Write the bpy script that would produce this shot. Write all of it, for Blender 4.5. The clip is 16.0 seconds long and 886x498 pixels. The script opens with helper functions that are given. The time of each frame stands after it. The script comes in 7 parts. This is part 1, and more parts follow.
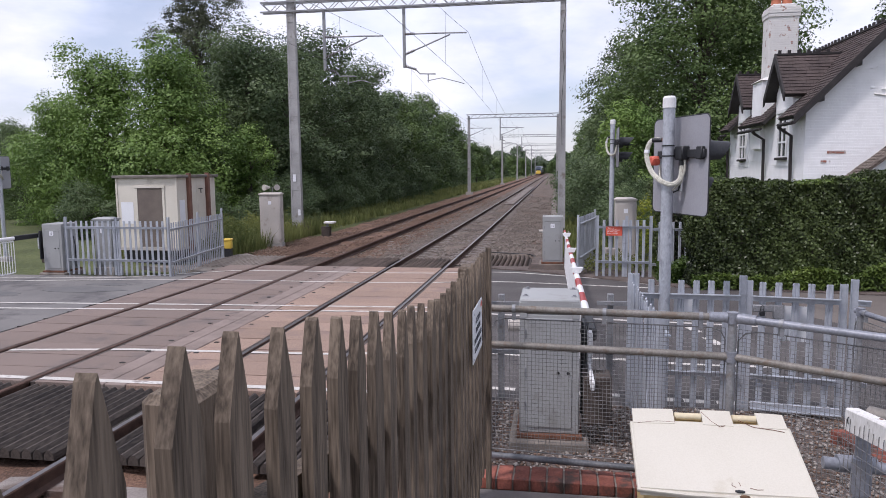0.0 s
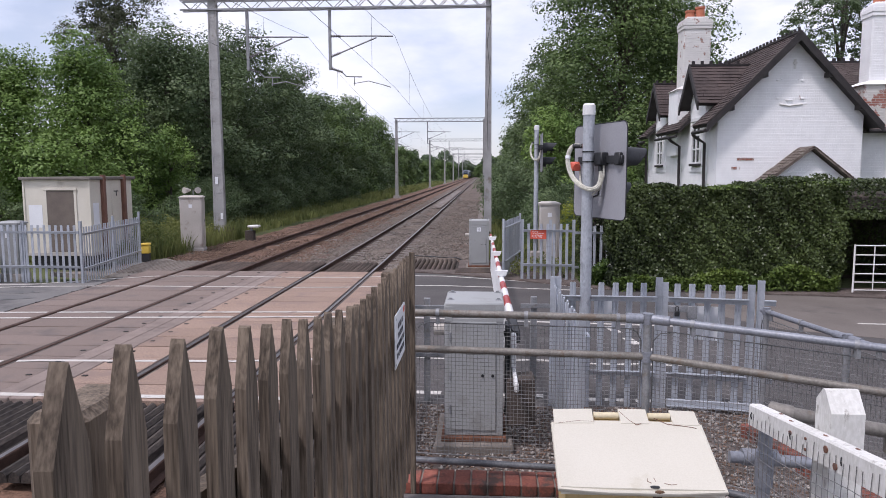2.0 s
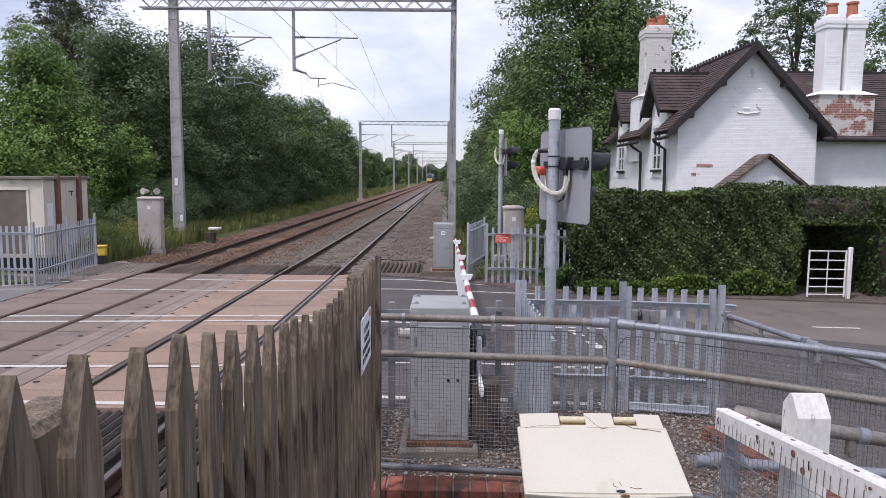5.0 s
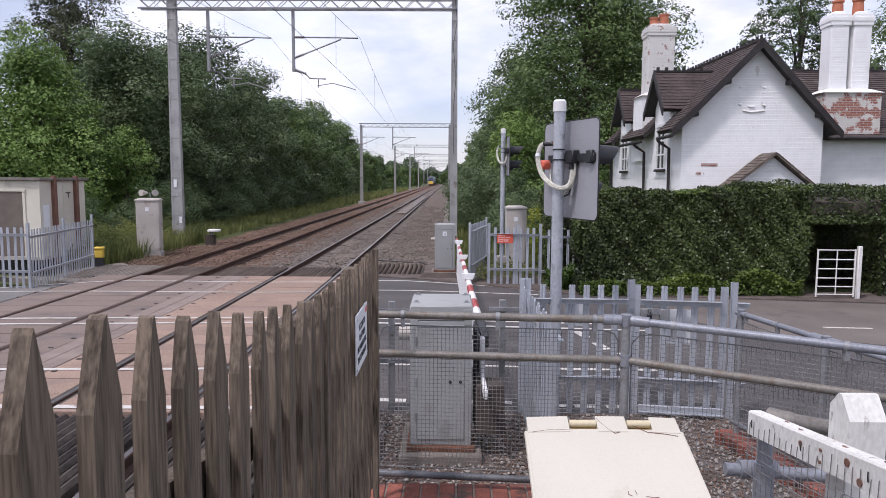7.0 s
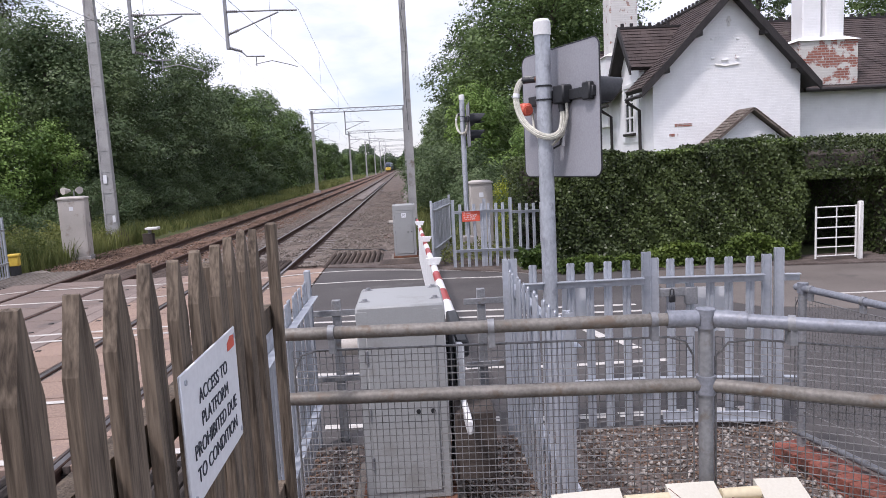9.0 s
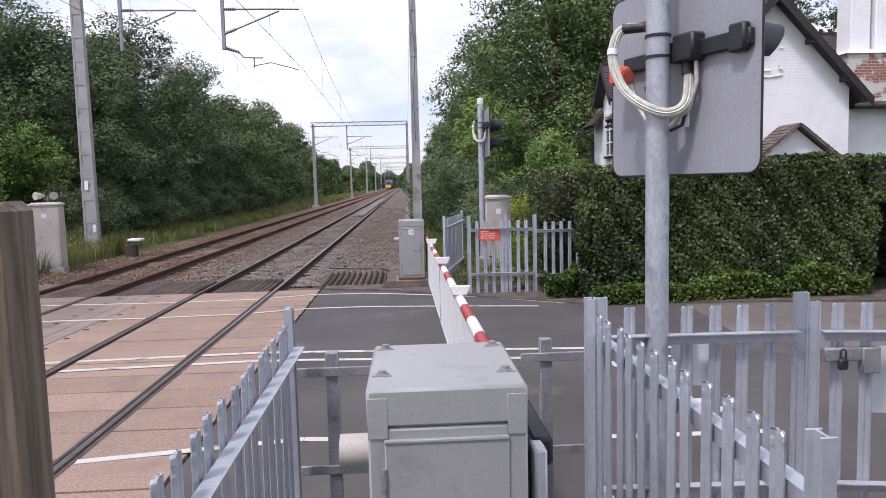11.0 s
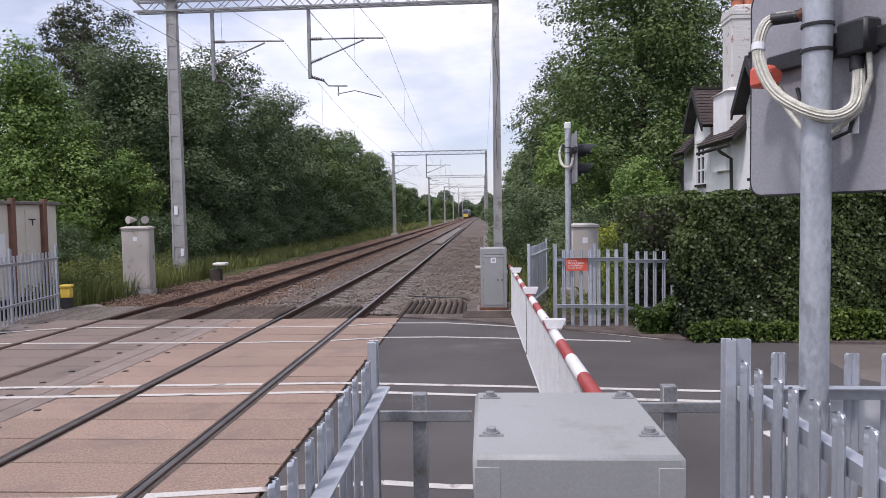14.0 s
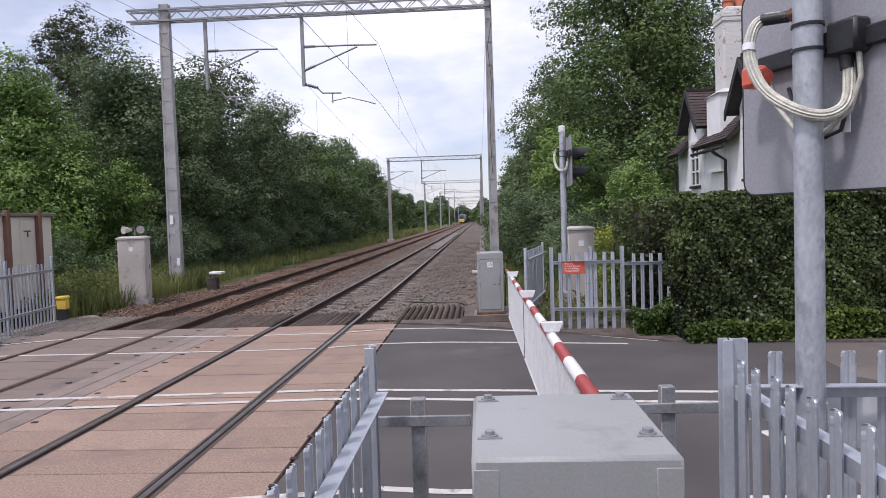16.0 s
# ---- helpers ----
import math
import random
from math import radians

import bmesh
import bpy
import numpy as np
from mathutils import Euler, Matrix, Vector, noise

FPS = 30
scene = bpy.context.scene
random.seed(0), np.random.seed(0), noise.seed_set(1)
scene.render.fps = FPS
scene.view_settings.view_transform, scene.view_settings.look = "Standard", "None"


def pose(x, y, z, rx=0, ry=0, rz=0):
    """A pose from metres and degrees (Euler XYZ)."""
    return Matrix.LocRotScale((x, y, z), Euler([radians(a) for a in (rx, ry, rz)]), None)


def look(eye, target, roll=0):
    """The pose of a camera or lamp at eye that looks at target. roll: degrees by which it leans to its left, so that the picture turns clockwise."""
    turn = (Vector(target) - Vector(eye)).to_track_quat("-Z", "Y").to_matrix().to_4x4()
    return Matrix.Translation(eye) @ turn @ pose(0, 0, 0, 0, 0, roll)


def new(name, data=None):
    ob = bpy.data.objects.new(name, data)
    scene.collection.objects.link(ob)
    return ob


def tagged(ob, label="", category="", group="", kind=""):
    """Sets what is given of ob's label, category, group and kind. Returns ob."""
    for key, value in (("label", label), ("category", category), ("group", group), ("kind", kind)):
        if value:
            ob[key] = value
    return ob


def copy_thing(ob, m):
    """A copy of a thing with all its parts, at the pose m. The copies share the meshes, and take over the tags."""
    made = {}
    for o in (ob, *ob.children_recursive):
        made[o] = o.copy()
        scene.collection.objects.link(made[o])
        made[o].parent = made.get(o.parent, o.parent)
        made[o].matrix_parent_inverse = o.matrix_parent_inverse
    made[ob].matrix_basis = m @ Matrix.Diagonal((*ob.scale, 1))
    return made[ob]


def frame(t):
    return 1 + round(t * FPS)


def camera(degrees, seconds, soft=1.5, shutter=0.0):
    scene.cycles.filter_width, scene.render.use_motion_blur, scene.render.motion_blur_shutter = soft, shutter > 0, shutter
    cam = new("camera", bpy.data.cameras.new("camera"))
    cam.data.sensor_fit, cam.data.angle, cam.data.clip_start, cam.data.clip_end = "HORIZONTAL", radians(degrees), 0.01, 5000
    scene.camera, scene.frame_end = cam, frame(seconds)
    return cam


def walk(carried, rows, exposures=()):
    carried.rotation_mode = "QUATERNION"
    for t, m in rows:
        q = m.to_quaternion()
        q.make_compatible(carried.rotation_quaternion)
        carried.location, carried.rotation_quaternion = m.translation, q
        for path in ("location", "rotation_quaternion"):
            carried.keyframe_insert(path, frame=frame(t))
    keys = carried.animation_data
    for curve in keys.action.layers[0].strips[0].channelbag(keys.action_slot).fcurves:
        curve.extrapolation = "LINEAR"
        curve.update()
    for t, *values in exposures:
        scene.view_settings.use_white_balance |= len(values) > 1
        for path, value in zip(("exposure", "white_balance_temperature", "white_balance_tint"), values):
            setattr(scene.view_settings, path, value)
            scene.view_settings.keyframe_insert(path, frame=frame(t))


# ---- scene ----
cam = camera(64.3, 16.0, soft=0.9)
PATH = [
    (0, (1.014, 0.259, 2.605), (0.697, 2.221, 2.38), -0.5),
    (0.5, (1.013, 0.278, 2.603), (0.748, 2.248, 2.38), -0.2),
    (1, (1.035, 0.259, 2.6), (0.829, 2.237, 2.386), -0.0),
    (1.5, (1.041, 0.269, 2.601), (0.891, 2.253, 2.393), -0.0),
    (2, (1.045, 0.268, 2.61), (0.93, 2.253, 2.394), -0.1),
    (2.5, (1.048, 0.262, 2.614), (0.971, 2.249, 2.398), 0.3),
    (3, (1.054, 0.259, 2.619), (1.008, 2.247, 2.406), 0.5),
    (3.5, (1.048, 0.280, 2.609), (1.015, 2.269, 2.406), 0.5),
    (6, (0.989, 0.312, 2.606), (0.996, 2.300, 2.39), 0.1),
    (6.5, (0.972, 0.351, 2.594), (0.979, 2.335, 2.344), -0.4),
    (7, (1.022, 0.576, 2.516), (1.006, 2.566, 2.319), 0.3),
    (7.5, (1.033, 0.934, 2.483), (0.947, 2.924, 2.31), -1.0),
    (8, (1.016, 1.379, 2.443), (1.009, 3.369, 2.252), -2.1),
    (8.5, (1.069, 1.879, 2.344), (1.092, 3.862, 2.09), -1.4),
    (9, (1.052, 2.357, 2.274), (1.142, 4.34, 2.032), -2.9),
    (11.5, (0.815, 4.591, 2.078), (0.894, 6.581, 1.894), -0.7),
    (12, (0.791, 4.759, 2.056), (0.65, 6.746, 1.878), -0.1),
    (12.5, (0.735, 4.787, 2.06), (0.576, 6.777, 1.938), -0.8),
    (13, (0.728, 4.788, 2.053), (0.613, 6.78, 1.92), -1.4),
    (13.5, (0.724, 4.78, 2.054), (0.615, 6.773, 1.926), -0.8),
    (14, (0.726, 4.782, 2.056), (0.61, 6.776, 1.955), -0.9),
    (14.5, (0.725, 4.78, 2.054), (0.618, 6.774, 1.949), -1.0),
    (15, (0.726, 4.78, 2.052), (0.613, 6.774, 1.942), -1.3),
    (15.5, (0.728, 4.78, 2.052), (0.613, 6.774, 1.951), -1.5),
    (16, (0.729, 4.777, 2.052), (0.623, 6.773, 1.966), -1.8),
]
walk(cam, [(t, look(eye, target, roll)) for t, eye, target, roll in PATH], [(0.0, 0.22, 6080, 21.0), (7.5, 0.26, 6100, 21.0), (9.0, 0.44, 6130, 21.0), (11.5, 0.38, 6130, 21.0), (12.5, 0.23, 6130, 21.0), (16.0, 0.22, 6130, 21.0)])

# ---- light ----
SUN_EL, SUN_AZ = 60.0, 225.0     # height, and bearing clockwise from +y
world = bpy.data.worlds.new("world")
scene.world = world
world.use_nodes = True
wn = world.node_tree.nodes
wl = world.node_tree.links
sky = wn.new("ShaderNodeTexSky")
sky.sky_type = "NISHITA"
sky.sun_disc = False
sky.sun_elevation = radians(SUN_EL)
sky.sun_rotation = radians(SUN_AZ)
wco = wn.new("ShaderNodeTexCoord")
wmap = wn.new("ShaderNodeMapping")
wmap.inputs["Scale"].default_value = (1.0, 1.0, 2.6)
wl.new(wco.outputs["Generated"], wmap.inputs["Vector"])
wnoise = wn.new("ShaderNodeTexNoise")
wnoise.inputs["Scale"].default_value = 2.1
wnoise.inputs["Detail"].default_value = 7.0
wnoise.inputs["Roughness"].default_value = 0.55
wl.new(wmap.outputs["Vector"], wnoise.inputs["Vector"])
wramp = wn.new("ShaderNodeValToRGB")
wramp.color_ramp.elements[0].position = 0.42
wramp.color_ramp.elements[0].color = (0.45, 0.45, 0.45, 1)
wramp.color_ramp.elements[1].position = 0.58
wl.new(wnoise.outputs["Fac"], wramp.inputs["Fac"])
wshade = wn.new("ShaderNodeTexNoise")
wshade.inputs["Scale"].default_value = 5.0
wshade.inputs["Detail"].default_value = 6.0
wl.new(wmap.outputs["Vector"], wshade.inputs["Vector"])
wcloud = wn.new("ShaderNodeValToRGB")
wcloud.color_ramp.elements[0].position = 0.3
wcloud.color_ramp.elements[0].color = (7.6, 8.3, 9.4, 1)
wcloud.color_ramp.elements[1].position = 0.62
wcloud.color_ramp.elements[1].color = (10.1, 10.15, 10.3, 1)
wl.new(wshade.outputs["Fac"], wcloud.inputs["Fac"])
wmix = wn.new("ShaderNodeMixRGB")
wl.new(wramp.outputs["Color"], wmix.inputs["Fac"])
wl.new(sky.outputs["Color"], wmix.inputs["Color1"])
wl.new(wcloud.outputs["Color"], wmix.inputs["Color2"])
wbg = wn["Background"]
wl.new(wmix.outputs["Color"], wbg.inputs["Color"])
wbg.inputs["Strength"].default_value = 0.096

sun = new("sun", bpy.data.lights.new("sun", "SUN"))
sun.data.energy, sun.data.angle, sun.data.color = 2.2, radians(7), (1.0, 0.95, 0.88)
_az, _el = radians(SUN_AZ), radians(SUN_EL)
SUN_FROM = Vector((math.sin(_az) * math.cos(_el), math.cos(_az) * math.cos(_el), math.sin(_el)))
sun.matrix_world = look(SUN_FROM * 60, (0, 0, 0))

# ---- materials ----


def mat(name, c1, c2, scale=4.0, fine=40.0, rough=0.7, metal=0.0, bump=0.15, stretch=(1, 1, 1), per=0.0, dirt=None, dirt_scale=1.2, dirt_at=0.58, spec=0.4, dist=0.01):
    """Two colours mixed by broad and fine noise, with fine relief, a stain colour and a shift from piece to piece."""
    m = bpy.data.materials.new(name)
    m.use_nodes = True
    n, l = m.node_tree.nodes, m.node_tree.links
    p = n["Principled BSDF"]
    geo = n.new("ShaderNodeNewGeometry")
    mp = n.new("ShaderNodeMapping")
    mp.inputs["Scale"].default_value = stretch
    l.new(geo.outputs["Position"], mp.inputs["Vector"])
    a = n.new("ShaderNodeTexNoise")
    a.inputs["Scale"].default_value, a.inputs["Detail"].default_value = scale, 5
    b = n.new("ShaderNodeTexNoise")
    b.inputs["Scale"].default_value, b.inputs["Detail"].default_value = fine, 4
    for t in (a, b):
        l.new(mp.outputs["Vector"], t.inputs["Vector"])
    add = n.new("ShaderNodeMath")
    add.operation = "MULTIPLY_ADD"
    add.inputs[1].default_value = 0.5
    l.new(a.outputs["Fac"], add.inputs[0])
    half = n.new("ShaderNodeMath")
    half.operation = "MULTIPLY"
    half.inputs[1].default_value = 0.5
    l.new(b.outputs["Fac"], half.inputs[0])
    l.new(half.outputs[0], add.inputs[2])
    ramp = n.new("ShaderNodeValToRGB")
    ramp.color_ramp.elements[0].position, ramp.color_ramp.elements[0].color = 0.38, (*c1, 1)
    ramp.color_ramp.elements[1].position, ramp.color_ramp.elements[1].color = 0.62, (*c2, 1)
    l.new(add.outputs[0], ramp.inputs["Fac"])
    col = ramp.outputs["Color"]
    if dirt:
        d = n.new("ShaderNodeTexNoise")
        d.inputs["Scale"].default_value, d.inputs["Detail"].default_value, d.inputs["Roughness"].default_value = dirt_scale, 8, 0.65
        l.new(mp.outputs["Vector"], d.inputs["Vector"])
        dr = n.new("ShaderNodeValToRGB")
        dr.color_ramp.elements[0].position, dr.color_ramp.elements[1].position = dirt_at, dirt_at + 0.12
        l.new(d.outputs["Fac"], dr.inputs["Fac"])
        mx = n.new("ShaderNodeMixRGB")
        mx.inputs["Color2"].default_value = (*dirt, 1)
        l.new(dr.outputs["Color"], mx.inputs["Fac"])
        l.new(col, mx.inputs["Color1"])
        col = mx.outputs["Color"]
    if per:
        info = n.new("ShaderNodeObjectInfo")
        rng = n.new("ShaderNodeMapRange")
        rng.inputs["To Min"].default_value, rng.inputs["To Max"].default_value = 1 - per, 1 + per
        l.new(info.outputs["Random"], rng.inputs["Value"])
        hsv = n.new("ShaderNodeHueSaturation")
        l.new(rng.outputs[0], hsv.inputs["Value"])
        l.new(col, hsv.inputs["Color"])
        col = hsv.outputs["Color"]
    l.new(col, p.inputs["Base Color"])
    p.inputs["Roughness"].default_value, p.inputs["Metallic"].default_value = rough, metal
    p.inputs["Specular IOR Level"].default_value = spec
    if bump:
        bp = n.new("ShaderNodeBump")
        bp.inputs["Strength"].default_value, bp.inputs["Distance"].default_value = bump, dist
        l.new(add.outputs[0], bp.inputs["Height"])
        l.new(bp.outputs["Normal"], p.inputs["Normal"])
    return m


def leaf_mat(name, dark, light, rough=0.5, through_it=0.25):
    """Leaves: colour from leaf to leaf and from crown to crown, some light through them."""
    m = bpy.data.materials.new(name)
    m.use_nodes = True
    n, l = m.node_tree.nodes, m.node_tree.links
    p = n["Principled BSDF"]
    geo = n.new("ShaderNodeNewGeometry")
    big = n.new("ShaderNodeTexNoise")
    big.inputs["Scale"].default_value, big.inputs["Detail"].default_value = 0.45, 3
    l.new(geo.outputs["Position"], big.inputs["Vector"])
    mx = n.new("ShaderNodeMath")
    mx.operation = "MULTIPLY_ADD"
    mx.inputs[1].default_value = 0.3
    l.new(geo.outputs["Random Per Island"], mx.inputs[0])
    off = n.new("ShaderNodeMath")
    off.operation = "MULTIPLY_ADD"
    off.inputs[1].default_value, off.inputs[2].default_value = 1.5, -0.42
    l.new(big.outputs["Fac"], off.inputs[0])
    l.new(off.outputs[0], mx.inputs[2])
    ramp = n.new("ShaderNodeValToRGB")
    ramp.color_ramp.elements[0].position, ramp.color_ramp.elements[0].color = 0.1, (*dark, 1)
    ramp.color_ramp.elements[1].position, ramp.color_ramp.elements[1].color = 0.95, (*light, 1)
    l.new(mx.outputs[0], ramp.inputs["Fac"])
    l.new(ramp.outputs["Color"], p.inputs["Base Color"])
    p.inputs["Roughness"].default_value = rough
    p.inputs["Specular IOR Level"].default_value = 0.28
    tr = n.new("ShaderNodeBsdfTranslucent")
    l.new(ramp.outputs["Color"], tr.inputs["Color"])
    mix = n.new("ShaderNodeMixShader")
    mix.inputs["Fac"].default_value = through_it
    l.new(p.outputs[0], mix.inputs[1])
    l.new(tr.outputs[0], mix.inputs[2])
    l.new(mix.outputs[0], n["Material Output"].inputs["Surface"])
    return m


def brick_mat(name, brick1, brick2, mortar, size, painted=None, patch=0.5, bump=0.5, patch_scale=1.6):
    """Brickwork by its courses; where painted is given, paint covers it but for flaked patches."""
    m = bpy.data.materials.new(name)
    m.use_nodes = True
    n, l = m.node_tree.nodes, m.node_tree.links
    p = n["Principled BSDF"]
    geo = n.new("ShaderNodeNewGeometry")
    sep = n.new("ShaderNodeSeparateXYZ")
    l.new(geo.outputs["Position"], sep.inputs[0])
    run = n.new("ShaderNodeMath")
    l.new(sep.outputs["X"], run.inputs[0])
    l.new(sep.outputs["Y"], run.inputs[1])
    com = n.new("ShaderNodeCombineXYZ")
    l.new(run.outputs[0], com.inputs["X"])
    l.new(sep.outputs["Z"], com.inputs["Y"])
    br = n.new("ShaderNodeTexBrick")
    br.inputs["Scale"].default_value = 1.0
    br.inputs["Brick Width"].default_value, br.inputs["Row Height"].default_value = size
    br.inputs["Mortar Size"].default_value = 0.008
    br.inputs["Color1"].default_value, br.inputs["Color2"].default_value, br.inputs["Mortar"].default_value = (*brick1, 1), (*brick2, 1), (*mortar, 1)
    l.new(com.outputs[0], br.inputs["Vector"])
    col = br.outputs["Color"]
    no = n.new("ShaderNodeTexNoise")
    no.inputs["Scale"].default_value, no.inputs["Detail"].default_value, no.inputs["Roughness"].default_value = patch_scale, 9, 0.6
    l.new(geo.outputs["Position"], no.inputs["Vector"])
    hgt = br.outputs["Fac"]
    if painted:
        r = n.new("ShaderNodeValToRGB")
        r.color_ramp.elements[0].position, r.color_ramp.elements[1].position = patch, patch + 0.04
        l.new(no.outputs["Fac"], r.inputs["Fac"])
        grime = n.new("ShaderNodeTexNoise")
        grime.inputs["Scale"].default_value, grime.inputs["Detail"].default_value = 3.0, 8
        l.new(geo.outputs["Position"], grime.inputs["Vector"])
        gr = n.new("ShaderNodeValToRGB")
        gr.color_ramp.elements[0].position, gr.color_ramp.elements[0].color = 0.3, (*[c * 0.93 for c in painted], 1)
        gr.color_ramp.elements[1].position, gr.color_ramp.elements[1].color = 0.6, (*painted, 1)
        l.new(grime.outputs["Fac"], gr.inputs["Fac"])
        mx = n.new("ShaderNodeMixRGB")
        l.new(r.outputs["Color"], mx.inputs["Fac"])
        l.new(gr.outputs["Color"], mx.inputs["Color1"])
        l.new(col, mx.inputs["Color2"])
        col = mx.outputs["Color"]
    l.new(col, p.inputs["Base Color"])
    p.inputs["Roughness"].default_value = 0.8
    bp = n.new("ShaderNodeBump")
    bp.invert = True
    bp.inputs["Strength"].default_value, bp.inputs["Distance"].default_value = bump, 0.008
    l.new(hgt, bp.inputs["Height"])
    l.new(bp.outputs["Normal"], p.inputs["Normal"])
    return m


ASPHALT = mat("asphalt", (0.058, 0.0525, 0.051), (0.1, 0.091, 0.087), 0.7, 260, 0.85, bump=0.5, dirt=(0.115, 0.108, 0.104), dirt_scale=0.5, dist=0.004)
ASPHALT_OLD = mat("worn asphalt", (0.13, 0.125, 0.12), (0.2, 0.19, 0.18), 0.9, 240, 0.88, bump=0.6, dirt=(0.09, 0.085, 0.085), dirt_scale=0.7, dirt_at=0.52, dist=0.005)
ROAD_TAN = mat("pale tan road", (0.115, 0.098, 0.086), (0.175, 0.152, 0.134), 0.8, 220, 0.88, bump=0.5, dirt=(0.1, 0.088, 0.08), dirt_scale=0.9, dist=0.004)
PATCH = mat("dark patch", (0.1, 0.1, 0.1), (0.15, 0.145, 0.14), 3, 240, 0.8, bump=0.5, dist=0.004)
PAINT = mat("road paint", (0.45, 0.425, 0.385), (0.64, 0.615, 0.575), 5, 120, 0.7, bump=0.2, dirt=(0.27, 0.23, 0.21), dirt_scale=5, dirt_at=0.53, dist=0.002)
DECK = mat("pink crossing panel", (0.2, 0.136, 0.104), (0.372, 0.266, 0.204), 45, 170, 0.85, bump=0.7, per=0.11, dirt=(0.235, 0.168, 0.138), dirt_scale=1.6, dirt_at=0.52, dist=0.004)
DECK_GREY = mat("grey crossing panel", (0.15, 0.113, 0.095), (0.24, 0.187, 0.16), 70, 220, 0.85, bump=0.6, per=0.07, dirt=(0.14, 0.115, 0.105), dirt_scale=1.1, dirt_at=0.54, dist=0.004)
RUBBER = mat("dark groove", (0.02, 0.018, 0.017), (0.05, 0.042, 0.038), 6, 80, 0.8)
FILLER = mat("worn rubber filler", (0.042, 0.033, 0.029), (0.095, 0.075, 0.065), 5, 60, 0.85, bump=0.3, dirt=(0.15, 0.115, 0.095), dirt_scale=3, dirt_at=0.6)
RAIL_TOP = mat("worn rail head", (0.11, 0.1, 0.1), (0.2, 0.183, 0.18), 5, 90, 0.32, 0.6, bump=0.05)
RAIL_SIDE = mat("rusty rail", (0.045, 0.025, 0.019), (0.1, 0.056, 0.04), 8, 120, 0.85, bump=0.3)
BALLAST = mat("ballast", (0.066, 0.049, 0.039), (0.19, 0.152, 0.124), 1.4, 28, 0.9, bump=1.0, dirt=(0.12, 0.07, 0.05), dirt_scale=0.35, dirt_at=0.55, dist=0.05)
BALLAST_RED = mat("rusty ballast", (0.075, 0.044, 0.03), (0.21, 0.122, 0.082), 1.4, 28, 0.9, bump=1.0, dirt=(0.06, 0.04, 0.03), dirt_scale=0.5, dist=0.05)
STONE = mat("stone chip", (0.1, 0.084, 0.072), (0.29, 0.25, 0.215), 9, 60, 0.9, bump=0.2)
STONE_PALE = mat("pale stone chip", (0.17, 0.15, 0.13), (0.44, 0.4, 0.36), 14, 70, 0.9, bump=0.2)
STONE_RED = mat("rusty stone chip", (0.09, 0.06, 0.043), (0.25, 0.165, 0.12), 9, 60, 0.9, bump=0.2)
GRAVEL = mat("gravel bed", (0.06, 0.045, 0.038), (0.16, 0.13, 0.115), 3, 45, 0.95, bump=1.0, dirt=(0.06, 0.045, 0.035), dirt_scale=2.0, dist=0.02)
STRIP = mat("grey infill strip", (0.18, 0.14, 0.12), (0.27, 0.215, 0.188), 2.2, 160, 0.85, bump=0.4, per=0.08, dirt=(0.15, 0.12, 0.105), dirt_scale=1.5)
GRAVEL_PALE = mat("pale stony verge", (0.15, 0.13, 0.11), (0.29, 0.26, 0.225), 3, 45, 0.95, bump=1.0, dirt=(0.1, 0.08, 0.06), dirt_scale=1.5, dist=0.02)
CONCRETE = mat("concrete", (0.26, 0.24, 0.22), (0.38, 0.355, 0.33), 2.5, 90, 0.85, bump=0.3, dirt=(0.17, 0.155, 0.14), dirt_scale=2.5, dist=0.006)
SLEEPER = mat("concrete sleeper", (0.15, 0.13, 0.115), (0.26, 0.23, 0.21), 3, 80, 0.85, bump=0.3, dirt=(0.1, 0.065, 0.05), dirt_scale=1.2, dirt_at=0.5)
TIMBER_BROWN = mat("brown stained timber", (0.045, 0.033, 0.026), (0.13, 0.095, 0.075), 3, 40, 0.9, bump=0.5, stretch=(1, 0.25, 1), per=0.25)
TIMBER_PALE = mat("pale weathered timber", (0.12, 0.098, 0.08), (0.24, 0.205, 0.175), 3, 40, 0.9, bump=0.5, stretch=(1, 0.25, 1), per=0.15)
TIMBER_DARK = mat("dark tarred timber", (0.02, 0.016, 0.014), (0.075, 0.06, 0.05), 3, 40, 0.85, bump=0.5, stretch=(1, 0.25, 1), per=0.2)
WOOD = mat("weathered fence wood", (0.05, 0.037, 0.026), (0.185, 0.145, 0.107), 34, 190, 0.85, bump=0.9, stretch=(1, 1, 0.06), per=0.16, dirt=(0.05, 0.04, 0.032), dirt_scale=16, dirt_at=0.57, dist=0.006)
GALV = mat("galvanised steel", (0.4, 0.425, 0.465), (0.49, 0.515, 0.555), 3, 30, 0.42, 0.4, bump=0.05, per=0.08, dirt=(0.32, 0.335, 0.365), dirt_scale=4, dirt_at=0.6)
GALV_POST = mat("mottled galvanised post", (0.37, 0.39, 0.425), (0.5, 0.525, 0.56), 9, 55, 0.45, 0.35, bump=0.06, dirt=(0.3, 0.315, 0.345), dirt_scale=13, dirt_at=0.53, stretch=(1, 1, 0.55))
GALV_OLD = mat("dull galvanised steel", (0.21, 0.215, 0.225), (0.32, 0.325, 0.33), 6, 60, 0.55, 0.35, bump=0.12, dirt=(0.2, 0.175, 0.15), dirt_scale=8)
PIPE = mat("weathered handrail steel", (0.15, 0.138, 0.12), (0.245, 0.228, 0.205), 5, 70, 0.6, 0.3, bump=0.15, dirt=(0.16, 0.125, 0.095), dirt_scale=11, dirt_at=0.55)
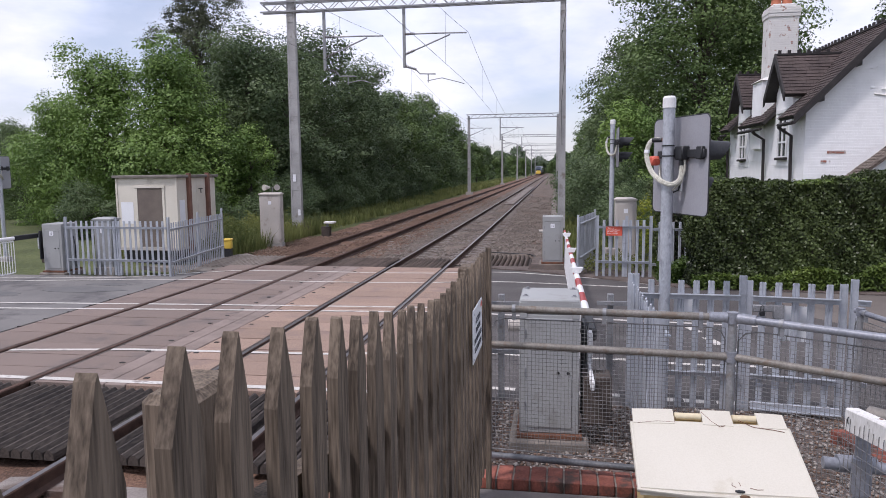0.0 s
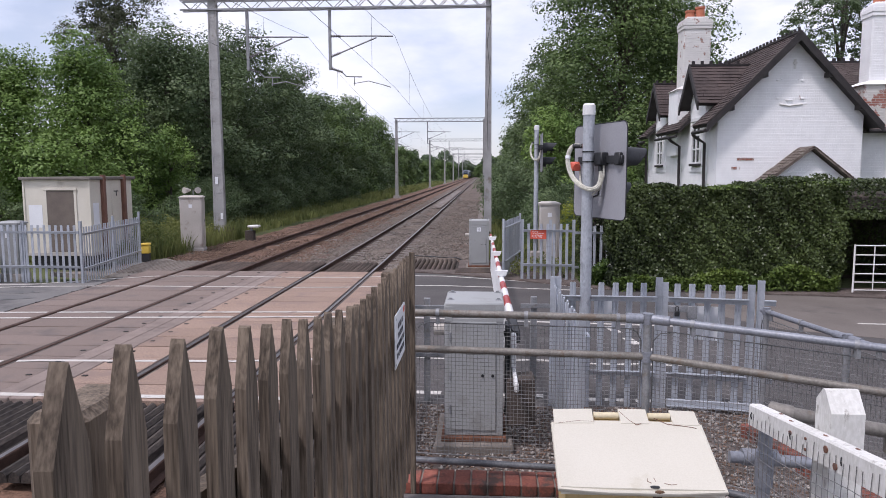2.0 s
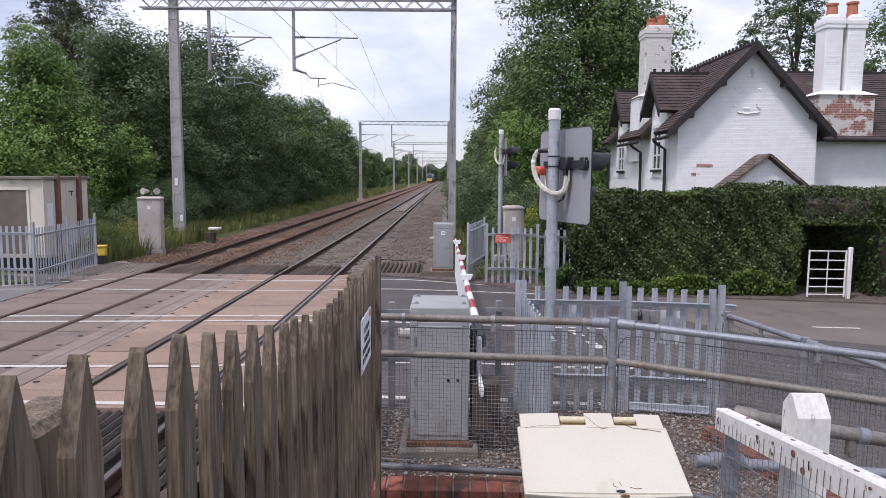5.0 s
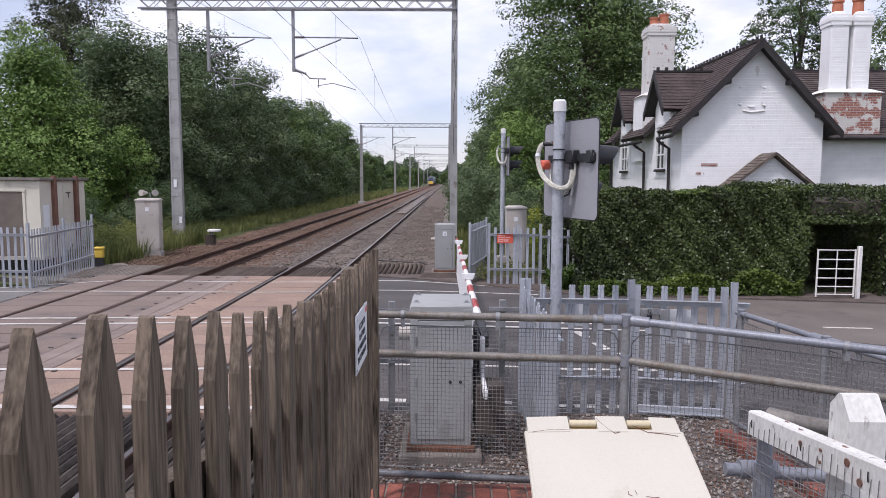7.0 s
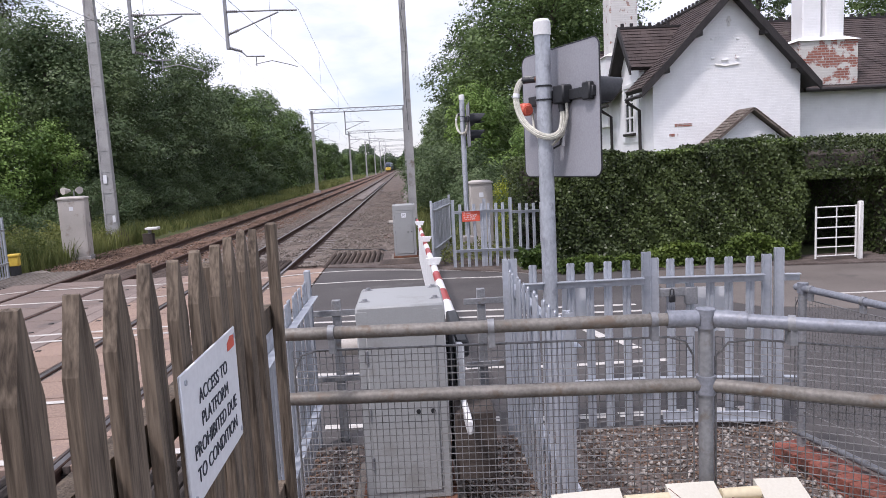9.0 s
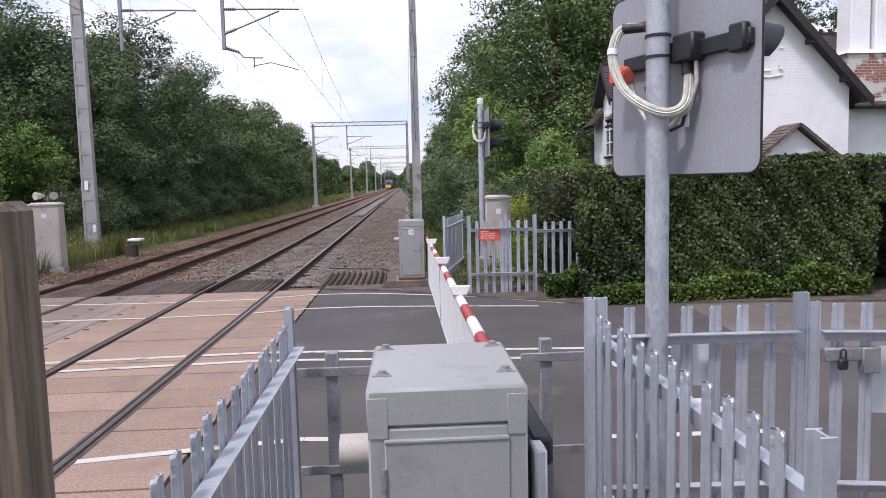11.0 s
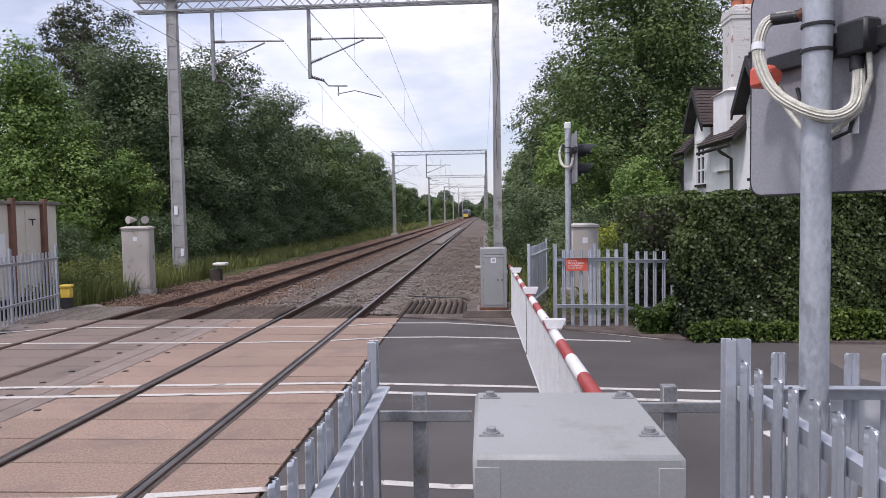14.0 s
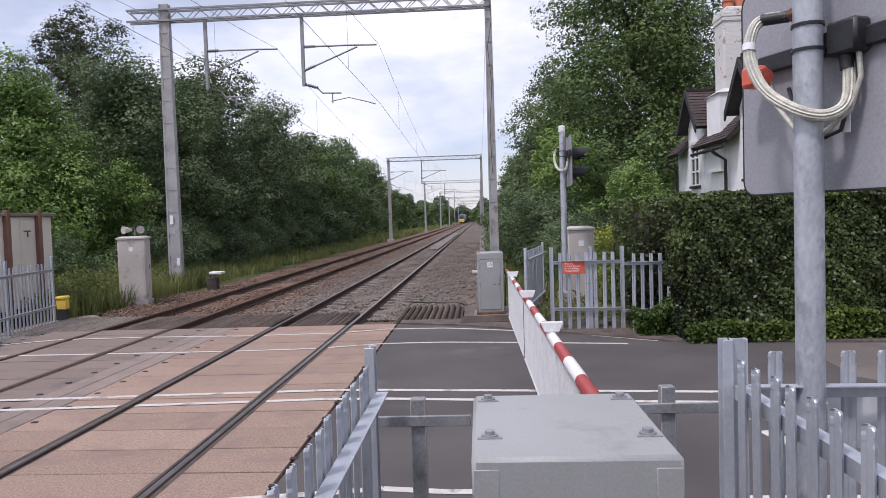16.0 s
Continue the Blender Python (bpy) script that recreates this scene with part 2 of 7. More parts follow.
PIPE_BLUE = mat("blue-grey handrail steel", (0.185, 0.195, 0.22), (0.28, 0.293, 0.325), 5, 70, 0.5, 0.3, bump=0.12, dirt=(0.2, 0.19, 0.19), dirt_scale=11)
WIREMESH = mat("mesh wire", (0.14, 0.138, 0.135), (0.28, 0.275, 0.27), 8, 60, 0.6, 0.4, bump=0)
CAB_GREY = mat("grey painted cabinet", (0.29, 0.296, 0.29), (0.335, 0.343, 0.338), 2.2, 130, 0.5, bump=0.12, dirt=(0.255, 0.255, 0.24), dirt_scale=3.4, dirt_at=0.57, dist=0.004)
CAB_PALE = mat("pale grey cabinet", (0.42, 0.39, 0.35), (0.52, 0.48, 0.44), 1.5, 100, 0.6, bump=0.06, dirt=(0.3, 0.25, 0.21), dirt_scale=2.4, dirt_at=0.58)
MAST = mat("weathered mast steel", (0.29, 0.285, 0.28), (0.4, 0.395, 0.39), 2, 40, 0.65, 0.15, bump=0.15, dirt=(0.19, 0.165, 0.14), dirt_scale=2.5)
DARK_IRON = mat("dark iron", (0.045, 0.035, 0.03), (0.09, 0.072, 0.06), 6, 60, 0.75, bump=0.3)
CREAM = mat("cream hut panel", (0.55, 0.51, 0.43), (0.68, 0.64, 0.55), 1.2, 60, 0.6, bump=0.05, dirt=(0.4, 0.36, 0.29), dirt_scale=1.6, dirt_at=0.6)
BROWN = mat("brown paint", (0.13, 0.065, 0.045), (0.2, 0.1, 0.07), 4, 60, 0.7, bump=0.1)
SHUTTER = mat("brown shutter", (0.13, 0.105, 0.09), (0.18, 0.15, 0.125), 3, 60, 0.7, bump=0.1)
FELT = mat("roof felt", (0.13, 0.115, 0.1), (0.22, 0.2, 0.18), 3, 60, 0.9, bump=0.2)
RUST = mat("rust", (0.085, 0.04, 0.026), (0.19, 0.085, 0.05), 8, 60, 0.85, bump=0.3)
BLACK = mat("black housing", (0.014, 0.015, 0.017), (0.03, 0.031, 0.034), 6, 60, 0.5, bump=0.05)
BOARD = mat("grey board back", (0.3, 0.3, 0.325), (0.37, 0.37, 0.395), 1.6, 70, 0.5, 0.2, bump=0.04, dirt=(0.26, 0.26, 0.28), dirt_scale=2.5)
WHITE = mat("white paint", (0.68, 0.68, 0.67), (0.8, 0.8, 0.79), 3, 60, 0.5, bump=0.06, dirt=(0.5, 0.49, 0.46), dirt_scale=4, dirt_at=0.6)
WHITE_WORN = mat("worn white paint", (0.6, 0.59, 0.55), (0.78, 0.77, 0.74), 4, 90, 0.65, bump=0.3, dirt=(0.2, 0.175, 0.14), dirt_scale=34, dirt_at=0.59, stretch=(1, 1, 0.45))
# Handrail steel with the shade on the low bar put into its colour.
PIPE_SHADED = mat("handrail steel darkened for shade", (0.09, 0.095, 0.105), (0.16, 0.165, 0.175), 5, 70, 0.55, 0.2, bump=0.12, dirt=(0.08, 0.07, 0.06), dirt_scale=11)
RED = mat("red band", (0.3, 0.04, 0.035), (0.38, 0.055, 0.05), 3, 60, 0.45, bump=0.03, dirt=(0.36, 0.08, 0.07), dirt_scale=5)
SIGN_RED = mat("red sign", (0.62, 0.1, 0.055), (0.68, 0.12, 0.07), 3, 60, 0.45, bump=0)
LAMP_RED = mat("orange-red plastic", (0.6, 0.11, 0.07), (0.7, 0.16, 0.1), 6, 60, 0.4, bump=0)
YELLOW = mat("yellow plastic", (0.62, 0.42, 0.06), (0.7, 0.5, 0.08), 4, 60, 0.5, bump=0.05)
RUST_STAIN = mat("brown rust stain", (0.09, 0.05, 0.03), (0.2, 0.12, 0.07), 14, 120, 0.85, bump=0.4)
BIN = mat("cream yellow plastic lid", (0.56, 0.53, 0.445), (0.62, 0.59, 0.505), 1.4, 110, 0.5, bump=0.05, dirt=(0.5, 0.46, 0.36), dirt_scale=2.2, dirt_at=0.6)
BIN_TAB = mat("pale yellow plastic", (0.58, 0.5, 0.33), (0.66, 0.58, 0.4), 4, 60, 0.5, bump=0.05)
BIN_EDGE = mat("yellowed plastic", (0.6, 0.44, 0.19), (0.68, 0.53, 0.26), 5, 60, 0.5, bump=0.05, dirt=(0.3, 0.24, 0.13), dirt_scale=6)
CONDUIT = mat("braided conduit", (0.4, 0.39, 0.33), (0.62, 0.61, 0.53), 30, 200, 0.5, 0.2, bump=0.4)
SIGNWHITE = mat("white sign sheet", (0.72, 0.73, 0.75), (0.8, 0.81, 0.83), 3, 60, 0.4, bump=0)
INK = mat("dark blue-grey ink", (0.02, 0.025, 0.04), (0.03, 0.035, 0.05), 3, 60, 0.5, bump=0)
GLASS_DARK = mat("dark window glass", (0.03, 0.035, 0.04), (0.08, 0.09, 0.1), 2, 20, 0.08, bump=0, spec=0.6)
BRICK = mat("red engineering brick", (0.16, 0.05, 0.036), (0.29, 0.1, 0.068), 7, 70, 0.8, bump=0.5, per=0.25, dirt=(0.07, 0.045, 0.038), dirt_scale=6, dirt_at=0.5)
MORTAR = mat("mortar", (0.16, 0.14, 0.12), (0.25, 0.22, 0.19), 6, 80, 0.9, bump=0.3)
TARMAC_RAMP = mat("ramp tarmac", (0.1, 0.09, 0.085), (0.17, 0.155, 0.145), 2, 180, 0.9, bump=0.5)
HOUSE_WHITE = brick_mat("white-painted brick", (0.35, 0.2, 0.15), (0.42, 0.26, 0.2), (0.4, 0.37, 0.33), (0.23, 0.075), (0.87, 0.87, 0.865), 0.69, 0.6, 2.4)
HOUSE_WORN = brick_mat("worn painted chimney brick", (0.3, 0.16, 0.12), (0.4, 0.25, 0.2), (0.42, 0.4, 0.37), (0.23, 0.075), (0.68, 0.665, 0.635), 0.6, 1.0, 5.5)
HOUSE_FLAKED = brick_mat("flaking painted brick", (0.28, 0.1, 0.07), (0.36, 0.15, 0.11), (0.42, 0.4, 0.37), (0.23, 0.075), (0.62, 0.6, 0.56), 0.465, 1.0, 2.4)
TILES = mat("dark clay roof tiles", (0.045, 0.034, 0.032), (0.095, 0.072, 0.066), 2.2, 30, 0.85, bump=0.4, dirt=(0.14, 0.12, 0.1), dirt_scale=1.5, dirt_at=0.6)
TILES_BROWN = mat("weathered brown porch tiles", (0.085, 0.066, 0.055), (0.2, 0.165, 0.14), 5, 40, 0.9, bump=0.4, dirt=(0.24, 0.22, 0.19), dirt_scale=5, dirt_at=0.56)
BARGE = mat("black-brown bargeboard", (0.018, 0.015, 0.015), (0.04, 0.034, 0.033), 4, 50, 0.6, bump=0.1)
POT = mat("terracotta pot", (0.4, 0.13, 0.07), (0.5, 0.19, 0.11), 6, 60, 0.8, bump=0.1)
GRASS_SOIL = mat("grassy ground", (0.045, 0.06, 0.018), (0.11, 0.125, 0.045), 0.5, 12, 0.95, bump=1.0, dirt=(0.1, 0.08, 0.05), dirt_scale=0.4, dirt_at=0.58, dist=0.06)
GRASS = leaf_mat("long grass", (0.075, 0.105, 0.03), (0.3, 0.31, 0.11), 0.6, 0.35)
LEAF_DARK = leaf_mat("dark tree leaves", (0.036, 0.066, 0.027), (0.18, 0.24, 0.108))
LEAF_MID = leaf_mat("mid green leaves", (0.045, 0.084, 0.025), (0.205, 0.285, 0.097))
LEAF_LIGHT = leaf_mat("bright green leaves", (0.075, 0.14, 0.03), (0.27, 0.39, 0.105))
TRAIN_BLUE = mat("dark blue train paint", (0.012, 0.022, 0.045), (0.02, 0.034, 0.065), 1.5, 30, 0.3, bump=0.02)
LEAF_PINE = leaf_mat("dark brownish needles", (0.03, 0.042, 0.022), (0.13, 0.14, 0.07))
LEAF_YELLOW = leaf_mat("yellow-green leaves", (0.14, 0.18, 0.02), (0.36, 0.38, 0.05))
# Deep shadow between leaves and lit leaves are both in this wide colour range.
HEDGE = leaf_mat("beech hedge leaves", (0.008, 0.014, 0.006), (0.13, 0.175, 0.055), 0.38, 0.14)
IVY = leaf_mat("fresh hedge shoots", (0.035, 0.068, 0.013), (0.16, 0.22, 0.045), 0.5, 0.2)
WEED = leaf_mat("olive verge weeds", (0.06, 0.085, 0.02), (0.27, 0.28, 0.075), 0.55, 0.3)
BARK = mat("bark", (0.05, 0.042, 0.035), (0.12, 0.1, 0.085), 4, 30, 0.9, bump=0.8, stretch=(1, 1, 0.2))
WIRE = mat("copper wire", (0.04, 0.045, 0.045), (0.08, 0.085, 0.08), 3, 30, 0.6, 0.3, bump=0)
INSULATOR = mat("brown insulator", (0.05, 0.04, 0.04), (0.09, 0.075, 0.07), 6, 40, 0.4, bump=0)
# The haze of distance is mixed into this flat green.
FARWOOD = mat("hazy woodland", (0.05, 0.075, 0.04), (0.1, 0.135, 0.075), 0.3, 2.5, 0.95, bump=0)

# ---- mesh tools ----


class G:
    """Collects faces of one mesh."""

    def __init__(self):
        self.v, self.f = [], []

    def add(self, verts, faces):
        k = len(self.v)
        self.v += [tuple(p) for p in verts]
        self.f += [tuple(k + i for i in q) for q in faces]
        return self

    def box(self, x0, y0, z0, x1, y1, z1, b=0.0, m=None):
        """A box, its edges cut off by b."""
        lo, hi = (min(x0, x1), min(y0, y1), min(z0, z1)), (max(x0, x1), max(y0, y1), max(z0, z1))
        if b <= 0:
            vs = [(x, y, z) for x in (lo[0], hi[0]) for y in (lo[1], hi[1]) for z in (lo[2], hi[2])]
            fs = [(0, 1, 3, 2), (4, 6, 7, 5), (0, 4, 5, 1), (2, 3, 7, 6), (0, 2, 6, 4), (1, 5, 7, 3)]
        else:
            b = min(b, 0.45 * min(hi[i] - lo[i] for i in range(3)))
            vs, ix = [], {}
            for c in [(i, j, k) for i in (0, 1) for j in (0, 1) for k in (0, 1)]:
                for ax in range(3):
                    p = [(hi if c[q] else lo)[q] + (0 if q == ax else (-b if c[q] else b)) for q in range(3)]
                    ix[c, ax] = len(vs)
                    vs.append(tuple(p))
            fs = []
            for ax in range(3):
                o = [q for q in range(3) if q != ax]
                for s in (0, 1):
                    loop = []
                    for u, w in ((0, 0), (1, 0), (1, 1), (0, 1)):
                        c = [0, 0, 0]
                        c[ax], c[o[0]], c[o[1]] = s, u, w
                        loop.append(ix[tuple(c), ax])
                    fs.append(tuple(loop))
                for u in (0, 1):
                    for w in (0, 1):
                        c0, c1 = [0, 0, 0], [0, 0, 0]
                        c0[ax], c0[o[0]], c0[o[1]] = 0, u, w
                        c1[ax], c1[o[0]], c1[o[1]] = 1, u, w
                        c0, c1 = tuple(c0), tuple(c1)
                        fs.append((ix[c0, o[0]], ix[c1, o[0]], ix[c1, o[1]], ix[c0, o[1]]))
            for c in [(i, j, k) for i in (0, 1) for j in (0, 1) for k in (0, 1)]:
                fs.append((ix[c, 0], ix[c, 1], ix[c, 2]))
        if m is not None:
            vs = [tuple(m @ Vector(p)) for p in vs]
        return self.add(vs, fs)

    def cyl(self, p0, p1, r0, r1=None, n=12):
        return self.tube([p0, p1], r0, n, r1)

    def tube(self, pts, r, n=8, r1=None, closed=False):
        """A round bar along points, from radius r to r1."""
        pts = [Vector(p) for p in pts]
        r1 = r if r1 is None else r1
        rings, up = [], None
        for i, p in enumerate(pts):
            d = (pts[min(i + 1, len(pts) - 1)] - pts[max(i - 1, 0)]).normalized()
            if up is None:
                up = Vector((0, 0, 1)) if abs(d.z) < 0.9 else Vector((1, 0, 0))
            a = d.cross(up).normalized()
            c = a.cross(d).normalized()
            up = c
            rr = r + (r1 - r) * i / max(1, len(pts) - 1)
            rings.append([p + a * (rr * math.cos(2 * math.pi * k / n)) + c * (rr * math.sin(2 * math.pi * k / n)) for k in range(n)])
        vs = [q for g in rings for q in g]
        fs = [(i * n + k, i * n + (k + 1) % n, (i + 1) * n + (k + 1) % n, (i + 1) * n + k) for i in range(len(rings) - 1) for k in range(n)]
        fs += [tuple(range(n)), tuple((len(rings) - 1) * n + k for k in range(n))]
        return self.add(vs, fs)

    def prism(self, poly, put):
        """poly: points in a plane; put(u, v, s) lays them into space at the ends s = 0 and 1."""
        n = len(poly)
        vs = [put(u, w, 0) for u, w in poly] + [put(u, w, 1) for u, w in poly]
        fs = [tuple(range(n)), tuple(range(n, 2 * n))] + [(i, (i + 1) % n, n + (i + 1) % n, n + i) for i in range(n)]
        return self.add(vs, fs)

    def ball(self, c, r, n=10, squash=(1, 1, 1)):
        vs, fs, m = [], [], n // 2
        for i in range(m + 1):
            for k in range(n):
                a, e = 2 * math.pi * k / n, math.pi * (i / m - 0.5)
                vs.append((c[0] + r * squash[0] * math.cos(e) * math.cos(a), c[1] + r * squash[1] * math.cos(e) * math.sin(a), c[2] + r * squash[2] * math.sin(e)))
        for i in range(m):
            for k in range(n):
                fs.append((i * n + k, i * n + (k + 1) % n, (i + 1) * n + (k + 1) % n, (i + 1) * n + k))
        return self.add(vs, fs)

    def mesh(self, name, material, smooth=40):
        me = bpy.data.meshes.new(name)
        me.from_pydata(self.v, [], self.f)
        bm = bmesh.new()
        bm.from_mesh(me)
        bmesh.ops.recalc_face_normals(bm, faces=bm.faces)
        bm.to_mesh(me)
        bm.free()
        if smooth:
            me.polygons.foreach_set("use_smooth", [True] * len(me.polygons))
            me.set_sharp_from_angle(angle=radians(smooth))
        me.materials.append(material)
        return me


def part(name, g, material, parent=None, label="", smooth=40):
    """One mesh object under a thing or a part."""
    ob = new(name, g if isinstance(g, bpy.types.Mesh) else g.mesh(name, material, smooth))
    if parent:
        ob.parent = parent
    return tagged(ob, label)


def thing(name, label, category, at=(0, 0, 0), rz=0.0, group="", kind=""):
    ob = new(name)
    ob.empty_display_size = 0.2
    ob.matrix_world = pose(*at, 0, 0, rz)
    return tagged(ob, label, category, group, kind)


def single(name, g, material, label, category, group="", kind="", smooth=40):
    """A thing that is one mesh."""
    return tagged(new(name, g.mesh(name, material, smooth)), label, category, group, kind)


def fast_mesh(name, verts, quads, material):
    """A mesh from arrays of vertices and four-cornered faces."""
    me = bpy.data.meshes.new(name)
    verts, quads = np.asarray(verts, np.float32), np.asarray(quads, np.int32)
    me.vertices.add(len(verts))
    me.vertices.foreach_set("co", verts.ravel())
    me.loops.add(quads.size)
    me.loops.foreach_set("vertex_index", quads.ravel())
    me.polygons.add(len(quads))
    me.polygons.foreach_set("loop_start", np.arange(len(quads), dtype=np.int32) * quads.shape[1])
    me.update(calc_edges=True)
    me.materials.append(material)
    return me


def leaves(points, outward, size, rng, width=0.55, flop=0.8):
    """A leaf of four corners at each point, turned loosely outward. size: one value a leaf."""
    n = len(points)
    nor = outward + rng.normal(0, flop, (n, 3))
    nor /= np.linalg.norm(nor, axis=1, keepdims=True) + 1e-9
    ran = rng.normal(0, 1, (n, 3))
    a = np.cross(nor, ran)
    a /= np.linalg.norm(a, axis=1, keepdims=True) + 1e-9
    b = np.cross(nor, a)
    s = size[:, None]
    v = np.stack([points - a * s * 0.5, points + b * s * width * 0.5 + nor * s * 0.08, points + a * s * 0.5, points - b * s * width * 0.5 + nor * s * 0.08], 1).reshape(-1, 3)
    return v, np.arange(4 * n).reshape(-1, 4)


def stones(points, size, rng):
    """Angular chips, eight faces each, as triangles."""
    n = len(points)
    base = np.array([(1, 0, 0), (0, 1, 0), (-1, 0, 0), (0, -1, 0), (0.1, 0.1, 0.75), (0, 0, -0.6)], float)
    v = base[None] * size[:, None, None] * rng.uniform(0.55, 1.2, (n, 6, 1))
    ang = rng.uniform(0, 6.28, n)
    c, s = np.cos(ang)[:, None], np.sin(ang)[:, None]
    x, y = v[..., 0] * c - v[..., 1] * s, v[..., 0] * s + v[..., 1] * c
    tilt = rng.uniform(-0.5, 0.5, (n, 1))
    v = np.stack([x, y, v[..., 2] + x * tilt], -1) + points[:, None]
    tri = np.array([(0, 1, 4), (1, 2, 4), (2, 3, 4), (3, 0, 4), (1, 0, 5), (2, 1, 5), (3, 2, 5), (0, 3, 5)])
    return v.reshape(-1, 3), (tri[None] + 6 * np.arange(n)[:, None, None]).reshape(-1, 3)


def writing(name, text, size, material, parent, m, align="LEFT", gap=1.0):
    """Flat letters of the built-in font, as a mesh under parent."""
    cu = bpy.data.curves.new(name, "FONT")
    cu.body, cu.size, cu.align_x, cu.space_line, cu.extrude = text, size, align, gap, 0.0006
    tmp = bpy.data.objects.new(name + "_tmp", cu)
    scene.collection.objects.link(tmp)
    me = bpy.data.meshes.new_from_object(tmp.evaluated_get(bpy.context.evaluated_depsgraph_get()))
    bpy.data.objects.remove(tmp)
    bpy.data.curves.remove(cu)
    me.materials.clear()
    me.materials.append(material)
    ob = new(name, me)
    ob.parent = parent
    ob.matrix_local = m
    return ob
PAPER = mat("white laminated paper", (0.78, 0.79, 0.8), (0.84, 0.85, 0.86), 3, 60, 0.4, bump=0)
paper_n, paper_l = PAPER.node_tree.nodes, PAPER.node_tree.links
paper_t = paper_n.new("ShaderNodeBsdfTranslucent")
paper_t.inputs["Color"].default_value = (0.85, 0.86, 0.87, 1)
paper_m = paper_n.new("ShaderNodeMixShader")
paper_m.inputs["Fac"].default_value = 0.35
paper_l.new(paper_n["Principled BSDF"].outputs[0], paper_m.inputs[1])
paper_l.new(paper_t.outputs[0], paper_m.inputs[2])
paper_l.new(paper_m.outputs[0], paper_n["Material Output"].inputs["Surface"])

# ---- ground, road, track bed ----
RAILS = (-7.055, -5.55, -3.405, -1.9)
DECK_Y0, DECK_Y1 = 7.95, 18.62


def sheet(name, pts, z, material, label, category, kind="structure", thick=0.12):
    g = G()
    g.prism(pts, lambda u, w, s: (u, w, z - thick * (1 - s)))
    return single(name, g, material, label, category, kind=kind, smooth=0)


g = G()
nx = [-900, -300, -100, -40, -20, -12, -8.6, 1.0, 3, 6, 12, 20, 40, 100, 300, 900]
ny = [-300, -60, 0, 7, 19, 30, 60, 120, 240, 500, 1500]
vs = [(x, y, -0.36 if -8.7 < x < 1.1 else -0.13 if y < 40 else -0.2) for y in ny for x in nx]
fs = [(j * len(nx) + i, j * len(nx) + i + 1, (j + 1) * len(nx) + i + 1, (j + 1) * len(nx) + i) for j in range(len(ny) - 1) for i in range(len(nx) - 1)]
g.add(vs, fs)
single("ground", g, GRASS_SOIL, "rough grassy ground running to the far woods", "ground", kind="structure", smooth=0)

sheet("road", [(-0.93, 7.9), (4.05, 7.9), (4.32, 4.4), (3.45, 4.0), (3.45, -6), (60, -14), (60, 7.5), (24, 13.4), (10.2, 15.1), (6.8, 15.65), (3.7, 16.1), (2.2, 17.1), (0.4, 18.2), (-0.93, 18.62)], 0.0, ASPHALT,
      "dark grey asphalt road on the house side of the crossing", "road")
sheet("road", [(-8.05, 7.6), (-8.05, 17.4), (-9.2, 16.35), (-12.5, 16.3), (-60, 19), (-60, 3)], -0.004, ASPHALT_OLD,
      "worn patched grey asphalt on the far side of the tracks", "road")
sheet("pavement", [(-0.9, 18.54), (0.4, 18.1), (2.15, 17.0), (3.65, 16.0), (6.8, 15.56), (10.2, 15.0), (24, 13.3), (24, 16.2), (3.3, 16.4), (3.3, 21), (0.35, 21), (0.35, 18.9), (-0.9, 18.9)], 0.03, GRAVEL, "narrow dusty verge beside the road at the hedge foot", "pavement")
# Paler, browner sheet laid over part of the house-side road.
sheet("road", [(5.4, 15.6), (5.2, 13.4), (6.0, 12.1), (8.5, 11.0), (14, 9.8), (40, 6.6), (40, 10.6), (24, 13.25), (10.2, 14.95), (6.8, 15.5)], 0.004, ROAD_TAN, "paler tan road surface beyond the darker asphalt", "road", thick=0.012)
patch = G()
for k, (cx, cy, r) in enumerate(((-9.4, 14.4, 0.75), (-10.2, 12.0, 0.6), (-9.3, 15.1, 0.4), (-11.2, 13.6, 0.7))):
    rr = random.Random(k)
    patch.prism([(cx + 1.3 * r * rr.uniform(0.7, 1.15) * math.cos(a * 0.4488), cy + 0.55 * r * rr.uniform(0.7, 1.15) * math.sin(a * 0.4488)) for a in range(14)], lambda u, w, s: (u, w, -0.004 + 0.006 * s))
single("road_patch", patch, PATCH, "dark mended patches in the worn asphalt", "road patch", kind="structure", smooth=0)


def bed(name, x0, x1, y0, y1, z, material, label, step=0.5, amp=0.03, seed=0):
    """Loose stone bed as a bumpy sheet."""
    rng = np.random.default_rng(seed)
    xs = np.arange(x0, x1 + 1e-6, (x1 - x0) / max(2, round((x1 - x0) / step)))
    ys = y0 + (y1 - y0) * np.linspace(0, 1, max(3, int(min(160, (y1 - y0) / step)))) ** 1.6
    X, Y = np.meshgrid(xs, ys)
    Z = z + rng.normal(0, amp, X.shape)
    v = np.stack([X, Y, Z], -1).reshape(-1, 3)
    w = len(xs)
    q = [(j * w + i, j * w + i + 1, (j + 1) * w + i + 1, (j + 1) * w + i) for j in range(len(ys) - 1) for i in range(w - 1)]
    return tagged(new(name, fast_mesh(name, v, q, material)), label, "track bed", kind="structure")


bed("track_bed", -8.9, -4.55, 18.66, 480, -0.18, BALLAST_RED, "rust-brown ballast under the far track", seed=1)
bed("track_bed", -4.55, 1.0, 18.66, 480, -0.17, BALLAST, "grey ballast under and beside the near track", seed=2)
bed("track_bed", -8.9, 0.4, -60, 7.9, -0.2, BALLAST_RED, "dark ballast before the crossing", seed=3)

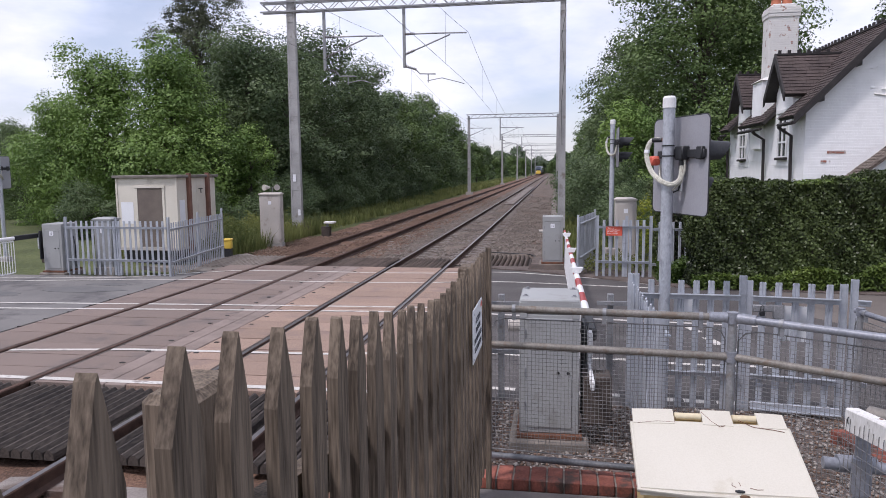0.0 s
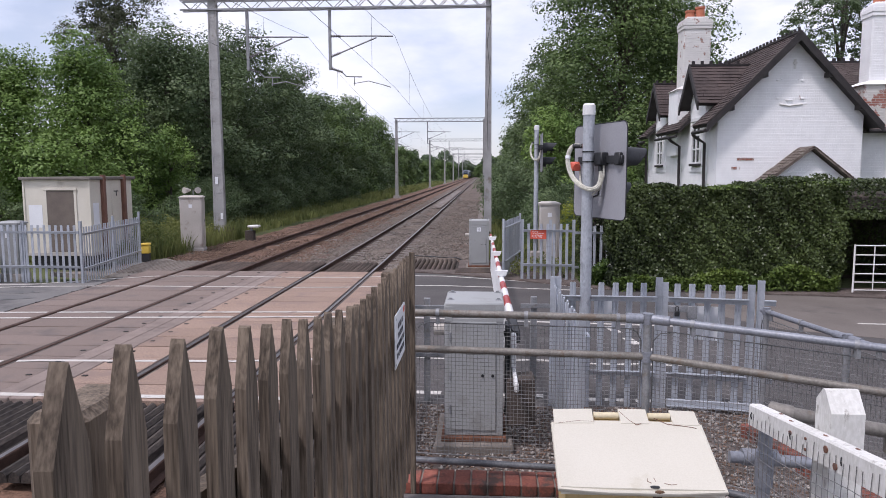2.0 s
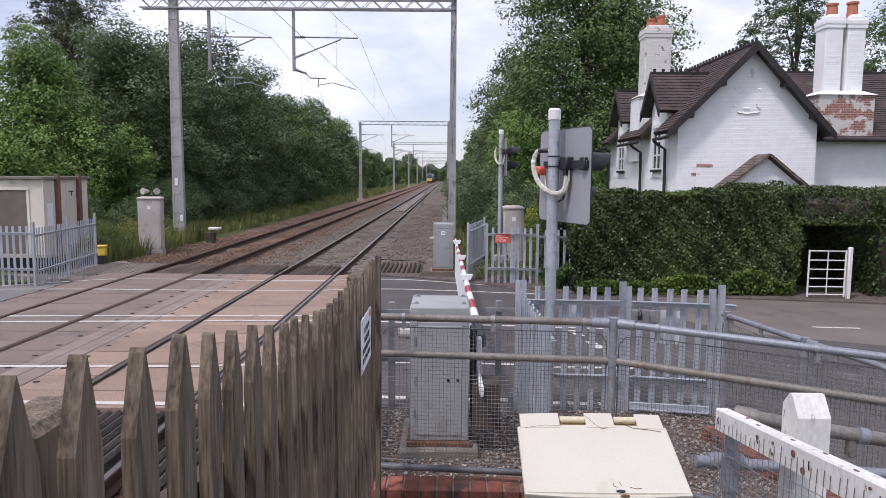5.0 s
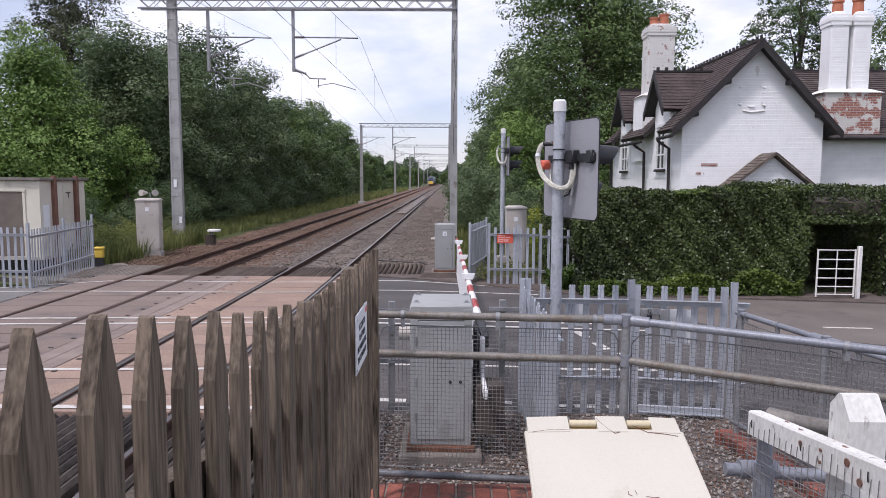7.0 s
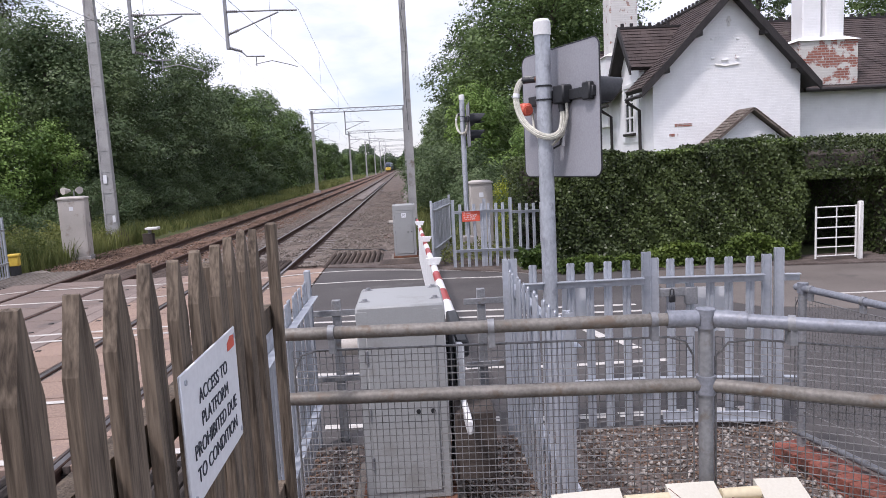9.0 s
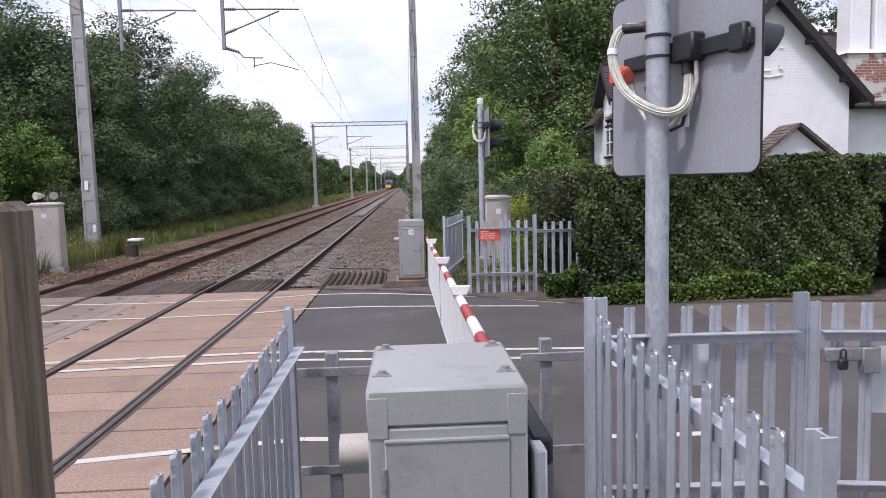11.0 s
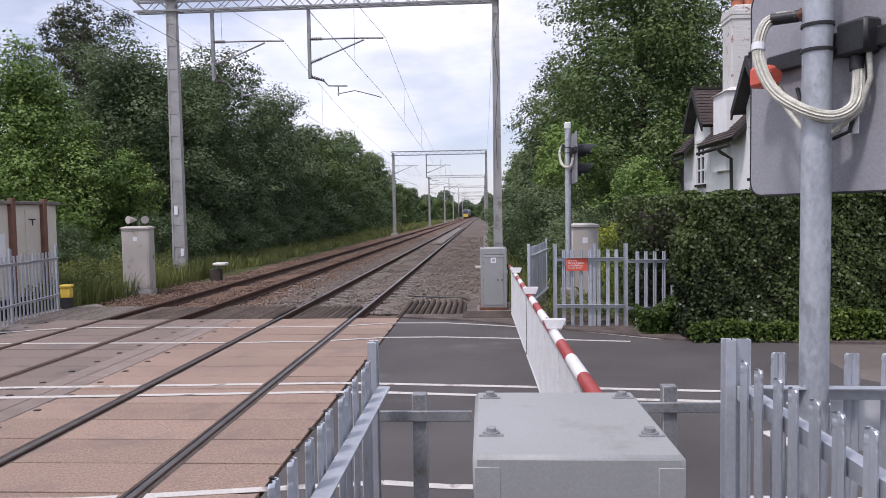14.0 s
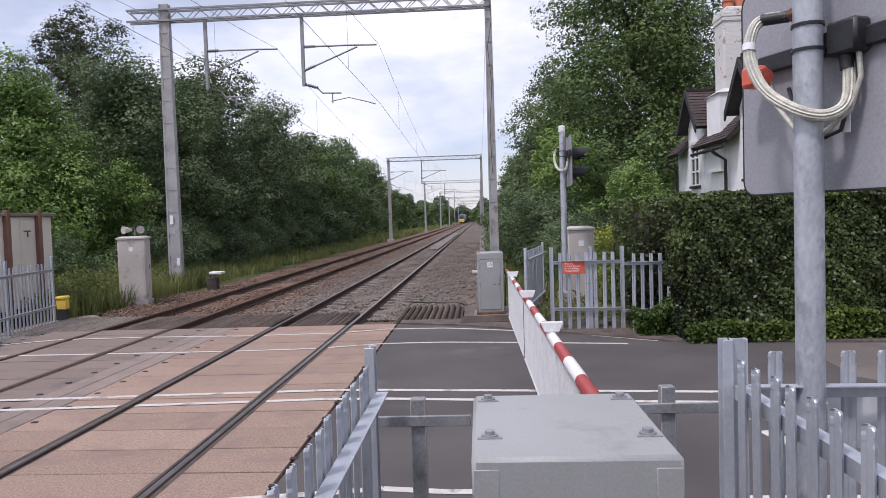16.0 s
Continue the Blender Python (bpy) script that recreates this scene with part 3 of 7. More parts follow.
sheet("verge", [(-10.6, 18.4), (-8.06, 17.5), (-7.3, 18.7), (-7.3, 19.9), (-8.8, 21.5), (-9.3, 20.6), (-9.2, 18.6)], -0.03, GRAVEL_PALE, "pale stony verge at the crossing edge by the hut", "verge")
# rails, one thing each
RAIL_SEC = [(-0.075, -0.155), (0.075, -0.155), (0.075, -0.14), (0.012, -0.12), (0.012, -0.045), (0.036, -0.035), (0.036, -0.006), (0.028, 0.0), (-0.028, 0.0), (-0.036, -0.006), (-0.036, -0.035), (-0.012, -0.045), (-0.012, -0.12), (-0.075, -0.14)]
for k, x in enumerate(RAILS):
    t = thing("rail", "rusty running rail with a worn bright head" if k > 1 else "rust-brown running rail of the far track", "rail", (x, 0, 0.006), group="running rails", kind="structure")
    g = G().prism(RAIL_SEC, lambda u, w, s: (u, -60 + 540 * s, w))
    part("rail_body", g, RAIL_SIDE, t, smooth=0)
    g = G().box(-0.027, -60, 0.0005, 0.027, 480, 0.003)
    part("rail_head", g, RAIL_TOP if k > 1 else RAIL_SIDE, t, "polished running surface", smooth=0)

sl_mesh = G().prism([(-1.25, -0.14), (-1.25, 0.02), (-0.9, 0.045), (-0.5, 0.045), (-0.3, 0.0), (0.3, 0.0), (0.5, 0.045), (0.9, 0.045), (1.25, 0.02), (1.25, -0.14)], lambda u, w, s: (u, -0.13 + 0.26 * s, w)).mesh("sleeper", SLEEPER, 0)
for cx in (-2.65, -6.3):
    tr = thing("track_sleepers", "row of concrete sleepers half sunk in ballast", "sleepers", (cx, 0, -0.18 if cx > -4 else -0.215), group="sleepers", kind="structure")
    for k in range(90):
        ob = new("sleeper", sl_mesh)
        ob.parent = tr
        ob.location = (0, 20.4 + 0.65 * k, 0)
    for k in range(5):
        ob = new("sleeper", sl_mesh)
        ob.parent = tr
        ob.location = (0, 5.6 - 0.65 * k, 0)

# crossing deck: panels in rows between and beside the rails
deck = thing("crossing_deck", "pinkish concrete level crossing panels with dark joints", "crossing", (0, 0, 0), kind="structure")
part("deck_base", G().box(-8.04, DECK_Y0 + 0.02, -0.3, -0.94, DECK_Y1 - 0.02, -0.075), RUBBER, deck, smooth=0)
COLS = [(-8.0, -7.13, DECK_GREY), (-6.96, -5.64, DECK_GREY), (-5.46, -4.78, DECK_GREY), (-4.2, -3.5, DECK), (-3.31, -1.99, DECK), (-1.81, -0.97, DECK)]
ROW = (DECK_Y1 - DECK_Y0) / 17
for ci, (x0, x1, mt) in enumerate(COLS):
    w = x1 - x0
    me = G().box(-w / 2, -ROW / 2 + 0.012, -0.1, w / 2, ROW / 2 - 0.012, 0.0, 0.004).mesh("crossing_panel", mt, 0)
    for k in range(17):
        ob = new("crossing_panel", me)
        ob.parent = deck
        rr = random.Random(ci * 40 + k)
        ob.location = ((x0 + x1) / 2, DECK_Y0 + ROW * (k + 0.5), rr.uniform(-0.005, 0.002))
        ob.rotation_euler = (rr.uniform(-0.003, 0.003), rr.uniform(-0.003, 0.003), 0)
for x, out in ((-7.055, -1), (-5.55, 1), (-3.405, -1), (-1.9, 1)):
    lo, hi = sorted((x + out * 0.038, x + out * 0.098))
    part("rail_filler", G().box(lo, DECK_Y0, -0.074, hi, DECK_Y1, -0.004, 0.006), FILLER, deck, "dark rubber filler along the rail", smooth=0)
    lo, hi = sorted((x - out * 0.062, x - out * 0.098))
    part("rail_filler", G().box(lo, DECK_Y0, -0.074, hi, DECK_Y1, -0.006, 0.006), FILLER, deck, "dark rubber filler along the rail", smooth=0)
bolt_me = G().box(-0.035, -0.025, -0.01, 0.035, 0.025, 0.006, 0.004).mesh("lifting_eye", RUBBER, 0)
for x0, x1 in ((-4.77, -4.5), (-4.49, -4.21)):
    me = G().box(x0, -ROW * 1.5 + 0.005, -0.1, x1, ROW * 1.5 - 0.008, 0.004, 0.01).mesh("infill_strip", STRIP, 0)
    for k in range(6):
        ob = new("infill_strip", me)
        ob.parent = deck
        ob.location = (0, min(DECK_Y0 + ROW * (3 * k + 1.5), DECK_Y1 - ROW * 1.5), 0 if k < 5 else -0.004)
for k in range(17):
    for x in (-4.86, -4.11, -0.95, -8.02):
        ob = new("lifting_eye", bolt_me)
        ob.parent = deck
        ob.location = (x, DECK_Y0 + ROW * (k + 0.5), 0.002)

# road markings


def stripe(pts, width, label, z=0.006, breaks=()):
    g = G()
    for (a, b) in zip(pts[:-1], pts[1:]):
        a, b = Vector((*a, 0)), Vector((*b, 0))
        d = (b - a).normalized()
        n = Vector((-d.y, d.x, 0)) * width / 2
        cuts = sorted({0.0, 1.0})
        xs = [x for br in breaks for x in br]
        for x in xs:
            if abs(b.x - a.x) > 1e-6 and 0 < (x - a.x) / (b.x - a.x) < 1:
                cuts.append((x - a.x) / (b.x - a.x))
        cuts.sort()
        for s0, s1 in zip(cuts[:-1], cuts[1:]):
            p, q = a.lerp(b, s0), a.lerp(b, s1)
            mid = (p.x + q.x) / 2
            if any(u < mid < w for u, w in breaks):
                continue
            vs = [p + n, q + n, q - n, p - n]
            g.add([(v.x, v.y, z) for v in vs] + [(v.x, v.y, z - 0.003) for v in vs], [(0, 1, 2, 3), (0, 4, 5, 1), (1, 5, 6, 2), (2, 6, 7, 3), (3, 7, 4, 0)])
    return single("road_marking", g, PAINT, label, "road marking", group="road markings", kind="structure", smooth=0)


GAPS = [(r - 0.1, r + 0.1) for r in RAILS]
stripe([(-14.5, 15.6), (-9.6, 16.1), (-8.06, 17.1), (-7.27, 17.55), (-5.62, 17.62), (-3.56, 17.5), (-1.9, 17.6), (-1.05, 17.93), (-0.01, 17.9), (0.69, 17.66), (2.17, 17.05), (2.68, 16.68), (3.52, 16.1)], 0.075, "thin white edge line bowing across the crossing", breaks=GAPS)
stripe([(-12.5, 15.2), (-9, 15.85), (-7.0, 16.0), (-3.44, 15.97), (-1.98, 16.06), (-0.91, 16.38), (0.07, 16.39), (1.15, 16.23), (3.0, 15.9)], 0.075, "thin white edge line across the crossing", breaks=GAPS)
stripe([(-15, 12.0), (-9.5, 12.75), (-6.3, 12.95), (-1.1, 13.22), (-0.4, 13.17), (1.42, 13.0), (4.4, 12.7)], 0.09, "white centre line, upper of a pair", breaks=GAPS)
stripe([(-15, 11.5), (-9.5, 12.2), (-6.3, 12.45), (-1.1, 12.79), (-0.4, 12.76), (1.42, 12.55), (4.4, 12.25)], 0.09, "white centre line, lower of a pair", breaks=GAPS)
stripe([(-9, 9.1), (-7.08, 9.3), (-5.15, 9.57), (-2.31, 9.67), (-0.07, 10.05), (0.4, 9.98), (1.9, 9.92), (2.57, 9.8), (3.8, 9.78)], 0.09, "white line across the near side of the crossing", breaks=GAPS + [(0.9, 1.05), (2.0, 2.4)])
stripe([(-6.2, 8.08), (-0.95, 8.1)], 0.11, "white line along the crossing's near edge", breaks=GAPS)
stripe([(0.2, 8.42), (1.8, 8.34), (2.24, 8.26), (3.95, 8.2)], 0.11, "broken white give way line before the fence", breaks=[(x, x + 0.09) for x in (0.55, 0.95, 1.35, 1.75, 2.35, 2.7, 3.05, 3.4, 3.75)])
stripe([(7.5, 12.62), (8.3, 12.55)], 0.075, "short white road line beyond the gate")
for p, q in (((3.15, 12.15), (3.25, 11.7)), ((3.3, 11.35), (3.4, 10.9)), ((3.55, 10.7), (3.62, 10.3))):
    stripe([p, q], 0.14, "short white road dash")

# ridged timber guards that bar the way beside the tracks
g = G().prism([(-0.055, -0.05), (0.055, -0.05), (0.045, 0.015), (0.012, 0.05), (-0.012, 0.05), (-0.045, 0.015)], lambda u, w, s: (u, -0.95 + 1.9 * s, w))
ridge_near = g.mesh("ridge", TIMBER_DARK, 0)
RIDGE = [(-0.055, -0.05), (0.055, -0.05), (0.045, 0.015), (0.012, 0.05), (-0.012, 0.05), (-0.045, 0.015)]
ridge_long = G().prism(RIDGE, lambda u, w, s: (u, -0.75 + 2.95 * s, w)).mesh("ridge", TIMBER_BROWN, 0)
ridge_pale = G().prism(RIDGE, lambda u, w, s: (u, -0.6 + 2.6 * s, w)).mesh("ridge", TIMBER_PALE, 0)
ridge_low = G().prism([(-0.055, -0.05), (0.055, -0.05), (0.045, 0.005), (0.012, 0.028), (-0.012, 0.028), (-0.045, 0.005)], lambda u, w, s: (u, -0.75 + 2.2 * s, w)).mesh("ridge", TIMBER_BROWN, 0)
for x0, x1, cy, me, lab in ((-1.12, 0.3, 19.5, ridge_long, "ridged brown timber guard beside the track"), (-3.28, -2.0, 19.4, ridge_low, "ridged timber guard between the rails"), (-5.3, -3.6, 19.4, ridge_low, "flat timber guard between the tracks"),
                            (-6.9, -5.65, 19.4, ridge_low, "flat timber guard in the far track"), (-9.0, -7.25, 18.9, ridge_pale, "pale serrated timber guard at the verge by the hut"),
                            (-3.28, -2.0, 6.95, ridge_near, "ridged dark timber guard before the crossing"), (-1.75, 0.2, 6.95, ridge_near, "ridged dark timber guard by the fence"), (-5.45, -3.6, 6.95, ridge_near, "ridged dark timber guard between tracks"),
                            (-6.9, -5.65, 6.95, ridge_near, "ridged dark timber guard in the far track, near end")):
    t = thing("trespass_guard", lab, "trespass guard", (0, cy, -0.06), group="trespass guards", kind="structure")
    part("guard_frame", G().box(x0, -0.78, -0.09, x1, 0.9 if cy < 10 else 2.1 if me is ridge_long else 1.3, -0.045), TIMBER_DARK, t, smooth=0)
    k = x0 + 0.08
    while k < x1 - 0.05:
        ob = new("ridge", me)
        ob.parent = t
        ob.location = (k, 0, 0)
        k += 0.135 if me in (ridge_long, ridge_pale) else 0.118
single("cover_slab", G().box(0.3, 18.32, -0.1, 1.45, 19.17, 0.045, 0.012), TIMBER_BROWN, "brown cover slab in front of the control cabinet", "cover slab", kind="structure")
single("walkway_strip", G().box(-2.95, 54, -0.14, -2.2, 104, -0.035, 0.02), SLEEPER, "pale boards laid between the near rails", "walkway", kind="structure")

trough = thing("cable_trough", "line of concrete cable trough lids beside the ballast", "cable trough", (0.86, 0, -0.12), kind="structure")
lid_me = G().box(-0.17, -0.485, -0.1, 0.17, 0.485, 0.05, 0.012).mesh("trough_lid", SLEEPER, 0)
for k in range(60):
    rr = random.Random(900 + k)
    ob = new("trough_lid", lid_me)
    ob.parent = trough
    ob.location = (rr.uniform(-0.02, 0.02), 21.4 + k, rr.uniform(-0.01, 0.015))
    ob.rotation_euler = (0, 0, rr.uniform(-0.02, 0.02))
single("ground_cable", G().tube([(0.72, 20.2, -0.1), (0.6, 21.4, -0.12), (0.2, 22.6, -0.1), (-0.5, 22.9, -0.11), (-1.3, 23.2, -0.1)], 0.018, 6), BLACK, "black cable lying across the ballast", "cable")

# loose stones
rng = np.random.default_rng(7)


def scatter(name, n, box, z, size, material, label, bias=1.0):
    u = rng.uniform(0, 1, n) ** bias
    p = np.stack([rng.uniform(box[0], box[2], n), box[1] + (box[3] - box[1]) * u, np.full(n, z)], 1)
    clear = np.all([np.abs(p[:, 0] - r) > 0.075 for r in RAILS], axis=0)
    p = p[clear]
    v, f = stones(p, rng.uniform(*size, len(p)), rng)
    tagged(new(name, fast_mesh(name, v, f, material)), label, "stones", kind="stuff")


scatter("ballast_stones", 9000, (-5.0, 20.2, 0.9, 70), -0.15, (0.03, 0.06), STONE, "loose grey ballast stones", 1.9)
scatter("ballast_stones", 7000, (-8.9, 20.2, -4.4, 70), -0.16, (0.03, 0.06), STONE_RED, "loose rust-stained ballast stones", 1.9)
scatter("ballast_stones", 2500, (-9.6, 18.6, -7.4, 28), -0.1, (0.02, 0.05), STONE_RED, "loose stones along the verge", 1.0)

# ---- platform ramp, brick edge ----
g = G().prism([(-6, 0.95), (0.4, 0.95), (4.7, 0.5), (4.7, -0.2), (-6, -0.2)], lambda u, w, s: (0.5 + 2.9 * s, u, w))
single("platform_ramp", g, TARMAC_RAMP, "tarmac platform ramp sloping down to the road", "ramp", kind="structure", smooth=0)
single("gravel_bed", G().prism([(0.1, 5.0), (0.1, 7.85), (4.0, 7.85), (4.3, 4.4), (3.3, 4.75), (2.2, 5.0)], lambda u, w, s: (u, w, -0.1 + 0.15 * s)), GRAVEL, "dirty brown gravel yard behind the railings", "gravel", kind="structure", smooth=0)
n = 5200
p = np.stack([rng.uniform(0.15, 4.0, n), rng.uniform(5.0, 7.8, n), np.full(n, 0.055)], 1)
v, f = stones(p, rng.uniform(0.008, 0.026, n), rng)
tagged(new("gravel_stones", fast_mesh("gravel_stones", v, f, STONE_RED)), "loose brown and grey gravel stones", "stones", kind="stuff")
n = 3000
p = np.stack([rng.uniform(0.3, 4.0, n), rng.uniform(5.0, 7.8, n), np.full(n, 0.06)], 1)
v, f = stones(p, rng.uniform(0.01, 0.03, n), rng)
tagged(new("gravel_stones", fast_mesh("gravel_stones", v, f, STONE_PALE)), "paler gravel stones lying among the brown", "stones", kind="stuff")

brick_me = G().box(-0.05, -0.115, -0.04, 0.05, 0.115, 0.04, 0.006).mesh("brick", BRICK, 0)


def brick_wall(name, label, a, b, top, rows_below, group):
    a, b = Vector(a), Vector(b)
    d = (b - a).normalized()
    rz = math.degrees(math.atan2(d.y, d.x))
    t = thing(name, label, "brick wall", (a.x, a.y, 0), rz, group=group, kind="structure")
    ln = (b - a).length
    part("mortar_core", G().box(0, -0.1, -0.15, ln, 0.1, top - 0.012), MORTAR, t, smooth=0)
    k = 0.055
    while k < ln:
        ob = new("brick", brick_me)
        ob.parent = t
        ob.location = (k, 0, top - 0.04)
        k += 0.112
    for r in range(rows_below):
        k = 0.055 + 0.056 * (r % 2)
        while k < ln:
            ob = new("brick", brick_me)
            ob.parent = t
            ob.location = (k, -0.0, top - 0.132 - 0.088 * r)
            k += 0.112
    return t


brick_wall("brick_edging", "red brick edging along the end of the ramp", (0.52, 4.88), (2.2, 4.86), 0.55, 2, "brick edgings")
brick_wall("brick_edging", "red brick edging beside the footpath railing", (3.66, 7.1), (4.06, 5.3), 0.17, 1, "brick edgings")

# ---- picket fence ----
FENCE_X = 0.586


def fence_top(y):
    for (a, za), (b, zb) in (((-3, 2.5), (0.5, 2.47)), ((0.5, 2.47), (1.27, 2.37)), ((1.27, 2.37), (2.1, 2.225)), ((2.1, 2.225), (2.77, 2.13)), ((2.77, 2.13), (6, 2.09))):
        if a <= y <= b:
            return za + (zb - za) * (y - a) / (b - a)


fence = thing("picket_fence", "weathered grey-brown timber picket fence with split tops", "fence", (FENCE_X, 0, 0))
rr = random.Random(4)
y = 0.98 - 11 * 0.1485
while y < 4.5:
    w, th = 0.0335 + rr.uniform(-0.002, 0.002), 0.011
    h = fence_top(y) + rr.uniform(-0.008, 0.008)
    low = h - 1.35
    tip = rr.uniform(0.0015, 0.0045)
    sh = 0.112 + rr.uniform(-0.015, 0.012)
    skew = rr.uniform(-0.003, 0.003)
    bow = rr.uniform(-0.006, 0.006)
    poly = [(-w, low), (w, low), (w + bow, h - 0.6), (w, h - sh), (tip + skew, h), (-tip + skew, h - rr.uniform(0, 0.008)), (-w, h - sh + rr.uniform(-0.01, 0.01)), (-w + bow, h - 0.6)]
    g = G().prism(poly, lambda u, q, s: (-th + 2 * th * s, u, q))
    ob = part("picket", g, WOOD, fence, smooth=0)
    ob.location = (rr.uniform(-0.003, 0.003), y + rr.uniform(-0.002, 0.002), 0)
    ob.rotation_euler = (rr.uniform(-0.0015, 0.0015), rr.uniform(-0.0015, 0.0015), rr.uniform(-0.03, 0.03))
    y += 0.1485 if y < 2.7 else 0.141
for dz, nm in ((-0.32, "upper_rail"), (-0.95, "lower_rail")):
    g = G()
    ys = [-0.9, 0.5, 1.27, 2.1, 3.2, 4.75]
    for a, b in zip(ys[:-1], ys[1:]):
        za, zb = fence_top(a) + dz, fence_top(b) + dz
        g.add([(x, yy, z + q) for yy, z in ((a, za), (b, zb)) for x in (-0.062, -0.02) for q in (-0.04, 0.04)], [(0, 1, 3, 2), (4, 6, 7, 5), (0, 4, 5, 1), (2, 3, 7, 6), (0, 2, 6, 4), (1, 5, 7, 3)])
    part(nm, g, WOOD, fence, smooth=0)
for y in (-0.6, 1.21, 2.9, 4.45):
    part("fence_post", G().box(-0.15, y - 0.075, 0.2, -0.065, y + 0.075, fence_top(y) - 0.085, 0.012), WOOD, fence, smooth=0)
part("end_post", G().box(-0.018, 4.72, 0.4, 0.018, 4.755, 2.105, 0.006), WOOD, fence, smooth=0)

notice = thing("access_notice", "white notice board with dark lettering screwed to the picket fence", "notice", (0.613, 3.86, 1.77))
part("board", G().box(-0.003, -0.225, -0.13, 0.003, 0.185, 0.14, 0.002), SIGNWHITE, notice)
turn_x = Matrix(((0, 0, 1, 0.0042), (1, 0, 0, 0), (0, 1, 0, 0), (0, 0, 0, 1)))
for row, words in enumerate(("ACCESS TO", "PLATFORM", "PROHIBITED DUE", "TO CONDITION")):
    writing("text_line", words, 0.042, INK, notice, Matrix.Translation((0, -0.02, 0.055 - 0.0485 * row)) @ turn_x, "CENTER")
part("emblem", G().prism([(0.105, 0.098), (0.165, 0.098), (0.165, 0.124), (0.135, 0.128), (0.105, 0.115)], lambda u, q, s: (0.0033 + 0.001 * s, u, q)), SIGN_RED, notice, "small red emblem", smooth=0)
for yy, zz in ((-0.2, 0.12), (0.17, 0.12), (-0.2, -0.11), (0.17, -0.11)):
    part("screw", G().cyl((0.003, yy, zz), (0.006, yy, zz), 0.006, n=8), GALV, notice)

# ---- handrails with mesh ----


def handrail(name, label, pts, posts, material, mesh_to, joint=True, middle=True, floor=0.45, low_bar=True, top_material=None):
    """Tubular rail through points (x, y, z of the top rail), a second rail below, posts, and mesh between."""
    t = thing(name, label, "handrail", (0, 0, 0), group="handrails")
    pts = [Vector(p) for p in pts]
    part("top_rail", G().tube(pts, 0.0245, 12), top_material or material, t)
    if middle:
        part("middle_rail", G().tube([p - Vector((0, 0, 0.25)) for p in pts], 0.0245, 12), material, t)
    if low_bar:
        part("bottom_rail", G().tube([p - Vector((0, 0, 1.04)) for p in pts], 0.0225, 12), PIPE_SHADED, t)
    for p in posts:
        p = Vector(p)
        part("post", G().cyl((p.x, p.y, floor), (p.x, p.y, p.z + 0.02), 0.027), GALV_OLD, t)
        for dz in ((0.0, -0.25) if middle else (0.0,)):
            part("collar", G().cyl((p.x, p.y, p.z + dz - 0.035), (p.x, p.y, p.z + dz + 0.035), 0.036), PIPE_BLUE, t)
    for a, b in zip(pts[:-1], pts[1:]):
        d = b - a
        ln = d.length
        d.normalize()
        for s in ((0.12, 0.5, 0.88) if ln > 1 else (0.5,)):
            q = a + (b - a) * s
            part("clip", G().cyl(q - d * 0.012, q + d * 0.012, 0.03).box(q.x - 0.012, q.y - 0.02, q.z - 0.075, q.x + 0.012, q.y + 0.02, q.z - 0.02), GALV_OLD, t)
        for s, e in ((0.0, a), (1.0, b)):
            if any((Vector(p) - e).length < 0.01 for p in posts + [(2.11, 4.83, 1.665)]):
                q = a + d * (0.085 if s == 0 else ln - 0.085)
                part("sleeve", G().cyl(q - d * 0.055, q + d * 0.055, 0.033), PIPE_BLUE, t)
    if mesh_to:
        off = Vector((0, 0.035, 0))
        for a, b in zip(pts[:-1], pts[1:]):
            d = b - a
            ln = d.length
            top = [a + off + d * 0.02 - Vector((0, 0, 0.075)), b + off - d * 0.02 - Vector((0, 0, 0.075))]
            bot = [p - Vector((0, 0, mesh_to)) for p in top]
            nv, nh = int(ln / 0.026), int(mesh_to / 0.026)
            g = G()
            for i in range(nv + 1):
                s = i / nv
                p0, p1 = bot[0].lerp(bot[1], s), top[0].lerp(top[1], s)
                g.add([p0 + Vector((0.0015, 0, 0)), p0 + Vector((-0.0015, 0.001, 0)), p0 + Vector((-0.0015, -0.001, 0)), p1 + Vector((0.0015, 0, 0)), p1 + Vector((-0.0015, 0.001, 0)), p1 + Vector((-0.0015, -0.001, 0))], [(0, 1, 4, 3), (1, 2, 5, 4), (2, 0, 3, 5)])
            for i in range(nh + 1):
                s = i / nh
                p0, p1 = bot[0].lerp(top[0], s), bot[1].lerp(top[1], s)
                g.add([p0 + Vector((0, 0, 0.0015)), p0 + Vector((0, 0.001, -0.0015)), p0 + Vector((0, -0.001, -0.0015)), p1 + Vector((0, 0, 0.0015)), p1 + Vector((0, 0.001, -0.0015)), p1 + Vector((0, -0.001, -0.0015))], [(0, 1, 4, 3), (1, 2, 5, 4), (2, 0, 3, 5)])
            part("mesh_panel", g, WIREMESH, t, "square welded wire mesh", smooth=0)
            rim = [bot[0], top[0].lerp(bot[0], 0.08), top[0].lerp(bot[0], 0.02).lerp(top[1], 0.02), top[0].lerp(top[1], 0.06), top[0].lerp(top[1], 0.94), top[1].lerp(bot[1], 0.02).lerp(top[0], 0.02), top[1].lerp(bot[1], 0.08), bot[1], bot[0]]
            part("mesh_frame", G().tube(rim, 0.0045, 6), WIREMESH, t)
    return t


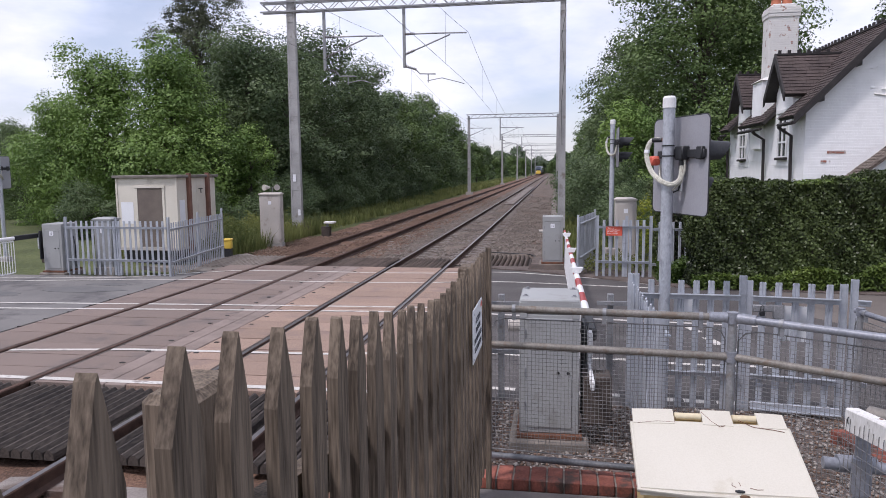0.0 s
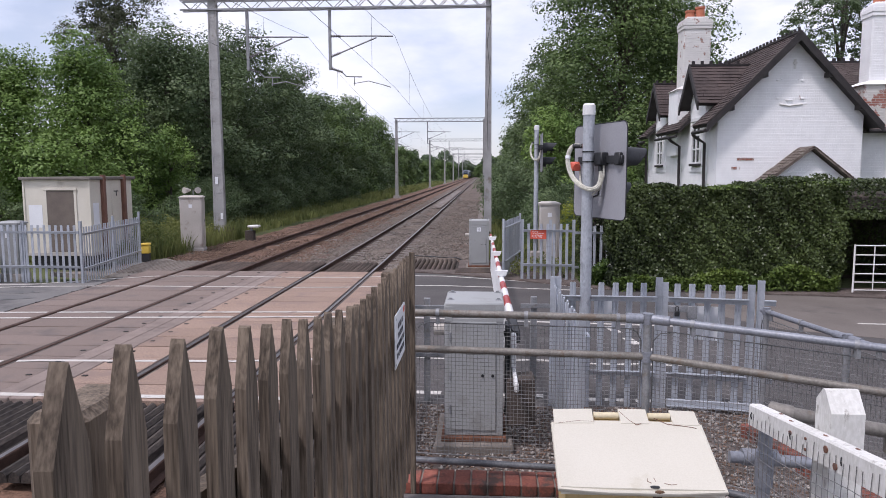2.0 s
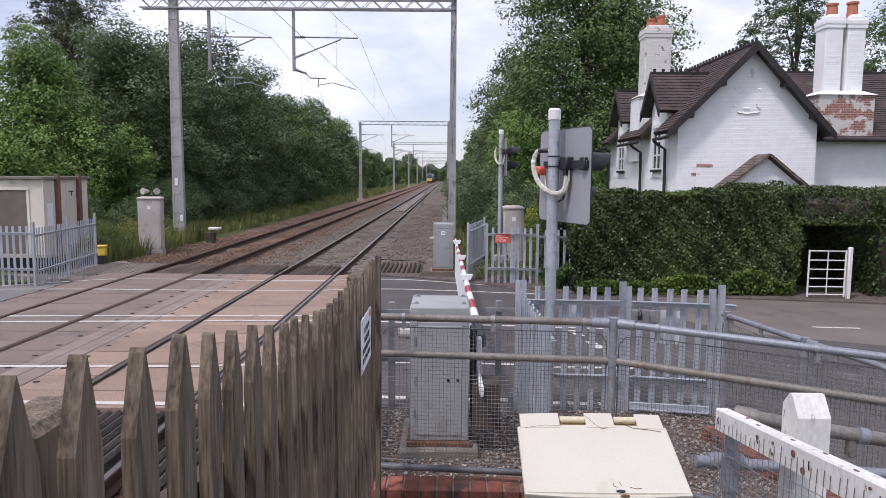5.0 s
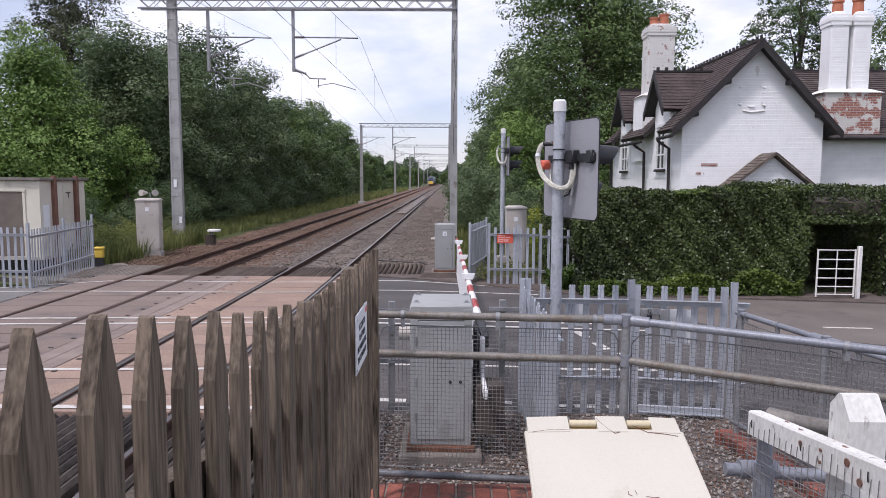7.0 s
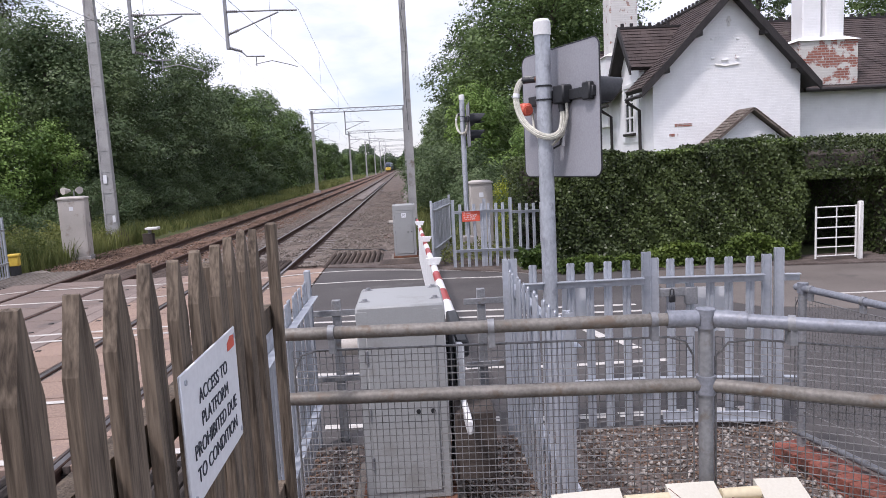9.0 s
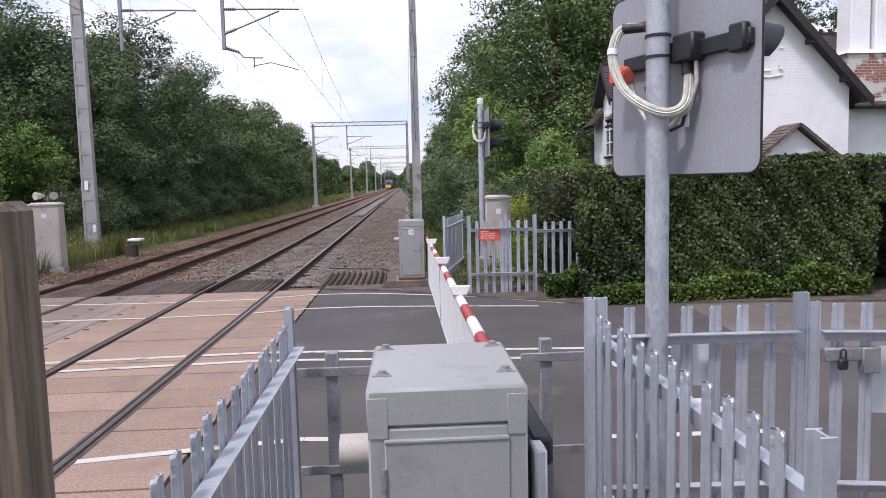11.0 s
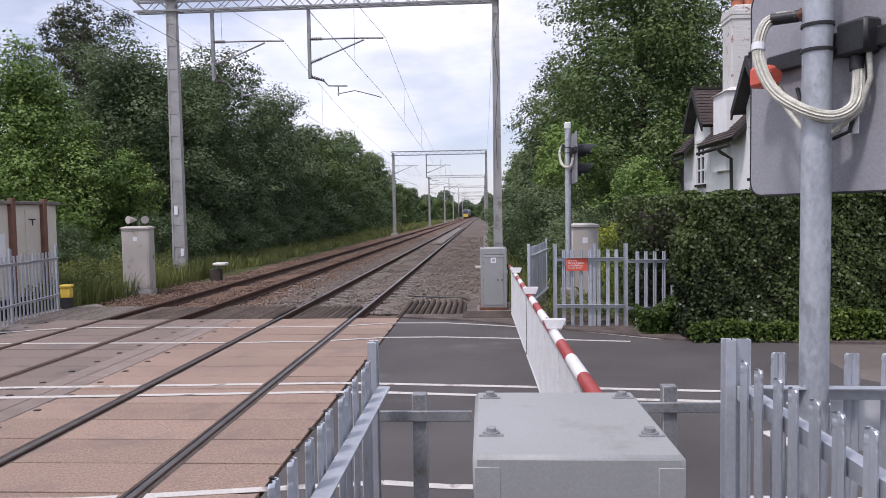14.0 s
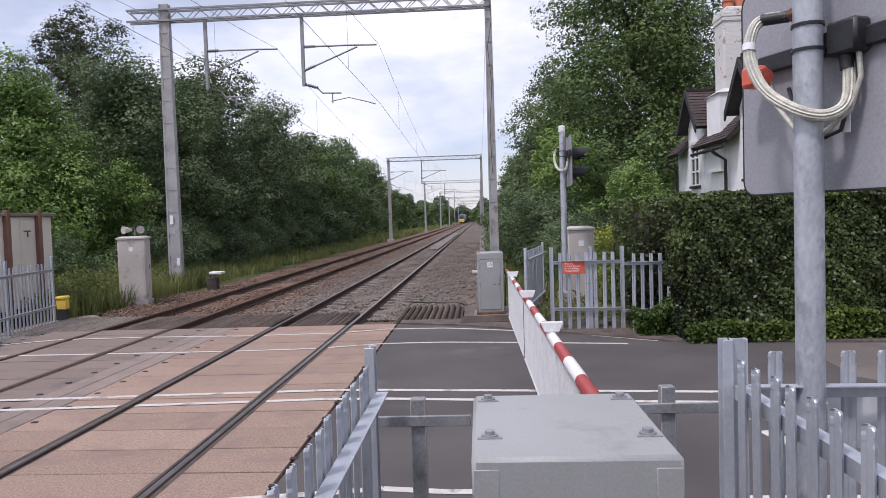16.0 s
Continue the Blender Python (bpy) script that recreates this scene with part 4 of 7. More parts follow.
handrail("handrail", "two-bar tubular steel handrail with wire mesh, weathered grey-brown", [(0.55, 4.97, 1.665), (2.11, 4.83, 1.665)], [(2.11, 4.83, 1.665)], PIPE, 0.93)
handrail("handrail", "sloping blue-grey tubular handrail with wire mesh", [(2.11, 4.83, 1.665), (4.2, 3.76, 1.61)], [], PIPE, 0.93, top_material=PIPE_BLUE)
handrail("handrail", "tubular footpath handrail with mesh beside the road", [(3.7, 7.05, 1.3), (3.97, 6.0, 1.28), (4.14, 5.4, 1.27), (4.5, 4.1, 1.2)], [(3.72, 7.0, 1.3), (3.97, 6.0, 1.28), (4.4, 4.45, 1.22)], PIPE_BLUE, 0.8, middle=False, floor=0.0)

# ---- grit bin ----
grit = thing("grit_bin", "cream-yellow plastic grit bin with a cracked sloping lid", "grit bin", (1.94, 4.68, 0.5))
g = G()
g.add([(-0.4, -0.02, -0.04), (0.4, -0.02, -0.04), (0.4, -0.5, -0.04), (-0.4, -0.5, -0.04), (-0.43, 0.0, 0.56), (0.43, 0.0, 0.56), (0.43, -0.54, 0.33), (-0.43, -0.54, 0.33)], [(0, 1, 2, 3), (4, 5, 6, 7), (0, 1, 5, 4), (1, 2, 6, 5), (2, 3, 7, 6), (3, 0, 4, 7)])
part("body", g, BIN_EDGE, grit, smooth=0)


def lid_panel(x0, x1, s0, s1, up, thick):
    """A raised slab on the sloping lid: x across, s from hinge (0) to lip (1)."""
    def at(x, s, h):
        wide = 1 + 0.02 * s
        return (x * wide, 0.02 - 0.6 * s, 0.6 - 0.25 * s + h + (0.016 * s - 0.012) * (2 * x) ** 2)
    out = G()
    ns, nn = 6, 6
    vs = [at(x0 + (x1 - x0) * i / nn, s0 + (s1 - s0) * j / ns, up) for j in range(ns + 1) for i in range(nn + 1)]
    vs += [at(x0 + (x1 - x0) * i / nn, s0 + (s1 - s0) * j / ns, up - thick) for j in range(ns + 1) for i in range(nn + 1)]
    w, k = nn + 1, (nn + 1) * (ns + 1)
    fs = [(j * w + i, j * w + i + 1, (j + 1) * w + i + 1, (j + 1) * w + i) for j in range(ns) for i in range(nn)]
    fs += [tuple(k + q for q in f) for f in fs]
    for i in range(nn):
        fs += [(i, i + 1, k + i + 1, k + i), (ns * w + i, ns * w + i + 1, k + ns * w + i + 1, k + ns * w + i)]
    for j in range(ns):
        fs += [(j * w, (j + 1) * w, k + (j + 1) * w, k + j * w), (j * w + nn, (j + 1) * w + nn, k + (j + 1) * w + nn, k + j * w + nn)]
    return out.add(vs, fs)


lid = part("lid", lid_panel(-0.445, 0.445, 0.16, 1.0, 0.0, 0.045), BIN, grit, "cream lid with cracks near the hinge")
part("lid_lip", G().tube([(-0.452, 0.02 - 0.1, 0.535), (-0.457, -0.58, 0.335), (-0.2, -0.583, 0.325), (0.2, -0.583, 0.325), (0.457, -0.58, 0.335), (0.452, -0.08, 0.535)], 0.016, 8), BIN, lid)
for x0, x1 in ((-0.445, -0.2), (-0.035, 0.14), (0.285, 0.445)):
    part("hinge_tab", lid_panel(x0, x1, 0.0, 0.2, 0.004, 0.03), BIN, lid)
for x0, x1 in ((-0.2, -0.035), (0.14, 0.285)):
    part("hinge_barrel", G().cyl((x0 + 0.005, -0.03, 0.575), (x1 - 0.005, -0.03, 0.575), 0.022, n=14), BIN_TAB, grit)
for pts in ([(-0.42, 0.2), (-0.3, 0.17), (-0.2, 0.18), (-0.19, 0.11)], [(-0.03, 0.03), (0.02, 0.16), (0.06, 0.22), (0.09, 0.2)], [(0.16, 0.1), (0.25, 0.2), (0.36, 0.22), (0.42, 0.24)]):
    path = [(x * (1 + 0.02 * s), 0.02 - 0.6 * s, 0.603 - 0.25 * s + (0.016 * s - 0.012) * (2 * x) ** 2) for x, s in pts]
    part("crack", G().tube(path, 0.0022, 5), BROWN, lid, "dark jagged crack")
# Squashed black ball paints the shade inside the broken lip.
part("lid_chip", G().ball((0.07, -0.57, 0.357), 0.022, 10, (1.3, 0.7, 0.25)), BLACK, lid, "black blob for the dark inside of a broken hole")
for p in ([(0.055, 0.94), (0.035, 0.92), (0.04, 0.89)], [(0.125, 0.94), (0.16, 0.955), (0.19, 0.95)], [(0.08, 0.92), (0.075, 0.88)]):
    part("crack", G().tube([(x * 1.02, 0.02 - 0.6 * q, 0.602 - 0.25 * q + (0.016 * q - 0.012) * (2 * x) ** 2) for x, q in p], 0.0018, 5), BROWN, lid, "dark jagged crack")
part("lid_rust", G().ball((0.09, -0.592, 0.335), 0.03, 8, (1.0, 0.25, 0.45)), RUST_STAIN, lid, "brown stain below the hole")
part("clasp", G().box(0.065, -0.56, -0.02, 0.115, -0.545, 0.32, 0.004), RUST_STAIN, grit, "rusty strap clasp")
part("rim", G().box(-0.425, -0.553, 0.24, 0.425, -0.53, 0.31, 0.008), BIN_EDGE, grit, "stepped rim under the lid")

# ---- white ramp rail and post ----
wg = thing("ramp_rail", "white-painted timber rail with bolts and wire mesh stapled to it", "railing", (2.106, 3.0, 1.67), math.degrees(math.atan2(-2.4, 0.03)))
SLOPE = 0.146


def along(x, y, z):
    """A place on the rising rail: x along it, y across, z above its middle."""
    return (x, y, z + SLOPE * x)


g = G().prism([(-0.024, -0.042), (0.024, -0.042), (0.024, 0.036), (0.019, 0.042), (-0.019, 0.042), (-0.024, 0.036)], lambda u, q, s: along(2.5 * s, u, q))
part("timber_rail", g, WHITE_WORN, wg, smooth=0)
for x, z, r in ((0.36, 0.008, 0.008), (0.47, 0.014, 0.005), (0.47, -0.022, 0.005), (0.60, 0.012, 0.011), (0.66, -0.026, 0.011), (0.98, 0.02, 0.004), (1.05, 0.018, 0.004)):
    p = Vector(along(x, -0.024, z))
    part("bolt", G().cyl(p + Vector((0, 0.002, 0)), p - Vector((0, 0.004, 0)), r, n=10), BROWN, wg, "dark rusty bolt head")
for x, y in ((0.21, 0.01), (0.33, -0.008), (0.72, 0.008), (0.55, 0.0), (0.9, -0.01)):
    p = Vector(along(x, y, 0.0415))
    part("paint_knock", G().ball(p, 0.012, 8, (1.5, 0.6, 0.12)), BROWN, wg, "bare knock in the paint")
rw = random.Random(12)
g = G()
for i in range(64):
    x = 0.02 + i * 0.036
    top = 0.004 + rw.uniform(-0.012, 0.014)
    k = rw.uniform(-0.006, 0.006)
    g.tube([along(x + k, -0.029, -0.85), along(x, -0.0285, -0.1), along(x + k * 0.6, -0.0275, -0.03), along(x + k, -0.0265, top)], 0.0013, 4)
for i in range(22):
    z = -0.075 - i * 0.036
    g.tube([along(x * 0.25, -0.030, z + rw.uniform(-0.003, 0.003) - 0.006 * math.sin(x * 1.3)) for x in range(10)], 0.0013, 4)
part("wire_mesh", g, WIREMESH, wg, "bent square wire mesh", smooth=0)
for i in range(7):
    p = Vector(along(0.04 + i * 0.33, -0.027, 0.0))
    part("staple", G().tube([p + Vector((-0.006, 0, 0.012)), p + Vector((0.002, -0.005, 0.002)), p + Vector((-0.004, 0, -0.014))], 0.002, 5), BLACK, wg)
post_w = 0.053
g = G().prism([(-post_w, 0.3), (post_w, 0.3), (post_w, 1.86), (0.012, 1.905), (-0.004, 1.905), (-post_w, 1.84)], lambda u, q, s: (-post_w + 2 * post_w * s, u, q))
ob = single("ramp_post", g, WHITE_WORN, "stout white-painted timber post with a ridged top", "post", smooth=0)
ob.location = (2.21, 2.57, 0.0)
pr = thing("pipe_railing", "blue-grey tubular railing stub behind the white rail", "railing", (0, 0, 0))
part("upright", G().cyl((2.17, 3.05, 0.4), (2.17, 3.05, 1.62), 0.027), PIPE_BLUE, pr)
part("sleeve", G().cyl((2.17, 3.05, 1.36), (2.17, 3.05, 1.5), 0.036), PIPE_BLUE, pr)
part("sleeve", G().cyl((2.1, 3.1, 1.455), (2.24, 3.1, 1.453), 0.034), PIPE_BLUE, pr)
part("lower_bar", G().cyl((2.05, 3.1, 1.455), (2.9, 3.05, 1.42), 0.024), PIPE_BLUE, pr)
tb = thing("pipe_railing", "weathered olive-brown pipe rail behind the white post", "railing", (0, 0, 0))
part("bar", G().tube([(2.33, 3.2, 1.605), (2.65, 3.2, 1.55), (3.6, 3.2, 1.4)], 0.03, 12), PIPE, tb)
part("elbow", G().tube([(2.335, 3.2, 1.605), (2.29, 3.21, 1.612), (2.265, 3.24, 1.612)], 0.033, 10), PIPE, tb)
part("sleeve", G().cyl((2.76, 3.2, 1.533), (2.8, 3.2, 1.527), 0.036), PIPE_BLUE, tb)
part("bracket", G().box(2.72, 3.18, 1.44, 2.75, 3.22, 1.53, 0.004), PIPE, tb)
part("upright", G().cyl((3.5, 3.2, 0.3), (3.5, 3.2, 1.415), 0.027), PIPE, tb)

# ---- palisade fencing ----
PALE_DEEP = 1.0
PALE_SEC = [(-0.034, 0.0), (-0.024, -0.011), (-0.01, -0.011), (0.0, -0.004), (0.01, -0.011), (0.024, -0.011), (0.034, 0.0), (0.031, 0.004), (0.022, -0.006), (0.011, -0.006), (0.0, 0.002), (-0.011, -0.006), (-0.022, -0.006), (-0.031, 0.004)]


def pale_mesh(height):
    """A corrugated upright with a notched, rounded top."""
    g = G()
    n = len(PALE_SEC)
    lev = [(0.0, 1.0), (height - 0.06, 1.0), (height - 0.05, 0.92), (height - 0.035, 0.92), (height - 0.025, 1.0), (height - 0.008, 0.95), (height, 0.7)]
    vs = [(u * k, w * PALE_DEEP, z) for z, k in lev for u, w in PALE_SEC]
    fs = [(j * n + i, j * n + (i + 1) % n, (j + 1) * n + (i + 1) % n, (j + 1) * n + i) for j in range(len(lev) - 1) for i in range(n)]
    fs.append(tuple((len(lev) - 1) * n + i for i in range(n)))
    return g.add(vs, fs).mesh("pale", GALV, 0)


PALE = {h: pale_mesh(h) for h in (1.25, 1.38)}


def palisade(label, a, b, top=1.42, pitch=0.152, h=1.38, side=1, posts=(0, 1), rails=(0.22, 0.82), group="palisade fences", name="palisade_fence", tall=1.48):
    """Steel palisade from a to b: posts, two angle rails and the uprights. side: which face the uprights are on."""
    a, b = Vector((*a, 0)), Vector((*b, 0))
    d = b - a
    ln = d.length
    t = thing(name, label, "fence", (a.x, a.y, 0), math.degrees(math.atan2(d.y, d.x)), group=group)
    for s in posts:
        x = s * ln
        part("post", G().box(x - 0.035, -0.022, -0.05, x - 0.027, 0.022, tall, 0.002).box(x + 0.027, -0.022, -0.05, x + 0.035, 0.022, tall, 0.002).box(x - 0.027, -0.004, -0.05, x + 0.027, 0.004, tall), GALV, t, smooth=0)
    for r in rails:
        z = top - h + r * h + 0.08
        lo, hi = sorted((-0.032 * side, -0.025 * side))
        out, inn = sorted((-0.08 * side, -0.032 * side))
        part("rail", G().box(0.03, lo, z - 0.032, ln - 0.03, hi, z + 0.028).box(0.03, out, z + 0.022, ln - 0.03, inn, z + 0.028), GALV, t, smooth=0)
    k = int((ln - 0.1) / pitch)
    x0 = (ln - (k - 1) * pitch) / 2
    for i in range(k):
        ob = new("pale", PALE[h])
        ob.parent = t
        ob.location = (x0 + i * pitch, 0.0, top - h)
        ob.rotation_euler = (random.uniform(-0.006, 0.006), random.uniform(-0.006, 0.006), 0 if side > 0 else math.pi)
    return t


palisade("galvanised palisade wing beside the barrier machine, track side", (0.215, 5.35), (0.215, 7.94), side=1, posts=(0, 1))
palisade("galvanised palisade wing beside the barrier machine, path side", (1.84, 5.9), (1.8, 7.94), side=1, posts=(0, 1))
palisade("galvanised palisade along the road by the signal post", (1.86, 7.95), (2.94, 7.91), side=1, posts=(0, 1))
palisade("galvanised palisade gate with notices wired on", (3.0, 7.9), (3.86, 7.76), side=1, posts=(0, 1), name="palisade_gate", tall=1.43)
palisade("short galvanised palisade return beside the gate", (3.95, 7.74), (4.12, 7.7), side=1, posts=(0,), pitch=0.1)
palisade("palisade round the hut compound, road side", (-11.4, 16.5), (-8.5, 16.4), top=1.38, side=1, posts=(0, 0.5, 1))
palisade("palisade round the hut compound, track side", (-8.5, 16.4), (-9.05, 20.35), top=1.33, side=1, posts=(0, 0.5, 1))
palisade("palisade at the far side of the road by the control cabinet", (1.98, 17.35), (3.2, 17.25), top=1.38, side=1, posts=(0, 0.55, 1))
palisade("palisade running from the gate into the hedge", (3.2, 17.25), (4.5, 17.2), top=1.34, side=1, posts=(0, 1))
palisade("palisade panel set back beside the track", (1.53, 17.5), (2.06, 20.0), top=1.42, side=1, posts=(0, 1), pitch=0.13)
for x, y, z0, z1, w, rz in ((2.39, 7.955, 0.97, 1.235, 0.26, -2), (3.46, 7.87, 0.8, 1.17, 0.31, -9)):
    nb = thing("paper_notice", "white laminated notice wired to the back of the palisade", "notice", (x, y, 0), rz, group="fence notices")
    part("sheet", G().box(-w / 2, 0.022, z0, w / 2, 0.026, z1), PAPER, nb, smooth=0)
    for sx in (-1, 1):
        part("wire_tie", G().tube([(sx * w * 0.42, 0.02, z1 - 0.02), (sx * w * 0.42, -0.02, z1 - 0.015), (sx * w * 0.42, 0.02, z1 - 0.01)], 0.0015, 5), BLACK, nb)
gr = thing("gate_foot_rail", "bright galvanised foot rail at the bottom of the palisade gate", "rail", (3.03, 7.83, 0), -9)
part("angle", G().box(0.0, -0.03, 0.1, 0.84, 0.0, 0.17, 0.004).box(0.0, -0.07, 0.1, 0.84, -0.03, 0.106), GALV, gr, smooth=0)
latch = thing("gate_latch", "galvanised gate latch with a black padlock", "latch", (3.02, 7.86, 1.15))
part("latch_box", G().box(0.0, -0.05, -0.03, 0.22, -0.01, 0.04, 0.006).box(0.2, -0.06, -0.1, 0.3, -0.01, 0.04, 0.006), GALV_OLD, latch)
part("padlock", G().box(0.06, -0.085, -0.07, 0.11, -0.055, -0.01, 0.008).tube([(0.07, -0.07, -0.01), (0.07, -0.07, 0.03), (0.085, -0.07, 0.04), (0.1, -0.07, 0.03), (0.1, -0.07, -0.01)], 0.005, 6), BLACK, latch)

for x, y, l, r, lab in ((0.41, 8.1, 0.17, 0.66, "galvanised T-shaped stop post beside the machine"), (1.62, 8.25, 1.47, 1.87, "galvanised T-shaped stop post by the path")):
    t = thing("stop_post", lab, "post", (0, 0, 0), group="stop posts")
    part("upright", G().box(x - 0.035, y - 0.03, 0.0, x + 0.035, y + 0.03, 1.2, 0.004), GALV_OLD, t)
    for z in (1.1, 0.55):
        part("crossbar", G().box(l, y - 0.05, z - 0.025, r, y - 0.031, z + 0.025, 0.003), GALV_OLD, t)

# ---- barrier machines ----


def barrier_machine(at, rz, label, numbered=False, height=1.29):
    """Grey steel barrier machine, local front towards -y, on a plinth."""
    t = thing("barrier_machine", label, "barrier machine", at, rz, group="barrier machines")
    h = height
    part("plinth", G().box(-0.36, -0.43, -0.14, 0.36, 0.43, -0.0, 0.02), MORTAR, t)
    part("base_frame", G().box(-0.3, -0.37, 0.0, 0.3, 0.37, 0.045, 0.006), RUST, t, "rusty base flange")
    part("casing", G().box(-0.27, -0.3225, 0.045, 0.27, 0.3225, h - 0.136, 0.008), CAB_GREY, t)
    lid = part("lid", G().box(-0.2725, -0.325, h - 0.135, 0.2725, 0.325, h, 0.012), CAB_GREY, t, "overhanging steel lid")
    for sx in (-0.222, 0.222):
        for sy in (-0.14, 0.26):
            part("bolt", G().cyl((sx, sy, h), (sx, sy, h + 0.006), 0.024, n=14).cyl((sx, sy, h + 0.004), (sx, sy, h + 0.017), 0.016, n=6).box(sx - 0.035, sy - 0.03, h, sx + 0.035, sy - 0.014, h + 0.003), GALV_OLD, lid)
    for sx in (-0.235, 0.235):
        part("corner_flange", G().box(sx - 0.034, -0.3275, h - 0.17, sx + 0.034, -0.3235, h - 0.03, 0.0035), CAB_GREY, lid)
    part("thin_cable", G().tube([(0.29, 0.1, h - 0.35), (0.33, 0.1, h - 0.6), (0.3, 0.12, 0.1)], 0.012, 6), BLACK, t)
    door = part("door", G().box(-0.215, -0.334, 0.1, 0.205, -0.322, h - 0.175, 0.006), CAB_GREY, t)
    part("door_lip", G().box(-0.215, -0.339, h - 0.185, 0.205, -0.322, h - 0.172, 0.003), CAB_GREY, door)
    for x in (0.08, 0.17):
        part("lock", G().cyl((x, -0.332, 0.62), (x, -0.344, 0.62), 0.014, n=10), BLACK, door)
    for z in (0.3, 0.62, 0.98):
        part("hinge", G().cyl((-0.218, -0.336, z - 0.04), (-0.218, -0.336, z + 0.04), 0.01, n=8), GALV_OLD, door)
    if numbered:
        lab = part("number_plate", G().box(-0.06, -0.337, h - 0.3, 0.05, -0.3345, h - 0.19), SIGNWHITE, door, "white numbered sticker")
        writing("number", "10", 0.075, INK, lab, Matrix(((1, 0, 0, -0.045), (0, 0, -1, -0.3382), (0, 1, 0, h - 0.27), (0, 0, 0, 1))))
    return t


m1 = barrier_machine((0.962, 6.9, 0.14), 0, "grey steel barrier machine standing on a rusty base frame")
part("cable_gland", G().cyl((-0.265, -0.1, 1.0), (-0.385, -0.1, 1.0), 0.06, n=16), CAB_PALE, m1, "pale round side boss")
m2 = barrier_machine((0.92, 19.62, 0.05), 0, "grey barrier control cabinet with a white number sticker", True, 1.27)
part("side_pipe", G().cyl((-0.27, 0.0, 0.85), (-0.38, 0.0, 0.85), 0.045), CAB_PALE, m2)
m3 = barrier_machine((-11.75, 16.75, 0.05), 0, "blue-grey barrier machine beside the hut compound", True, 1.25)


def boom(at, rz, length, label, skirt_from):
    """Red and white barrier boom along local +y, lowered, with a hanging skirt."""
    t = thing("barrier_boom", label, "barrier boom", at, rz, group="barrier booms")
    n = int(length / 0.62)
    for i in range(n):
        y0, y1 = 0.9 + (length - 0.9) * i / n, 0.9 + (length - 0.9) * (i + 1) / n
        r0, r1 = 0.047 - 0.018 * i / n, 0.047 - 0.018 * (i + 1) / n
        part("red_band" if i % 2 else "white_band", G().tube([(0, y0, 0), (0, y1, 0)], r0, 12, r1), RED if i % 2 else WHITE, t)
    part("root", G().box(-0.045, -0.1, -0.06, 0.045, 0.9, 0.06, 0.015), BLACK, t)
    part("counter_arm", G().box(-0.045, -0.75, -0.35, -0.01, 0.1, -0.26, 0.01).box(-0.05, -0.2, -0.34, 0.0, 0.1, 0.05, 0.01), WHITE, t)
    part("counterweight", G().box(-0.1, -0.5, -0.75, 0.16, -0.2, -0.3, 0.015), DARK_IRON, t, "dark counterweight block")
    part("drive_cover", G().box(-0.1, -0.15, -0.62, -0.06, 0.12, 0.12, 0.01), BLACK, t)
    for f in (0.33, 0.56, 0.83):
        y = length * f
        part("boom_lamp", G().prism([(-0.095, 0.078), (0.095, 0.078), (0.062, 0.0), (-0.062, 0.0)], lambda u, w, s: (u, y - 0.035 + 0.07 * s, w + 0.045)), WHITE, t, smooth=0)
    y = skirt_from
    w = 0.0085
    for a, b in ((skirt_from, length * 0.62), (length * 0.64, length * 0.97)):
        sk = part("skirt_frame", G().box(-0.008, a, -0.085, 0.008, b, -0.06).box(-0.008, a, -0.86, 0.008, b, -0.835), WHITE, t, "white hanging skirt", smooth=0)
        me = G().box(-0.005, -w, -0.84, 0.005, w, -0.08).mesh("skirt_bar", WHITE, 0)
        k = a
        while k < b:
            ob = new("skirt_bar", me)
            ob.parent = sk
            ob.location = (0, k, 0)
            k += 0.085
    return t


boom((1.36, 7.1, 1.02), 0.7, 11.2, "lowered red and white barrier boom with a hanging white skirt", 2.2)
boom((-12.2, 16.55, 1.0), 180, 7.5, "red and white barrier boom lowered across the far road", 0.9)

# ---- road signals ----


